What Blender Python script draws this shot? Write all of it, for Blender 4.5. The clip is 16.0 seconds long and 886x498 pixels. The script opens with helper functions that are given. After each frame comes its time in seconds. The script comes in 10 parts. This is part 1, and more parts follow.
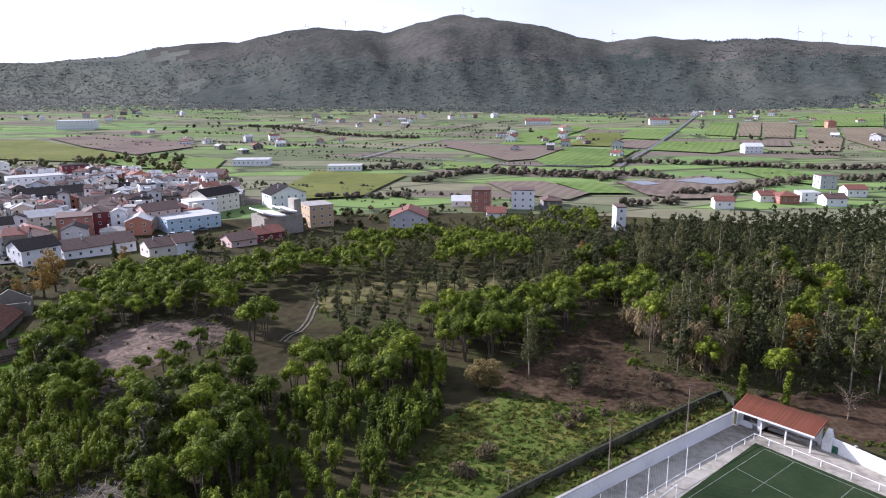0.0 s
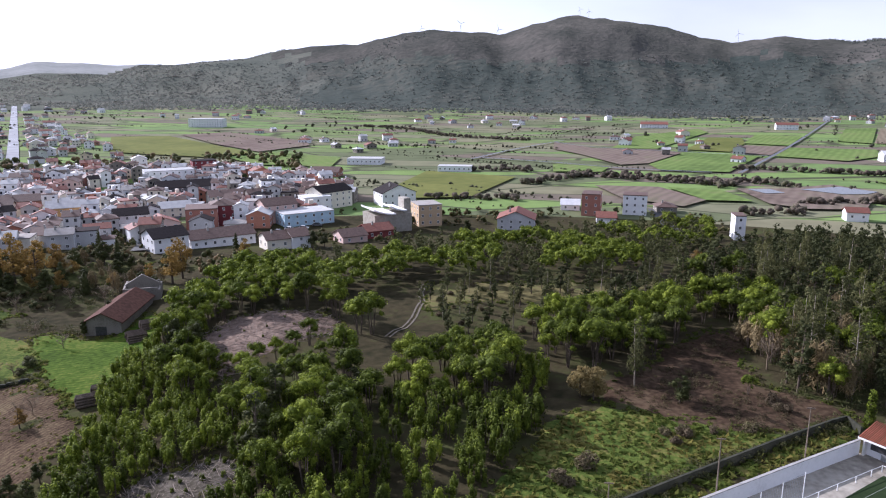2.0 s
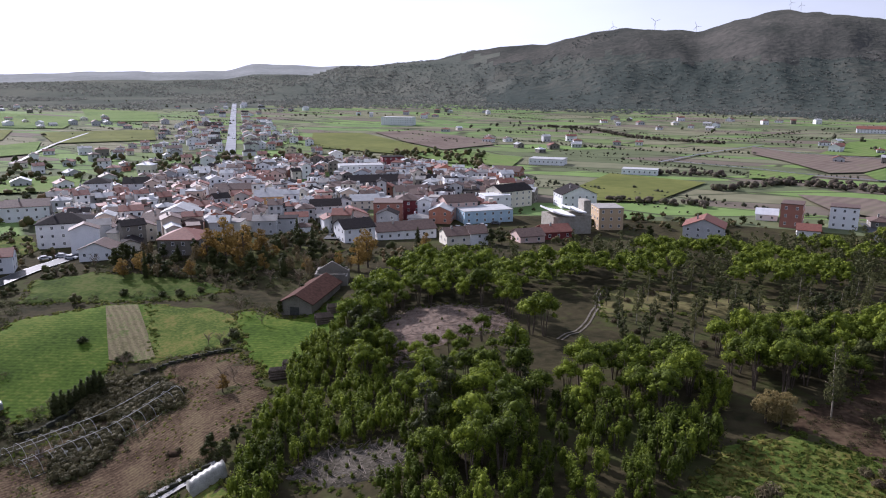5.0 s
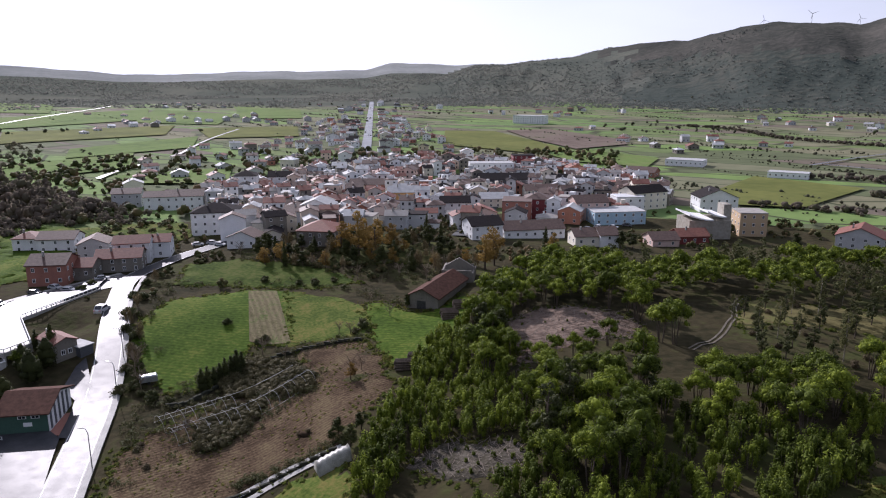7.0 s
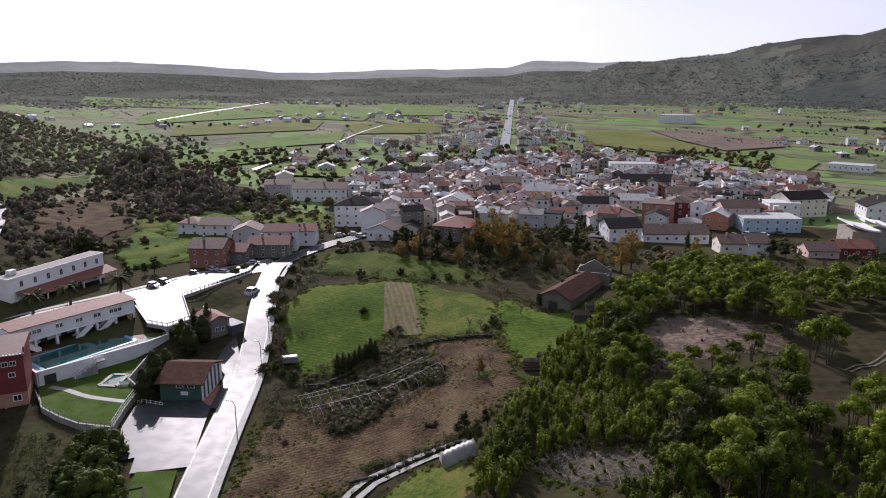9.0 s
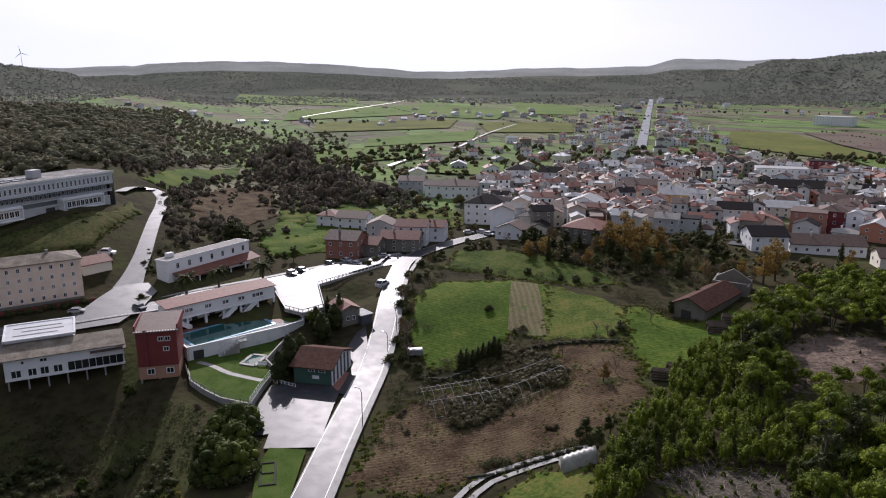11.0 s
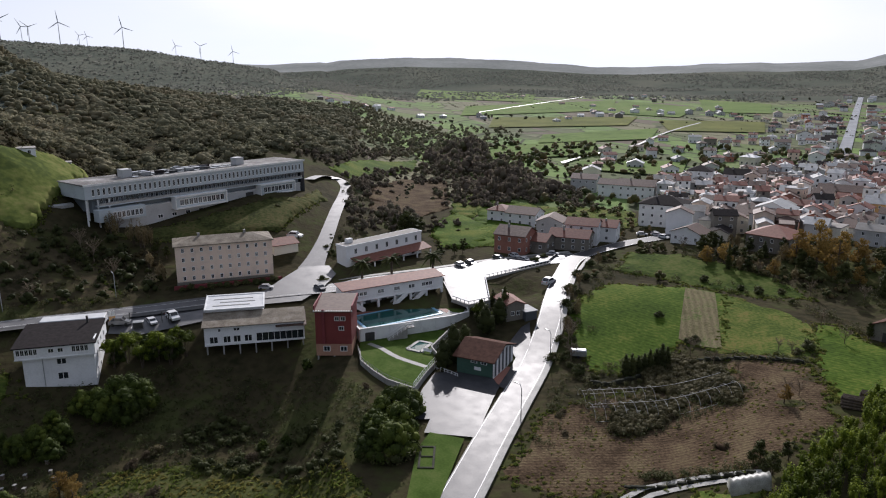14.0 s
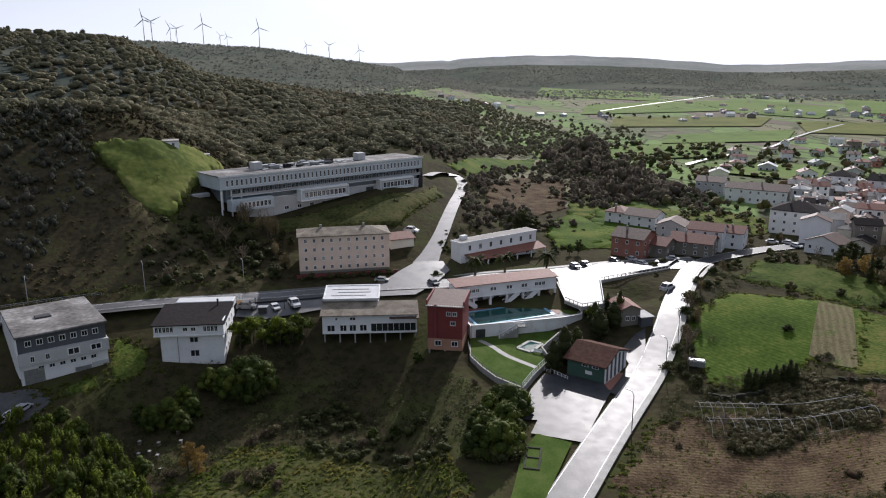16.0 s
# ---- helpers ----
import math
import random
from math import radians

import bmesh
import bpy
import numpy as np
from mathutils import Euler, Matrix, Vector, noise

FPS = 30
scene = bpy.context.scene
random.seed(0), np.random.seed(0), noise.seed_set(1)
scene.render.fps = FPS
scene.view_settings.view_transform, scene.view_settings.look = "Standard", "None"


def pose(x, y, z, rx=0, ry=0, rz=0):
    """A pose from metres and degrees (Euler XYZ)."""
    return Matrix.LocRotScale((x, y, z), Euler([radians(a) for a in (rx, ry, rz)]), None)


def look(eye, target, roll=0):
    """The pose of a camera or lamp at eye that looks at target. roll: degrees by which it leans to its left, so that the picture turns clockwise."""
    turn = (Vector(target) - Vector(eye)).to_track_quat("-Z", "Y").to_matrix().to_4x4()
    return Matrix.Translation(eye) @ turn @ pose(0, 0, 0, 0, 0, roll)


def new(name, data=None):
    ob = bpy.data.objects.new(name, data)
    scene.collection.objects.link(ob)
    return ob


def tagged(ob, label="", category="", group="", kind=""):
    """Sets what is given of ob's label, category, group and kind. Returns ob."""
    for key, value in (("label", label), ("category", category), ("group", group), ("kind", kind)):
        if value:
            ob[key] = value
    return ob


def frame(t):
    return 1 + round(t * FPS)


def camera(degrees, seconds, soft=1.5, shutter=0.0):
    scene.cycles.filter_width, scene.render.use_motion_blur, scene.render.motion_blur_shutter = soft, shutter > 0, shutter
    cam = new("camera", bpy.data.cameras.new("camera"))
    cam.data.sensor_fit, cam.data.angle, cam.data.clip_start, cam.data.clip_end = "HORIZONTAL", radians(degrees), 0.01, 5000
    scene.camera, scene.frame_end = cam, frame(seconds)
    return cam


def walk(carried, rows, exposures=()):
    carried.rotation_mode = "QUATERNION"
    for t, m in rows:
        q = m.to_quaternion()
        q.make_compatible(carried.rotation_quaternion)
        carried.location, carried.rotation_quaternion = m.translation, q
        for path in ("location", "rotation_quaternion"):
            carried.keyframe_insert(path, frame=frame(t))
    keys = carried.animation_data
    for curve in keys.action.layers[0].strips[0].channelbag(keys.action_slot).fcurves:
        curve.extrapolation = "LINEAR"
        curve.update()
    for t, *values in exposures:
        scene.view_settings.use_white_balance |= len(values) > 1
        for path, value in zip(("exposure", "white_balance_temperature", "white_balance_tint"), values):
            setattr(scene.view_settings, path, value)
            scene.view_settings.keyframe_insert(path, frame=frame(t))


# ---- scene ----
import itertools

cam = camera(63.97, 16.0, soft=1.1)
walk(cam, [
    (0.0, pose(0.00, 0.00, 60.00, 76.800, 0.195, 0.000)),
    (0.5, pose(0.00, 0.00, 60.00, 76.834, 0.154, 2.176)),
    (1.0, pose(0.00, 0.00, 60.00, 76.860, 0.141, 4.383)),
    (1.5, pose(0.00, 0.00, 60.00, 76.906, 0.084, 6.603)),
    (2.0, pose(0.00, 0.00, 60.00, 76.940, -0.015, 8.849)),
    (2.5, pose(0.00, 0.00, 60.00, 76.960, -0.040, 11.180)),
    (3.0, pose(0.00, 0.00, 60.00, 76.962, -0.052, 13.564)),
    (3.5, pose(0.00, 0.00, 60.00, 76.985, -0.015, 15.947)),
    (4.0, pose(0.00, 0.00, 60.00, 76.978, -0.029, 18.388)),
    (6.5, pose(0.00, 0.00, 60.00, 76.850, 0.105, 31.224)),
    (7.0, pose(0.00, 0.00, 60.00, 76.816, 0.160, 33.882)),
    (7.5, pose(0.00, 0.00, 60.00, 76.794, 0.152, 36.619)),
    (8.0, pose(0.00, 0.00, 60.00, 76.760, 0.117, 39.370)),
    (8.5, pose(0.00, 0.00, 60.00, 76.705, 0.076, 42.169)),
    (9.0, pose(0.00, 0.00, 60.00, 76.677, 0.131, 44.953)),
    (9.5, pose(0.00, 0.00, 60.00, 76.673, 0.146, 47.769)),
    (12.0, pose(0.00, 0.00, 60.00, 76.499, 0.078, 60.197)),
    (12.5, pose(0.00, 0.00, 60.00, 76.437, 0.090, 62.434)),
    (13.0, pose(0.00, 0.00, 60.00, 76.383, 0.117, 64.722)),
    (13.5, pose(0.00, 0.00, 60.00, 76.328, 0.132, 67.087)),
    (14.0, pose(0.00, 0.00, 60.00, 76.310, 0.077, 69.452)),
    (14.5, pose(0.00, 0.00, 60.00, 76.262, 0.109, 71.800)),
    (15.0, pose(0.00, 0.00, 60.00, 76.238, 0.094, 74.162)),
    (15.5, pose(0.00, 0.00, 60.00, 76.198, 0.109, 76.532)),
    (16.0, pose(0.00, 0.00, 60.00, 76.166, 0.078, 78.907)),
], exposures=[(0.0, 0.78, 5480, 25), (4.0, 0.52, 5520, 25), (7.0, 0.2, 5700, 24), (9.5, 0.06, 5900, 25), (12.5, -0.1, 5900, 18), (16.0, 0.08, 5900, 16)])

# ---------------------------------------------------------------- sky and sun
SUN_AZ, SUN_EL = 64.0, 27.0          # bearing left of north, height above the horizon
world = bpy.data.worlds.new("sky")
scene.world = world
world.use_nodes = True
wn, wl = world.node_tree.nodes, world.node_tree.links
sky = wn.new("ShaderNodeTexSky")
sky.sky_type, sky.sun_disc = "NISHITA", False
sky.sun_elevation, sky.sun_rotation = radians(SUN_EL), radians(-SUN_AZ)
sky.air_density, sky.dust_density, sky.ozone_density = 1.0, 2.0, 1.5
# thin broken cloud
wc = wn.new("ShaderNodeTexCoord")
wm = wn.new("ShaderNodeMapping")
wm.inputs["Scale"].default_value = (1.0, 1.0, 4.0)
wnoise = wn.new("ShaderNodeTexNoise")
wnoise.inputs["Scale"].default_value, wnoise.inputs["Detail"].default_value = 2.2, 6
wramp = wn.new("ShaderNodeValToRGB")
wramp.color_ramp.elements[0].position, wramp.color_ramp.elements[1].position = 0.38, 0.62
wramp.color_ramp.elements[0].color, wramp.color_ramp.elements[1].color = (0.25, 0.25, 0.25, 1), (0.9, 0.9, 0.9, 1)
wmix = wn.new("ShaderNodeMixRGB")
wmix.inputs["Color2"].default_value = (9.3, 9.7, 10.1, 1)
wl.new(wc.outputs["Generated"], wm.inputs["Vector"])
wl.new(wm.outputs["Vector"], wnoise.inputs["Vector"])
wl.new(wnoise.outputs["Fac"], wramp.inputs["Fac"])
wl.new(wramp.outputs["Color"], wmix.inputs["Fac"])
wl.new(sky.outputs["Color"], wmix.inputs["Color1"])
# pale haze all round the horizon
wsep = wn.new("ShaderNodeSeparateXYZ")
whaze = wn.new("ShaderNodeMapRange")
whaze.interpolation_type = "SMOOTHSTEP"
whaze.inputs["From Min"].default_value, whaze.inputs["From Max"].default_value = 0.0, 0.24
whaze.inputs["To Min"].default_value, whaze.inputs["To Max"].default_value = 0.85, 0.0
wmix2 = wn.new("ShaderNodeMixRGB")
wmix2.inputs["Color2"].default_value = (11.9, 12.3, 12.8, 1)
wl.new(wc.outputs["Generated"], wsep.inputs[0])
wl.new(wsep.outputs["Z"], whaze.inputs["Value"])
wl.new(whaze.outputs[0], wmix2.inputs["Fac"])
wl.new(wmix.outputs["Color"], wmix2.inputs["Color1"])
# brighter towards the sun
wdot = wn.new("ShaderNodeVectorMath")
wdot.operation = "DOT_PRODUCT"
wdot.inputs[1].default_value = (-math.sin(radians(SUN_AZ)) * math.cos(radians(SUN_EL)), math.cos(radians(SUN_AZ)) * math.cos(radians(SUN_EL)), math.sin(radians(SUN_EL)))
wl.new(wc.outputs["Generated"], wdot.inputs[0])
wglow = wn.new("ShaderNodeMapRange")
wglow.inputs["From Min"].default_value, wglow.inputs["From Max"].default_value = 0.3, 0.95
wglow.inputs["To Min"].default_value, wglow.inputs["To Max"].default_value = 0.74, 1.25
wl.new(wdot.outputs["Value"], wglow.inputs["Value"])
wscale = wn.new("ShaderNodeVectorMath")
wscale.operation = "SCALE"
wl.new(wmix2.outputs["Color"], wscale.inputs[0])
wl.new(wglow.outputs[0], wscale.inputs["Scale"])
wl.new(wscale.outputs[0], wn["Background"].inputs["Color"])
wn["Background"].inputs["Strength"].default_value = 0.072

sun = new("sun", bpy.data.lights.new("sun", "SUN"))
sun.data.energy, sun.data.angle, sun.data.color = 4.8, radians(0.6), (1.0, 0.93, 0.82)
sun.matrix_world = look((-math.sin(radians(SUN_AZ)) * 100, math.cos(radians(SUN_AZ)) * 100, 100 * math.tan(radians(SUN_EL))), (0, 0, 0))


# ---------------------------------------------------------------- lie of the land
def interp(x, pairs):
    if x <= pairs[0][0]:
        return pairs[0][1]
    for (a, u), (b, v) in zip(pairs, pairs[1:]):
        if x <= b:
            k = (x - a) / (b - a)
            k = k * k * (3 - 2 * k) * 0.5 + k * 0.5
            return u + (v - u) * k
    return pairs[-1][1]


def ramp(a, b, x):
    k = min(1.0, max(0.0, (x - a) / (b - a)))
    return k * k * (3 - 2 * k)


# crest heights (degrees of bearing left of north, metres) of the hill ranges
CREST_EAST = [(-60, 118), (-31.0, 148), (-27.0, 166), (-24.5, 176), (-21.6, 178), (-20.0, 173), (-18.1, 182), (-15.6, 189), (-12.6, 178), (-10.7, 191), (-7.7, 222), (-5.1, 245), (-2.9, 256), (-0.7, 258), (1.9, 238), (4.1, 208), (6.3, 218), (8.8, 223), (11.0, 217), (13.9, 203), (15.6, 186), (18.8, 185), (20.7, 175), (24.2, 143), (26.7, 131), (29.2, 120), (31.2, 117), (34.2, 80), (37.2, 10)]
CREST_SOUTH = [(16.5, 40), (26.5, 147), (29.9, 139), (32.8, 136), (34.9, 142), (37.7, 145), (40.1, 116), (43.0, 113), (44.8, 108), (46.2, 113), (48.8, 109), (49.6, 109), (51.5, 102), (55.0, 97), (57.6, 97), (60.1, 109), (64.3, 128), (68.2, 136), (72.0, 139), (75.6, 133), (76.9, 129), (78.9, 112), (78.9, 119), (82.9, 109), (88, 115), (130, 150)]
CREST_RIDGE = [(76.6, 20), (80.6, 45), (82.9, 77), (86.7, 95), (89.5, 107), (91.5, 119), (93.5, 125), (95.3, 126), (98.1, 133), (101.5, 135), (140, 200)]
CREST_NEAR = [(70, 29), (82.7, 17), (87.1, 32), (90.5, 41), (94.7, 50), (97.4, 58), (98.9, 69), (100.8, 80), (102.6, 89), (104.7, 92), (106.5, 94), (107.8, 92), (109.8, 94), (150, 140), (200, 60)]


def bearing(x, y):
    return math.degrees(math.atan2(-x, y))


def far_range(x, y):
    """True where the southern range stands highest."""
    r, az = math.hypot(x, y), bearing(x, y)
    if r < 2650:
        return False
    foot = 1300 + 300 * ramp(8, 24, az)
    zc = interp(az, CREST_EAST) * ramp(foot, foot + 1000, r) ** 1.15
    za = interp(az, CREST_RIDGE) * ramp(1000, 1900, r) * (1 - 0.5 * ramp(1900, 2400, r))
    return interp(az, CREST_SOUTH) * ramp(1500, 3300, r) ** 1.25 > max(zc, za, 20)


def land(x, y):
    """Height of the bare ground at x, y."""
    r, az = math.hypot(x, y), bearing(x, y)
    if az < -120:
        az += 360
    # the plain lifts gently towards the hills
    z = 26 * ramp(500, 2600, r)
    # bowl of fields below the road, mound of the wood
    z -= 6 * ramp(40, 52, az) * (1 - ramp(150, 205, r)) * (1 - ramp(112, 140, az)) * ramp(20, 60, r)
    z -= 9 * ramp(77, 85, az) * (1 - ramp(138, 190, r)) * (1 - ramp(118, 150, az)) * ramp(20, 60, r)
    z += 5 * (1 - ramp(22, 38, az)) * (1 - ramp(200, 300, r))
    z += 5 * math.exp(-((az - 40) / 9) ** 2) * math.exp(-((r - 262) / 30) ** 2)
    # drop below the car park deck
    z -= 3.6 * math.exp(-((x + 180) ** 2 + (y - 91) ** 2) / 60)
    # level ground of the garden below the swimming pool
    z -= 2.2 * math.exp(-((x + 163) ** 2 / 60 + (y - 54) ** 2 / 200))
    # west slope behind the clinic
    side = ramp(71, 84, az) * (1 - ramp(150, 175, az))
    z += side * (17 * ramp(195, 290, r) + 12 * ramp(290, 420, r))
    top = interp(az, CREST_NEAR)
    z += max(0.0, top - 29) * ramp(330, 780, r) * ramp(66, 80, az) * (1 - 0.55 * ramp(800, 1300, r))
    z += 30 * ramp(92, 104, az) * ramp(180, 300, r) * (1 - ramp(104, 150, az) * 0.3) * (1 - ramp(300, 420, r))
    # far ranges
    za = interp(az, CREST_RIDGE) * ramp(1000, 1900, r) * (1 - 0.5 * ramp(1900, 2400, r))
    zb = interp(az, CREST_SOUTH) * ramp(1500, 3300, r) ** 1.25
    foot = 1300 + 300 * ramp(8, 24, az)
    up = ramp(foot, foot + 1000, r)
    zc = interp(az, CREST_EAST) * up ** 1.15
    # gullies down the mountain's flank
    zc -= 15 * 4 * up * (1 - up) * (0.65 * abs(math.sin(az * 0.55 + 0.9 * math.sin(r * 0.005))) + 0.35 * abs(math.sin(az * 1.6 + 1.1 * math.sin(r * 0.01 + az * 0.3))))
    z = max(z, za, zb, zc) if r > 900 else z
    rough = 0.011 * max(0.0, z - 30) * ramp(420, 700, r)
    return z + rough * (math.sin(x * 0.021 + 1.3) * math.sin(y * 0.017 + x * 0.006) * 2.2 + math.sin(x * 0.047 - y * 0.039) + math.sin(x * 0.09 + 2) * math.sin(y * 0.083) * 0.7)


def wood_foot(az):
    """How far off the woods at the foot of the hills begin, by bearing."""
    return interp(az, [(-34, 1700), (-28, 1560), (-23, 1370), (-15, 1230), (-7, 1300), (0, 1390), (8, 1400), (16, 1480), (24, 1560), (33, 1500), (46, 1600), (60, 1680), (70, 1560), (90, 1500)])


# ---------------------------------------------------------------- materials
def material(name, colours, scale=1.0, rough=0.8, bump=0.0, fine=8.0, metal=0.0, space="Object", island=0.0, leaf=0.0, per_object=0.0, spec=0.3, stretch=(1, 1, 1), rough_var=0.0, contrast=0.5, stripes=0.0, stripe_turn=0.0, stripe_scale=0.3, sheen=0.0):
    """Noise-mixed colours at two scales, with relief; leaf > 0 lets light through."""
    m = bpy.data.materials.new(name)
    m.use_nodes = True
    n, l = m.node_tree.nodes, m.node_tree.links
    b = n["Principled BSDF"]
    b.inputs["Roughness"].default_value, b.inputs["Metallic"].default_value = rough, metal
    b.inputs["Specular IOR Level"].default_value = spec
    if sheen:
        # the soft fuzz of grass and leaves, bright at a grazing angle; stands in for haze on far ground
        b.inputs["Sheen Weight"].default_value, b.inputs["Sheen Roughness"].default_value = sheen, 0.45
        b.inputs["Sheen Tint"].default_value = (0.75, 0.85, 0.5, 1)
    if space == "World":
        src = n.new("ShaderNodeNewGeometry").outputs["Position"]
    else:
        src = n.new("ShaderNodeTexCoord").outputs["Object"]
    mp = n.new("ShaderNodeMapping")
    mp.inputs["Scale"].default_value = stretch
    l.new(src, mp.inputs["Vector"])
    big = n.new("ShaderNodeTexNoise")
    big.inputs["Scale"].default_value, big.inputs["Detail"].default_value = scale, 3
    small = n.new("ShaderNodeTexNoise")
    small.inputs["Scale"].default_value, small.inputs["Detail"].default_value = scale * fine, 4
    for t in (big, small):
        l.new(mp.outputs["Vector"], t.inputs["Vector"])
    add = n.new("ShaderNodeMath")
    add.operation = "MULTIPLY_ADD"
    l.new(small.outputs["Fac"], add.inputs[0])
    add.inputs[1].default_value = contrast
    l.new(big.outputs["Fac"], add.inputs[2])
    value = add.outputs[0]
    lo, hi = 0.5 + contrast / 2 - 0.22, 0.5 + contrast / 2 + 0.22
    if island:
        g = n.new("ShaderNodeNewGeometry")
        a2 = n.new("ShaderNodeMath")
        a2.operation = "MULTIPLY_ADD"
        l.new(g.outputs["Random Per Island"], a2.inputs[0])
        a2.inputs[1].default_value = island
        l.new(value, a2.inputs[2])
        value = a2.outputs[0]
        lo, hi = lo + island * 0.2, hi + island * 0.8
    if per_object:
        g = n.new("ShaderNodeObjectInfo")
        a2 = n.new("ShaderNodeMath")
        a2.operation = "MULTIPLY_ADD"
        l.new(g.outputs["Random"], a2.inputs[0])
        a2.inputs[1].default_value = per_object
        l.new(value, a2.inputs[2])
        value = a2.outputs[0]
        lo, hi = lo + per_object * 0.2, hi + per_object * 0.8
    rampn = n.new("ShaderNodeMapRange")
    rampn.inputs["From Min"].default_value, rampn.inputs["From Max"].default_value = lo, hi
    l.new(value, rampn.inputs["Value"])
    cr = n.new("ShaderNodeValToRGB")
    while len(cr.color_ramp.elements) < len(colours):
        cr.color_ramp.elements.new(0.5)
    for i, c in enumerate(colours):
        cr.color_ramp.elements[i].position = i / max(1, len(colours) - 1)
        cr.color_ramp.elements[i].color = (*c, 1)
    l.new(rampn.outputs[0], cr.inputs["Fac"])
    l.new(cr.outputs["Color"], b.inputs["Base Color"])
    if stripes:
        # drill lines or mowing swathes
        rot = n.new("ShaderNodeMapping")
        rot.inputs["Rotation"].default_value = (0, 0, radians(stripe_turn))
        l.new(src, rot.inputs["Vector"])
        wv = n.new("ShaderNodeTexWave")
        wv.inputs["Scale"].default_value, wv.inputs["Distortion"].default_value = stripe_scale, 2.5
        wv.inputs["Detail"].default_value, wv.inputs["Detail Scale"].default_value = 2, 0.6
        l.new(rot.outputs["Vector"], wv.inputs["Vector"])
        ov = n.new("ShaderNodeMixRGB")
        ov.blend_type, ov.inputs["Fac"].default_value = "OVERLAY", stripes
        l.new(cr.outputs["Color"], ov.inputs["Color1"])
        l.new(wv.outputs["Fac"], ov.inputs["Color2"])
        l.new(ov.outputs["Color"], b.inputs["Base Color"])
    if rough_var:
        rr = n.new("ShaderNodeMapRange")
        rr.inputs["From Min"].default_value, rr.inputs["From Max"].default_value = 0.35, 0.65
        rr.inputs["To Min"].default_value, rr.inputs["To Max"].default_value = max(0.02, rough - rough_var), min(1, rough + rough_var)
        l.new(big.outputs["Fac"], rr.inputs["Value"])
        l.new(rr.outputs[0], b.inputs["Roughness"])
    if bump:
        bp = n.new("ShaderNodeBump")
        bp.inputs["Strength"].default_value, bp.inputs["Distance"].default_value = min(1, bump), bump
        l.new(small.outputs["Fac"], bp.inputs["Height"])
        l.new(bp.outputs["Normal"], b.inputs["Normal"])
    if leaf:
        tr = n.new("ShaderNodeBsdfTranslucent")
        l.new(cr.outputs["Color"], tr.inputs["Color"])
        mx = n.new("ShaderNodeMixShader")
        mx.inputs["Fac"].default_value = leaf
        l.new(b.outputs[0], mx.inputs[1])
        l.new(tr.outputs[0], mx.inputs[2])
        l.new(mx.outputs[0], n["Material Output"].inputs["Surface"])
    return m


def farmland(name):
    """Small parcels of pasture, stubble and ploughland with dark margins."""
    m = material(name, [(0.06, 0.085, 0.03), (0.1, 0.11, 0.045)], 0.02, 0.9, 0, space="World", spec=0.02, sheen=0.05)
    n, l = m.node_tree.nodes, m.node_tree.links
    b, pos = n["Principled BSDF"], n.new("ShaderNodeNewGeometry").outputs["Position"]
    mp = n.new("ShaderNodeMapping")
    mp.inputs["Rotation"].default_value = (0, 0, radians(24))
    mp.inputs["Scale"].default_value = (1 / 105, 1 / 34, 0)
    wob = n.new("ShaderNodeTexNoise")
    wob.inputs["Scale"].default_value = 0.006
    wmixer = n.new("ShaderNodeMixRGB")
    wmixer.blend_type, wmixer.inputs["Fac"].default_value = "LINEAR_LIGHT", 0.0
    l.new(pos, mp.inputs["Vector"])
    v = n.new("ShaderNodeTexVoronoi")
    e = n.new("ShaderNodeTexVoronoi")
    e.feature = "DISTANCE_TO_EDGE"
    v.distance = "CHEBYCHEV"
    for t in (v, e):
        t.inputs["Scale"].default_value, t.inputs["Randomness"].default_value = 1.0, 0.75
        l.new(mp.outputs["Vector"], t.inputs["Vector"])
    sep = n.new("ShaderNodeSeparateColor")
    l.new(v.outputs["Color"], sep.inputs[0])
    cr = n.new("ShaderNodeValToRGB")
    cr.color_ramp.interpolation = "CONSTANT"
    stops = [(0.0, (0.12, 0.185, 0.06)), (0.18, (0.1, 0.115, 0.06)), (0.32, (0.17, 0.16, 0.1)), (0.46, (0.145, 0.215, 0.065)), (0.6, (0.135, 0.108, 0.088)), (0.72, (0.125, 0.165, 0.062)), (0.86, (0.155, 0.155, 0.095))]
    while len(cr.color_ramp.elements) < len(stops):
        cr.color_ramp.elements.new(0.5)
    for el, (p, c) in zip(cr.color_ramp.elements, stops):
        el.position, el.color = p, (*c, 1)
    l.new(sep.outputs[0], cr.inputs["Fac"])
    fine = n.new("ShaderNodeTexNoise")
    fine.inputs["Scale"].default_value, fine.inputs["Detail"].default_value = 0.06, 6
    l.new(pos, fine.inputs["Vector"])
    mul = n.new("ShaderNodeMixRGB")
    mul.blend_type, mul.inputs["Fac"].default_value = "OVERLAY", 0.4
    l.new(cr.outputs["Color"], mul.inputs["Color1"])
    l.new(fine.outputs["Fac"], mul.inputs["Color2"])
    edge = n.new("ShaderNodeMapRange")
    edge.inputs["From Min"].default_value, edge.inputs["From Max"].default_value = 0.012, 0.035
    l.new(e.outputs["Distance"], edge.inputs["Value"])
    mix = n.new("ShaderNodeMixRGB")
    mix.inputs["Color1"].default_value = (0.05, 0.055, 0.03, 1)
    l.new(edge.outputs[0], mix.inputs["Fac"])
    l.new(mul.outputs["Color"], mix.inputs["Color2"])
    l.new(mix.outputs["Color"], b.inputs["Base Color"])
    return m


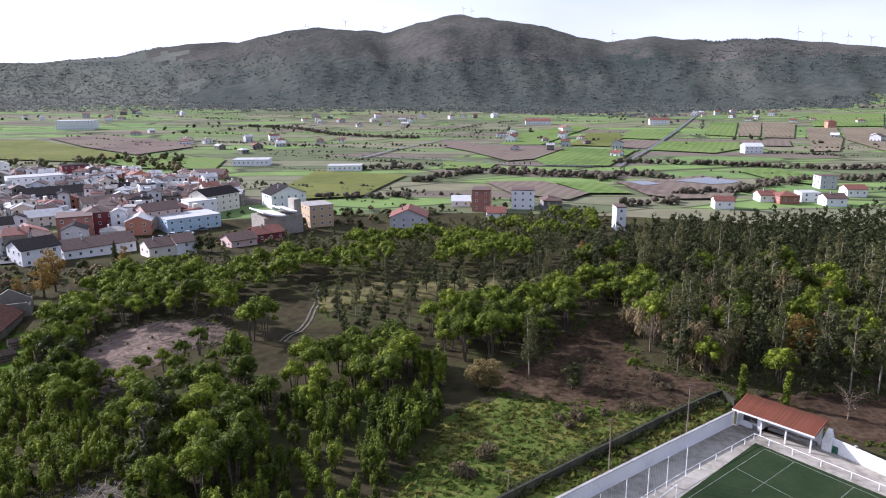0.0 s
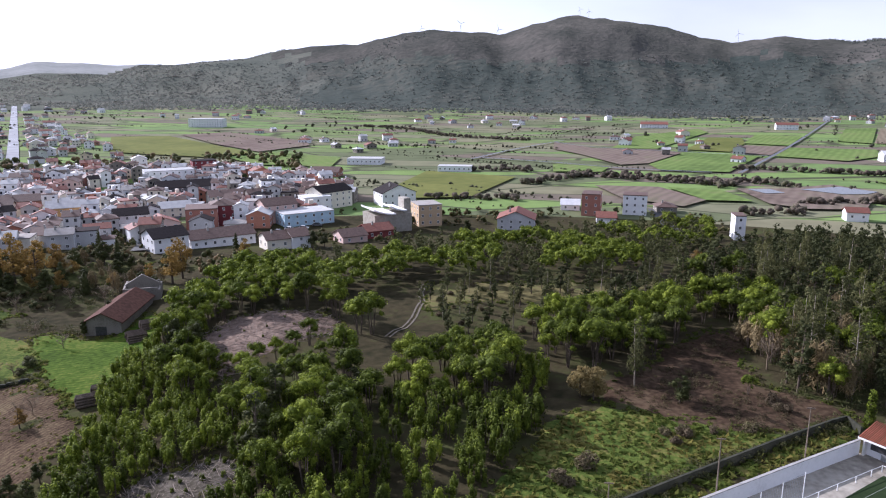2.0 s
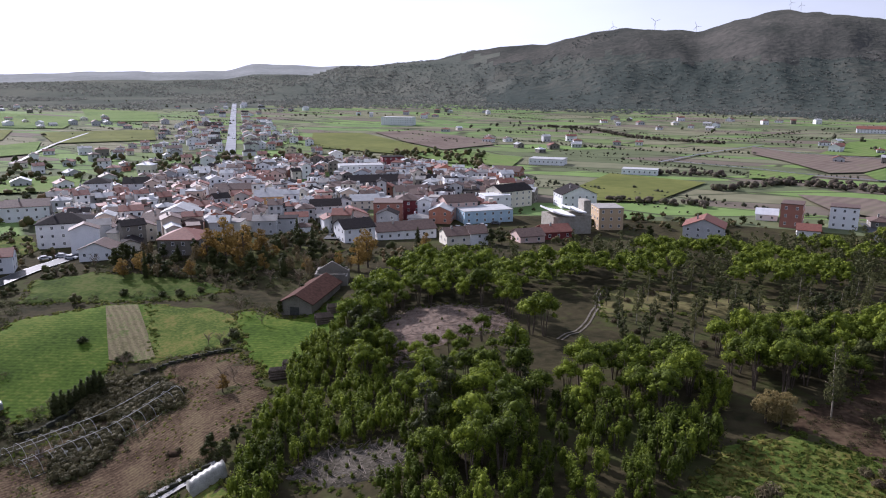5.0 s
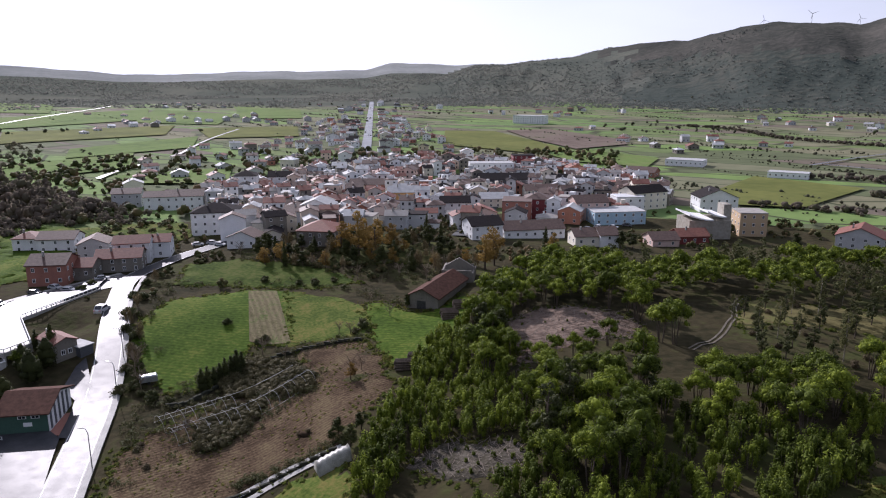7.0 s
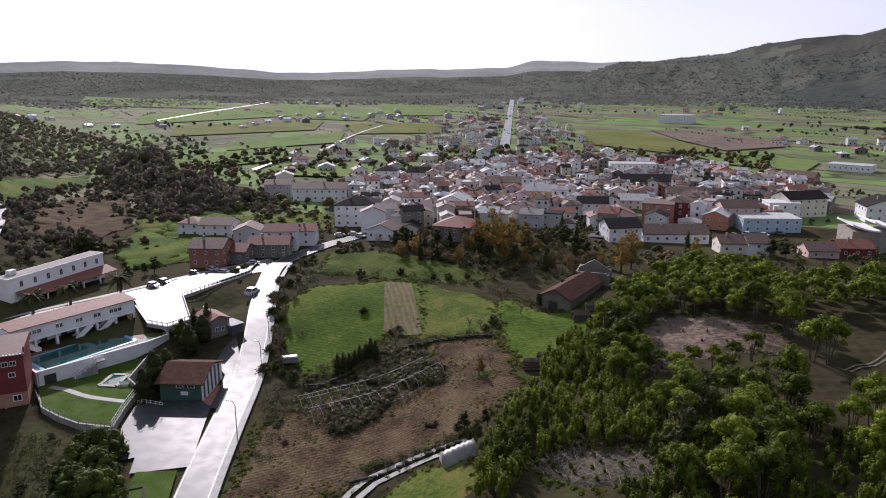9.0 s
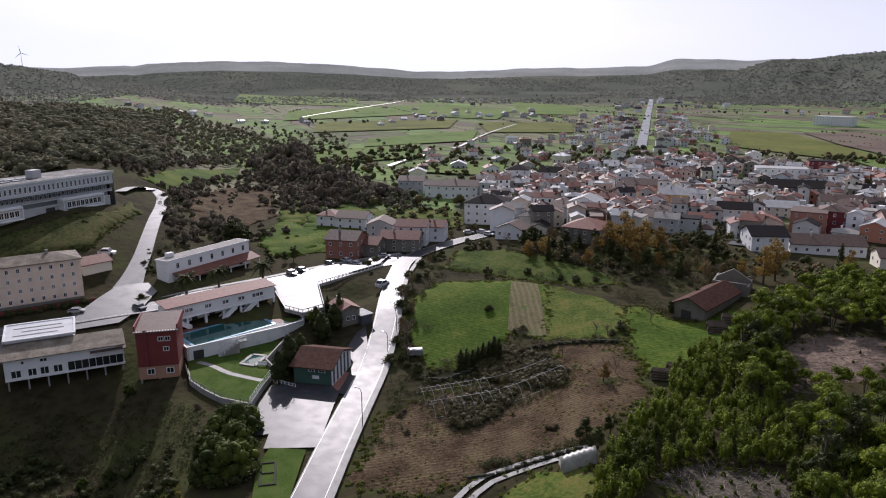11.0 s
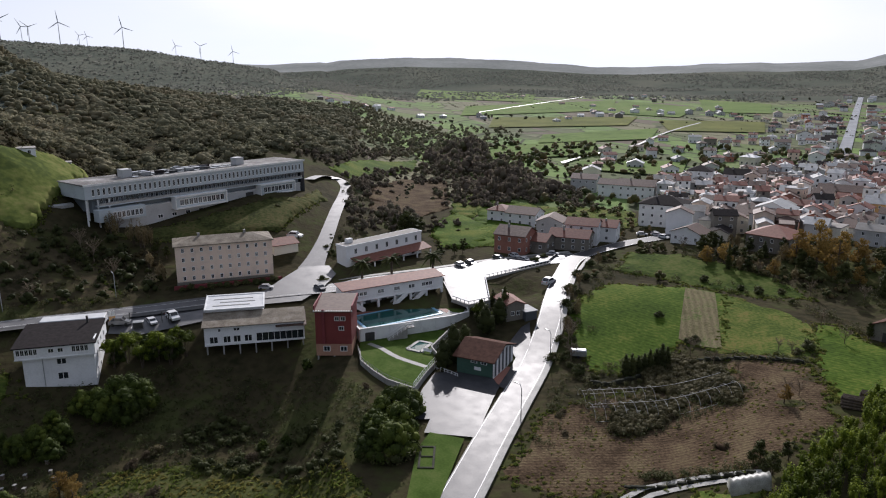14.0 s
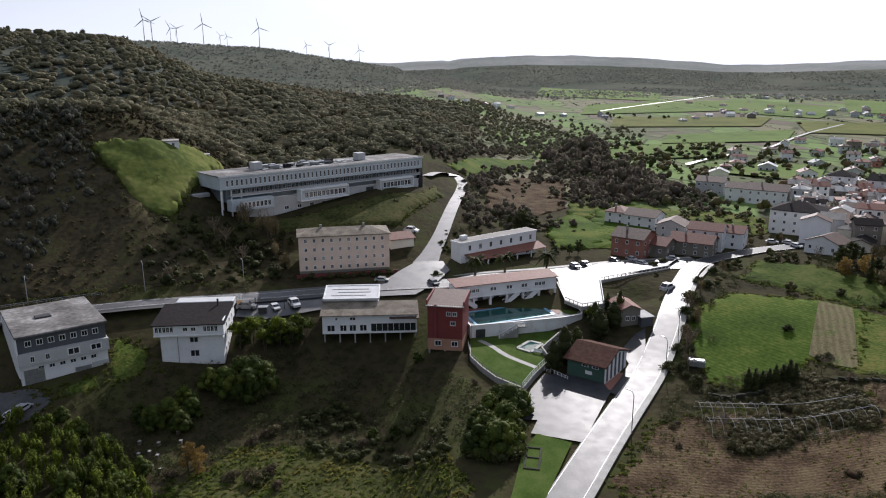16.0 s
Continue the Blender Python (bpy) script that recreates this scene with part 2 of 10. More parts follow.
M = {}
M["scrub"] = material("scrub_floor", [(0.024, 0.024, 0.012), (0.05, 0.042, 0.023), (0.055, 0.062, 0.022)], 0.06, 0.95, 0.6, space="World", spec=0.02)
M["farm"] = farmland("farmland")
# blue-grey tint of the hill ground stands in for haze
M["hill"] = material("hazed_hill_wood", [(0.036, 0.046, 0.042), (0.056, 0.066, 0.058), (0.092, 0.092, 0.076)], 0.0032, 0.95, 4.0, space="World", fine=16, contrast=0.6, spec=0.02, sheen=0.02)
M["grass"] = material("pasture_grass", [(0.034, 0.06, 0.008), (0.06, 0.1, 0.013), (0.115, 0.135, 0.026)], 0.07, 0.9, 0.25, space="World", fine=14, contrast=0.8, stripes=0.12, stripe_turn=62, stripe_scale=0.25, spec=0.02)
M["rough_grass"] = material("rough_grass", [(0.046, 0.07, 0.015), (0.085, 0.114, 0.024), (0.145, 0.132, 0.04)], 0.16, 0.95, 0.5, space="World", fine=8, contrast=0.9, spec=0.02)
M["lawn"] = material("mown_lawn", [(0.042, 0.072, 0.013), (0.062, 0.1, 0.02), (0.085, 0.115, 0.03)], 0.3, 0.9, 0.05, space="World", spec=0.02)
M["bracken"] = material("dead_bracken", [(0.046, 0.031, 0.019), (0.09, 0.062, 0.039), (0.128, 0.1, 0.056)], 0.16, 0.95, 0.5, space="World", contrast=0.9, spec=0.02, fine=12, stripes=0.2, stripe_turn=20, stripe_scale=0.35)
M["clearing"] = material("felled_clearing", [(0.06, 0.045, 0.033), (0.15, 0.11, 0.088), (0.22, 0.165, 0.13)], 0.09, 0.95, 0.3, space="World", contrast=0.9, spec=0.02)
M["brushwood"] = material("brushwood_floor", [(0.035, 0.032, 0.022), (0.075, 0.066, 0.05), (0.125, 0.11, 0.09)], 0.25, 0.95, 0.4, space="World", contrast=0.9, spec=0.02)
M["stubble"] = material("stubble_strip", [(0.1, 0.095, 0.045), (0.17, 0.14, 0.085), (0.085, 0.11, 0.035)], 0.25, 0.95, 0.3, space="World", contrast=0.9, stripes=0.14, stripe_turn=125, stripe_scale=0.2, spec=0.02)
M["far_grass"] = material("plain_pasture", [(0.085, 0.13, 0.036), (0.125, 0.185, 0.05), (0.145, 0.175, 0.062)], 0.012, 0.95, 0, space="World", spec=0.02, fine=10, contrast=0.7, stripes=0.1, stripe_turn=24, stripe_scale=0.05, sheen=0.03)
M["far_plough"] = material("plain_ploughland", [(0.12, 0.092, 0.075), (0.175, 0.138, 0.112), (0.15, 0.135, 0.09)], 0.015, 0.95, 0, space="World", spec=0.02, fine=10, contrast=0.7, stripes=0.1, stripe_turn=24, stripe_scale=0.05)
M["stubble_far"] = material("tan_stubble", [(0.15, 0.125, 0.085), (0.21, 0.175, 0.12)], 0.02, 0.95, 0, space="World", stripes=0.1, stripe_turn=20, stripe_scale=0.06, spec=0.02)
M["puddle"] = material("flood_water", [(0.04, 0.04, 0.038), (0.06, 0.06, 0.056)], 0.1, 0.08, 0, space="World", spec=0.5)
M["grey_leaf"] = material("grey_green_leaves", [(0.045, 0.05, 0.036), (0.085, 0.09, 0.066), (0.13, 0.115, 0.095)], 0.05, leaf=0.3, rough=0.85, island=0.7, spec=0.02, space="World")
M["hill_pasture"] = material("hill_pasture", [(0.06, 0.08, 0.022), (0.1, 0.122, 0.03), (0.15, 0.155, 0.05)], 0.07, 0.95, 0.3, space="World", spec=0.02, contrast=0.9)
M["olive"] = material("olive_pasture", [(0.1, 0.115, 0.035), (0.16, 0.168, 0.052)], 0.02, 0.95, 0, space="World", spec=0.02)
M["asphalt"] = material("wet_asphalt", [(0.035, 0.036, 0.04), (0.065, 0.065, 0.07)], 0.4, 0.45, 0.0, space="World", spec=0.085, rough_var=0.02, fine=6)
M["wet_hill"] = material("wet_hill_asphalt", [(0.04, 0.04, 0.045), (0.075, 0.075, 0.08)], 0.25, 0.56, 0.0, space="World", spec=0.8, rough_var=0.12, fine=6)
M["asphalt_dry"] = material("grey_asphalt", [(0.06, 0.06, 0.062), (0.1, 0.1, 0.1)], 0.2, 0.72, 0.0, space="World", spec=0.12, rough_var=0.15)
M["pavement"] = material("pale_pavement", [(0.22, 0.215, 0.2), (0.33, 0.32, 0.3)], 0.5, 0.65, 0.0, space="World", spec=0.2)
M["line"] = material("road_paint", [(0.6, 0.6, 0.58), (0.8, 0.8, 0.78)], 0.8, 0.5)
M["track"] = material("sandy_track", [(0.1, 0.085, 0.065), (0.18, 0.16, 0.13)], 0.3, 0.9, 0.05, space="World", spec=0.02)
M["concrete"] = material("concrete", [(0.26, 0.25, 0.23), (0.38, 0.37, 0.35)], 0.4, 0.8, 0.01)
M["turf"] = material("artificial_turf", [(0.02, 0.034, 0.014), (0.03, 0.046, 0.02)], 0.2, 0.9, 0.02, space="World", spec=0.04)
M["bark"] = material("bark", [(0.06, 0.045, 0.035), (0.13, 0.1, 0.075)], 3, 0.95, 0.05)
M["bark_pale"] = material("pale_bark", [(0.2, 0.17, 0.13), (0.34, 0.3, 0.24)], 3, 0.9, 0.03)
M["twig"] = material("bare_twigs", [(0.12, 0.09, 0.06), (0.24, 0.19, 0.13)], 1.0, 0.95, island=0.4)
LEAF = dict(rough=0.75, island=0.5, per_object=0.5, spec=0.12)
M["mimosa"] = material("mimosa_leaves", [(0.022, 0.03, 0.005), (0.088, 0.118, 0.012), (0.26, 0.31, 0.028)], 0.5, leaf=0.25, bump=0.12, **LEAF)
M["pine"] = material("pine_needles", [(0.026, 0.032, 0.012), (0.055, 0.063, 0.022), (0.105, 0.108, 0.04)], 0.5, leaf=0.22, **LEAF)
M["gum"] = material("eucalyptus_leaves", [(0.045, 0.05, 0.02), (0.095, 0.1, 0.038), (0.18, 0.17, 0.07)], 0.5, leaf=0.32, **LEAF)
M["autumn"] = material("autumn_leaves", [(0.13, 0.08, 0.025), (0.23, 0.15, 0.04), (0.32, 0.22, 0.07)], 0.5, leaf=0.4, **LEAF)
M["willow"] = material("straw_leaves", [(0.18, 0.14, 0.06), (0.28, 0.22, 0.09), (0.3, 0.26, 0.12)], 0.5, leaf=0.4, **LEAF)
# darker copy of the mimosa leaves, backlit shade put into the green
M["bush_leaf"] = material("backlit_bush_leaves", [(0.018, 0.026, 0.006), (0.05, 0.07, 0.012), (0.13, 0.155, 0.024)], 0.5, leaf=0.18, bump=0.12, **LEAF)
M["dark_leaf"] = material("dark_evergreen", [(0.024, 0.029, 0.01), (0.046, 0.053, 0.016), (0.08, 0.086, 0.026)], 0.5, leaf=0.15, **LEAF)
M["hedge"] = material("hedge_leaves", [(0.035, 0.045, 0.016), (0.07, 0.08, 0.028), (0.12, 0.1, 0.05)], 0.3, leaf=0.3, **LEAF)
M["bramble"] = material("bramble_leaves", [(0.045, 0.042, 0.02), (0.085, 0.076, 0.034), (0.13, 0.108, 0.052)], 0.25, leaf=0.25, bump=0.1, **LEAF)
M["brush"] = material("dry_brush", [(0.07, 0.055, 0.035), (0.13, 0.1, 0.062), (0.13, 0.125, 0.05)], 0.4, leaf=0.25, **LEAF)
# far leaves paled to grey-green, with the haze put into their colour
M["farwood"] = material("hazed_far_leaves", [(0.105, 0.12, 0.108), (0.145, 0.16, 0.14), (0.2, 0.195, 0.17)], 0.0045, leaf=0.5, rough=0.8, island=0.7, spec=0.02, space="World")


def paint(name, c, dirt=0.82, rough=0.75):
    return material(name, [tuple(v * dirt for v in c), c, tuple(min(0.85, v * 1.04) for v in c)], 0.35, rough, 0.004, per_object=0.2, contrast=0.7)


WALL = {
    "white": paint("white_render", (0.8, 0.8, 0.8), 0.88), "cream": paint("cream_render", (0.74, 0.69, 0.58)),
    "pink": paint("pink_render", (0.62, 0.46, 0.4)), "grey": paint("grey_render", (0.5, 0.5, 0.5)),
    "brick": paint("brown_brick", (0.33, 0.15, 0.11)), "maroon": paint("maroon_render", (0.2, 0.045, 0.05)),
    "terracotta": paint("terracotta_render", (0.5, 0.22, 0.14)), "blue": paint("pale_blue_render", (0.42, 0.58, 0.68)),
    "tan": paint("tan_cladding", (0.5, 0.37, 0.23)), "stone": paint("granite_rubble", (0.21, 0.19, 0.16), 0.6),
    "orange": paint("orange_render", (0.58, 0.34, 0.14)), "redwall": paint("dark_red_render", (0.2, 0.045, 0.042)),
    "peach": paint("peach_render", (0.72, 0.58, 0.47)), "green": paint("dark_green_render", (0.06, 0.12, 0.09)),
    "cladding": paint("light_grey_cladding", (0.5, 0.55, 0.58)), "band": paint("grey_blue_panels", (0.2, 0.225, 0.245)), "darkgrey": paint("slate_cladding", (0.1, 0.105, 0.115)), "salmon": paint("salmon_render", (0.45, 0.25, 0.17)),
}
ROOF = {
    "red": material("red_clay_tiles", [(0.14, 0.055, 0.04), (0.24, 0.098, 0.068)], 1.2, 0.7, 0.02, per_object=0.3, spec=0.25),
    "brown": material("brown_clay_tiles", [(0.08, 0.05, 0.04), (0.15, 0.1, 0.08)], 1.2, 0.7, 0.02, per_object=0.3, spec=0.25),
    "dark": material("slate_tiles", [(0.02, 0.018, 0.018), (0.042, 0.036, 0.036)], 1.2, 0.85, 0.02, per_object=0.3, spec=0.03),
    "grey": material("fibre_cement_sheet", [(0.34, 0.34, 0.34), (0.5, 0.5, 0.49)], 0.5, 0.7, 0.01, per_object=0.3, spec=0.1),
    "pale": material("pale_sheet_roof", [(0.5, 0.51, 0.52), (0.66, 0.66, 0.66)], 0.5, 0.5, 0.0, per_object=0.2),
    "flat": material("gravel_roof", [(0.26, 0.24, 0.22), (0.38, 0.36, 0.33)], 0.5, 0.9, 0.01, per_object=0.3, spec=0.1),
}
M["white_paint"] = paint("white_trim", (0.8, 0.8, 0.79))
M["glass"] = material("dark_window_glass", [(0.015, 0.018, 0.022), (0.03, 0.034, 0.04)], 2, 0.08, spec=0.6)
M["metal"] = material("galvanised_steel", [(0.3, 0.31, 0.32), (0.42, 0.43, 0.44)], 2, 0.45, metal=0.7)
M["dark_metal"] = material("dark_steel", [(0.05, 0.05, 0.05), (0.09, 0.09, 0.09)], 2, 0.5, metal=0.4)
M["pool"] = material("pool_water", [(0.015, 0.07, 0.065), (0.02, 0.09, 0.08)], 0.3, 0.06, spec=0.5)
M["tile_blue"] = material("blue_pool_tiles", [(0.12, 0.3, 0.45), (0.18, 0.38, 0.52)], 2, 0.3)
M["wood"] = material("weathered_timber", [(0.12, 0.09, 0.07), (0.22, 0.18, 0.14)], 1.5, 0.9, 0.02)
M["film"] = material("cloudy_plastic_film", [(0.22, 0.22, 0.19), (0.42, 0.42, 0.38)], 0.8, 0.4, leaf=0.3)
M["hoop_steel"] = material("weathered_hoop_steel", [(0.34, 0.33, 0.31), (0.52, 0.51, 0.49)], 2, 0.7, spec=0.2)
M["tyre"] = material("rubber", [(0.02, 0.02, 0.02), (0.03, 0.03, 0.03)], 2, 0.9)
M["car"] = material("car_paint", [(0.05, 0.055, 0.06), (0.55, 0.55, 0.56), (0.7, 0.7, 0.7)], 0.01, 0.25, per_object=1.6, spec=0.6)
M["red_plastic"] = material("red_board", [(0.45, 0.04, 0.05), (0.5, 0.05, 0.06)], 1, 0.5)
M["bin_green"] = material("green_plastic", [(0.03, 0.12, 0.07), (0.04, 0.14, 0.08)], 1, 0.5)
M["rough_leaf"] = material("grass_blades", [(0.065, 0.09, 0.018), (0.105, 0.135, 0.028), (0.165, 0.15, 0.044)], 0.1, leaf=0.5, rough=0.8, island=0.6, spec=0.02, space="World")
# paler than near foliage: haze over the hillside put into the leaf colour
M["farwood_near"] = material("hazed_hillside_leaves", [(0.14, 0.142, 0.09), (0.2, 0.19, 0.12), (0.26, 0.22, 0.14)], 0.012, leaf=0.35, rough=0.8, island=0.25, spec=0.02, space="World")
M["belt"] = material("belt_branches", [(0.12, 0.105, 0.08), (0.2, 0.165, 0.13), (0.16, 0.165, 0.095)], 0.03, leaf=0.5, rough=0.85, island=0.7, spec=0.02, space="World")
M["court"] = material("stained_concrete", [(0.2, 0.18, 0.145), (0.31, 0.285, 0.235), (0.37, 0.345, 0.29)], 0.12, 0.75, 0.005, space="World", contrast=0.7)
M["moss_wall"] = material("mossy_concrete", [(0.022, 0.024, 0.015), (0.05, 0.05, 0.034)], 0.5, 0.95, 0.02)
# farthest range paled towards grey: haze put into the base colour
M["distant"] = material("hazed_distant_hills", [(0.2, 0.205, 0.205), (0.25, 0.255, 0.25), (0.3, 0.305, 0.3)], 0.004, 0.95, 2.0, space="World", spec=0.0, fine=14, contrast=0.7, sheen=0.04)
ROOF["tile"] = material("curved_clay_tiles", [(0.14, 0.09, 0.04), (0.27, 0.09, 0.05), (0.37, 0.14, 0.08)], 0.5, 0.85, 0.01, per_object=0.3, contrast=0.8, spec=0.1)
M["heath"] = material("heath_grass", [(0.075, 0.066, 0.028), (0.14, 0.122, 0.055), (0.12, 0.128, 0.042)], 0.08, 0.95, 0.4, space="World", spec=0.02, contrast=0.8)
# darker copy of the rough grass, shade of slope and banks painted in
M["shade_toned_grass"] = material("shade_toned_grass", [(0.03, 0.035, 0.013), (0.06, 0.068, 0.022), (0.095, 0.085, 0.035)], 0.12, 0.95, 0.4, space="World", spec=0.02, contrast=0.9)
M["heather"] = material("heather_leaves", [(0.045, 0.04, 0.022), (0.085, 0.068, 0.04), (0.095, 0.09, 0.036)], 0.1, leaf=0.3, rough=0.85, island=0.6, spec=0.05, space="World")
M["garden"] = material("garden_leaves", [(0.05, 0.06, 0.022), (0.1, 0.105, 0.04), (0.19, 0.13, 0.065)], 0.05, leaf=0.25, rough=0.8, island=0.8, spec=0.1, space="World")
M["stick"] = material("cut_branches", [(0.14, 0.11, 0.085), (0.3, 0.25, 0.21)], 1.0, 0.95, island=0.6, spec=0.05)
# ridge ground lightened to grey-green in place of haze
M["ridge"] = material("hazed_ridge_heath", [(0.075, 0.082, 0.074), (0.105, 0.11, 0.095), (0.14, 0.138, 0.115)], 0.0045, 0.95, 3.0, space="World", spec=0.0, fine=16, sheen=0.05)
# moor brown greyed down, haze over the mountain top put into it
M["moor"] = material("hazed_moor", [(0.05, 0.052, 0.048), (0.076, 0.074, 0.066), (0.11, 0.102, 0.09)], 0.006, 0.95, 3.0, space="World", spec=0.0, fine=12, contrast=0.7, sheen=0.02)
# ridge leaves lightened to match, haze painted into the colour
M["ridgewood"] = material("hazed_ridge_leaves", [(0.15, 0.16, 0.14), (0.21, 0.21, 0.18)], 0.004, leaf=0.65, rough=0.8, island=0.7, spec=0.0, space="World")
# hedges of the plain lightened, their colour carries the distance haze
M["far_hedge"] = material("hazed_hedge_branches", [(0.1, 0.1, 0.068), (0.15, 0.145, 0.1), (0.13, 0.15, 0.08)], 0.02, leaf=0.45, rough=0.85, island=0.7, spec=0.0, space="World")
# leaf litter brown, darkened further by tree shade put into the colour
M["floor_brown"] = material("shade_toned_litter", [(0.028, 0.02, 0.013), (0.056, 0.037, 0.024), (0.09, 0.064, 0.04)], 0.12, 0.95, 0.4, space="World", spec=0.02, contrast=0.8)
ROOF["shed"] = material("dark_red_brown_tiles", [(0.06, 0.03, 0.022), (0.11, 0.055, 0.04)], 1.2, 0.85, 0.02, spec=0.05)
ROOF["weathered"] = material("weathered_sheet_roof", [(0.12, 0.1, 0.08), (0.2, 0.17, 0.13), (0.27, 0.24, 0.2)], 0.4, 0.8, 0.01, contrast=0.6, spec=0.1)
ROOF["stained"] = material("stained_flat_roof", [(0.1, 0.095, 0.09), (0.2, 0.19, 0.18), (0.38, 0.37, 0.36)], 0.12, 0.8, 0.01, contrast=0.5, spec=0.1)
M["pitch_line"] = material("worn_pitch_line", [(0.16, 0.19, 0.15), (0.3, 0.32, 0.28)], 0.6, 0.9)
M["sliver"] = material("pale_bare_twigs", [(0.12, 0.09, 0.045), (0.22, 0.17, 0.085), (0.3, 0.24, 0.13)], 0.6, 0.9, island=0.6, per_object=0.4, spec=0.05)
# grey for white turbines: their shaded silhouette is put into the colour
M["turbine"] = material("turbine_silhouette_grey", [(0.34, 0.35, 0.36), (0.42, 0.43, 0.44)], 0.2, 0.6, spec=0.1)
M["asphalt_gloss"] = material("rain_wet_road", [(0.06, 0.06, 0.065), (0.1, 0.1, 0.105)], 0.03, 0.34, 0.0, space="World", spec=0.5, rough_var=0.1)
M["bracken_leaf"] = material("dead_bracken_fronds", [(0.1, 0.09, 0.028), (0.17, 0.15, 0.04), (0.14, 0.165, 0.04)], 0.2, leaf=0.4, rough=0.85, island=0.6, spec=0.02, space="World")
# browner, darker heath: the backlit slope's shade is part of the colour
M["slope_heath"] = material("shade_toned_slope_heath", [(0.034, 0.03, 0.017), (0.062, 0.05, 0.03), (0.07, 0.066, 0.03)], 0.09, 0.95, 0.5, space="World", spec=0.02, contrast=0.9)
# darker grass for the bank: the town's shade is put into the colour
M["bank_grass"] = material("shade_toned_bank_grass", [(0.032, 0.05, 0.011), (0.058, 0.084, 0.017), (0.09, 0.1, 0.03)], 0.1, 0.95, 0.4, space="World", spec=0.02, contrast=0.9)


# ---------------------------------------------------------------- building blocks
def mesh_of(name, verts, faces, mats, idx=None, smooth=False):
    me = bpy.data.meshes.new(name)
    me.from_pydata([tuple(v) for v in verts], [], faces)
    for m in mats if isinstance(mats, (list, tuple)) else [mats]:
        me.materials.append(m)
    if idx:
        me.polygons.foreach_set("material_index", idx)
    if smooth:
        me.polygons.foreach_set("use_smooth", [True] * len(me.polygons))
    me.update()
    return me


def soup(name, verts, faces, mats):
    """A large joined mesh from arrays of corners and three- or four-sided faces."""
    verts, faces = np.asarray(verts, dtype=np.float32), np.asarray(faces, dtype=np.int32)
    me = bpy.data.meshes.new(name)
    me.vertices.add(len(verts))
    me.vertices.foreach_set("co", verts.ravel())
    me.loops.add(faces.size)
    me.loops.foreach_set("vertex_index", faces.ravel())
    me.polygons.add(len(faces))
    me.polygons.foreach_set("loop_start", np.arange(0, faces.size, faces.shape[1], dtype=np.int32))
    for m in mats if isinstance(mats, (list, tuple)) else [mats]:
        me.materials.append(m)
    me.polygons.foreach_set("use_smooth", [True] * len(faces))
    me.update(calc_edges=True)
    me.validate()
    return me


def empty(name, m, label, category, group="", kind=""):
    ob = new(name)
    ob.matrix_world = m
    return tagged(ob, label, category, group, kind)


def part(name, me, parent, m=None, label=""):
    ob = new(name, me)
    ob.parent = parent
    if m is not None:
        ob.matrix_basis = m
    return tagged(ob, label)


class Shape:
    """Gathers boxes, prisms and tubes of one part."""

    def __init__(self):
        self.v, self.f = [], []

    def poly(self, pts):
        k = len(self.v)
        self.v += [tuple(p) for p in pts]
        self.f.append(tuple(range(k, k + len(pts))))

    def box(self, x0, y0, z0, x1, y1, z1, bevel=0.0):
        k, b = len(self.v), bevel
        if not b:
            self.v += [(x, y, z) for z in (z0, z1) for x, y in ((x0, y0), (x1, y0), (x1, y1), (x0, y1))]
            self.f += [tuple(k + i for i in q) for q in ((3, 2, 1, 0), (4, 5, 6, 7), (0, 1, 5, 4), (1, 2, 6, 5), (2, 3, 7, 6), (3, 0, 4, 7))]
        else:
            for z, c in ((z0, 0), (z1 - b, 0), (z1, b)):
                self.v += [(x0 + c, y0 + c, z), (x1 - c, y0 + c, z), (x1 - c, y1 - c, z), (x0 + c, y1 - c, z)]
            for r in (0, 4):
                self.f += [tuple(k + r + i for i in q) for q in ((0, 1, 5, 4), (1, 2, 6, 5), (2, 3, 7, 6), (3, 0, 4, 7))]
            self.f += [(k + 3, k + 2, k + 1, k), (k + 8, k + 9, k + 10, k + 11)]
        return self

    def prism(self, outline, z0, z1):
        """Upright prism over an anticlockwise outline."""
        k, n = len(self.v), len(outline)
        self.v += [(x, y, z0) for x, y in outline] + [(x, y, z1) for x, y in outline]
        self.f += [tuple(range(k + n - 1, k - 1, -1)), tuple(range(k + n, k + 2 * n))]
        self.f += [(k + i, k + (i + 1) % n, k + n + (i + 1) % n, k + n + i) for i in range(n)]
        return self

    def tube(self, path, radii, sides=6):
        path = [Vector(p) for p in path]
        k = len(self.v)
        for i, p in enumerate(path):
            way = (path[min(i + 1, len(path) - 1)] - path[max(i - 1, 0)]).normalized()
            a = way.cross(Vector((0.3, 0.9, 0.1))).normalized()
            b = way.cross(a)
            for j in range(sides):
                t = 2 * math.pi * j / sides
                self.v.append(tuple(p + (a * math.cos(t) + b * math.sin(t)) * radii[i]))
        for i in range(len(path) - 1):
            for j in range(sides):
                q = k + i * sides
                self.f.append((q + j, q + (j + 1) % sides, q + sides + (j + 1) % sides, q + sides + j))
        self.f.append(tuple(k + (len(path) - 1) * sides + j for j in range(sides)))
        return self

    def mesh(self, name, mat, smooth=False):
        me = mesh_of(name, self.v, self.f, mat, smooth=smooth)
        bm = bmesh.new()
        bm.from_mesh(me)
        bmesh.ops.recalc_face_normals(bm, faces=bm.faces)
        bm.to_mesh(me)
        bm.free()
        return me


def inside(x, y, poly):
    hit = False
    for (a, b), (c, d) in zip(poly, poly[1:] + poly[:1]):
        if (b > y) != (d > y) and x < (c - a) * (y - b) / (d - b) + a:
            hit = not hit
    return hit


LAYER = [0]


RIMS = []


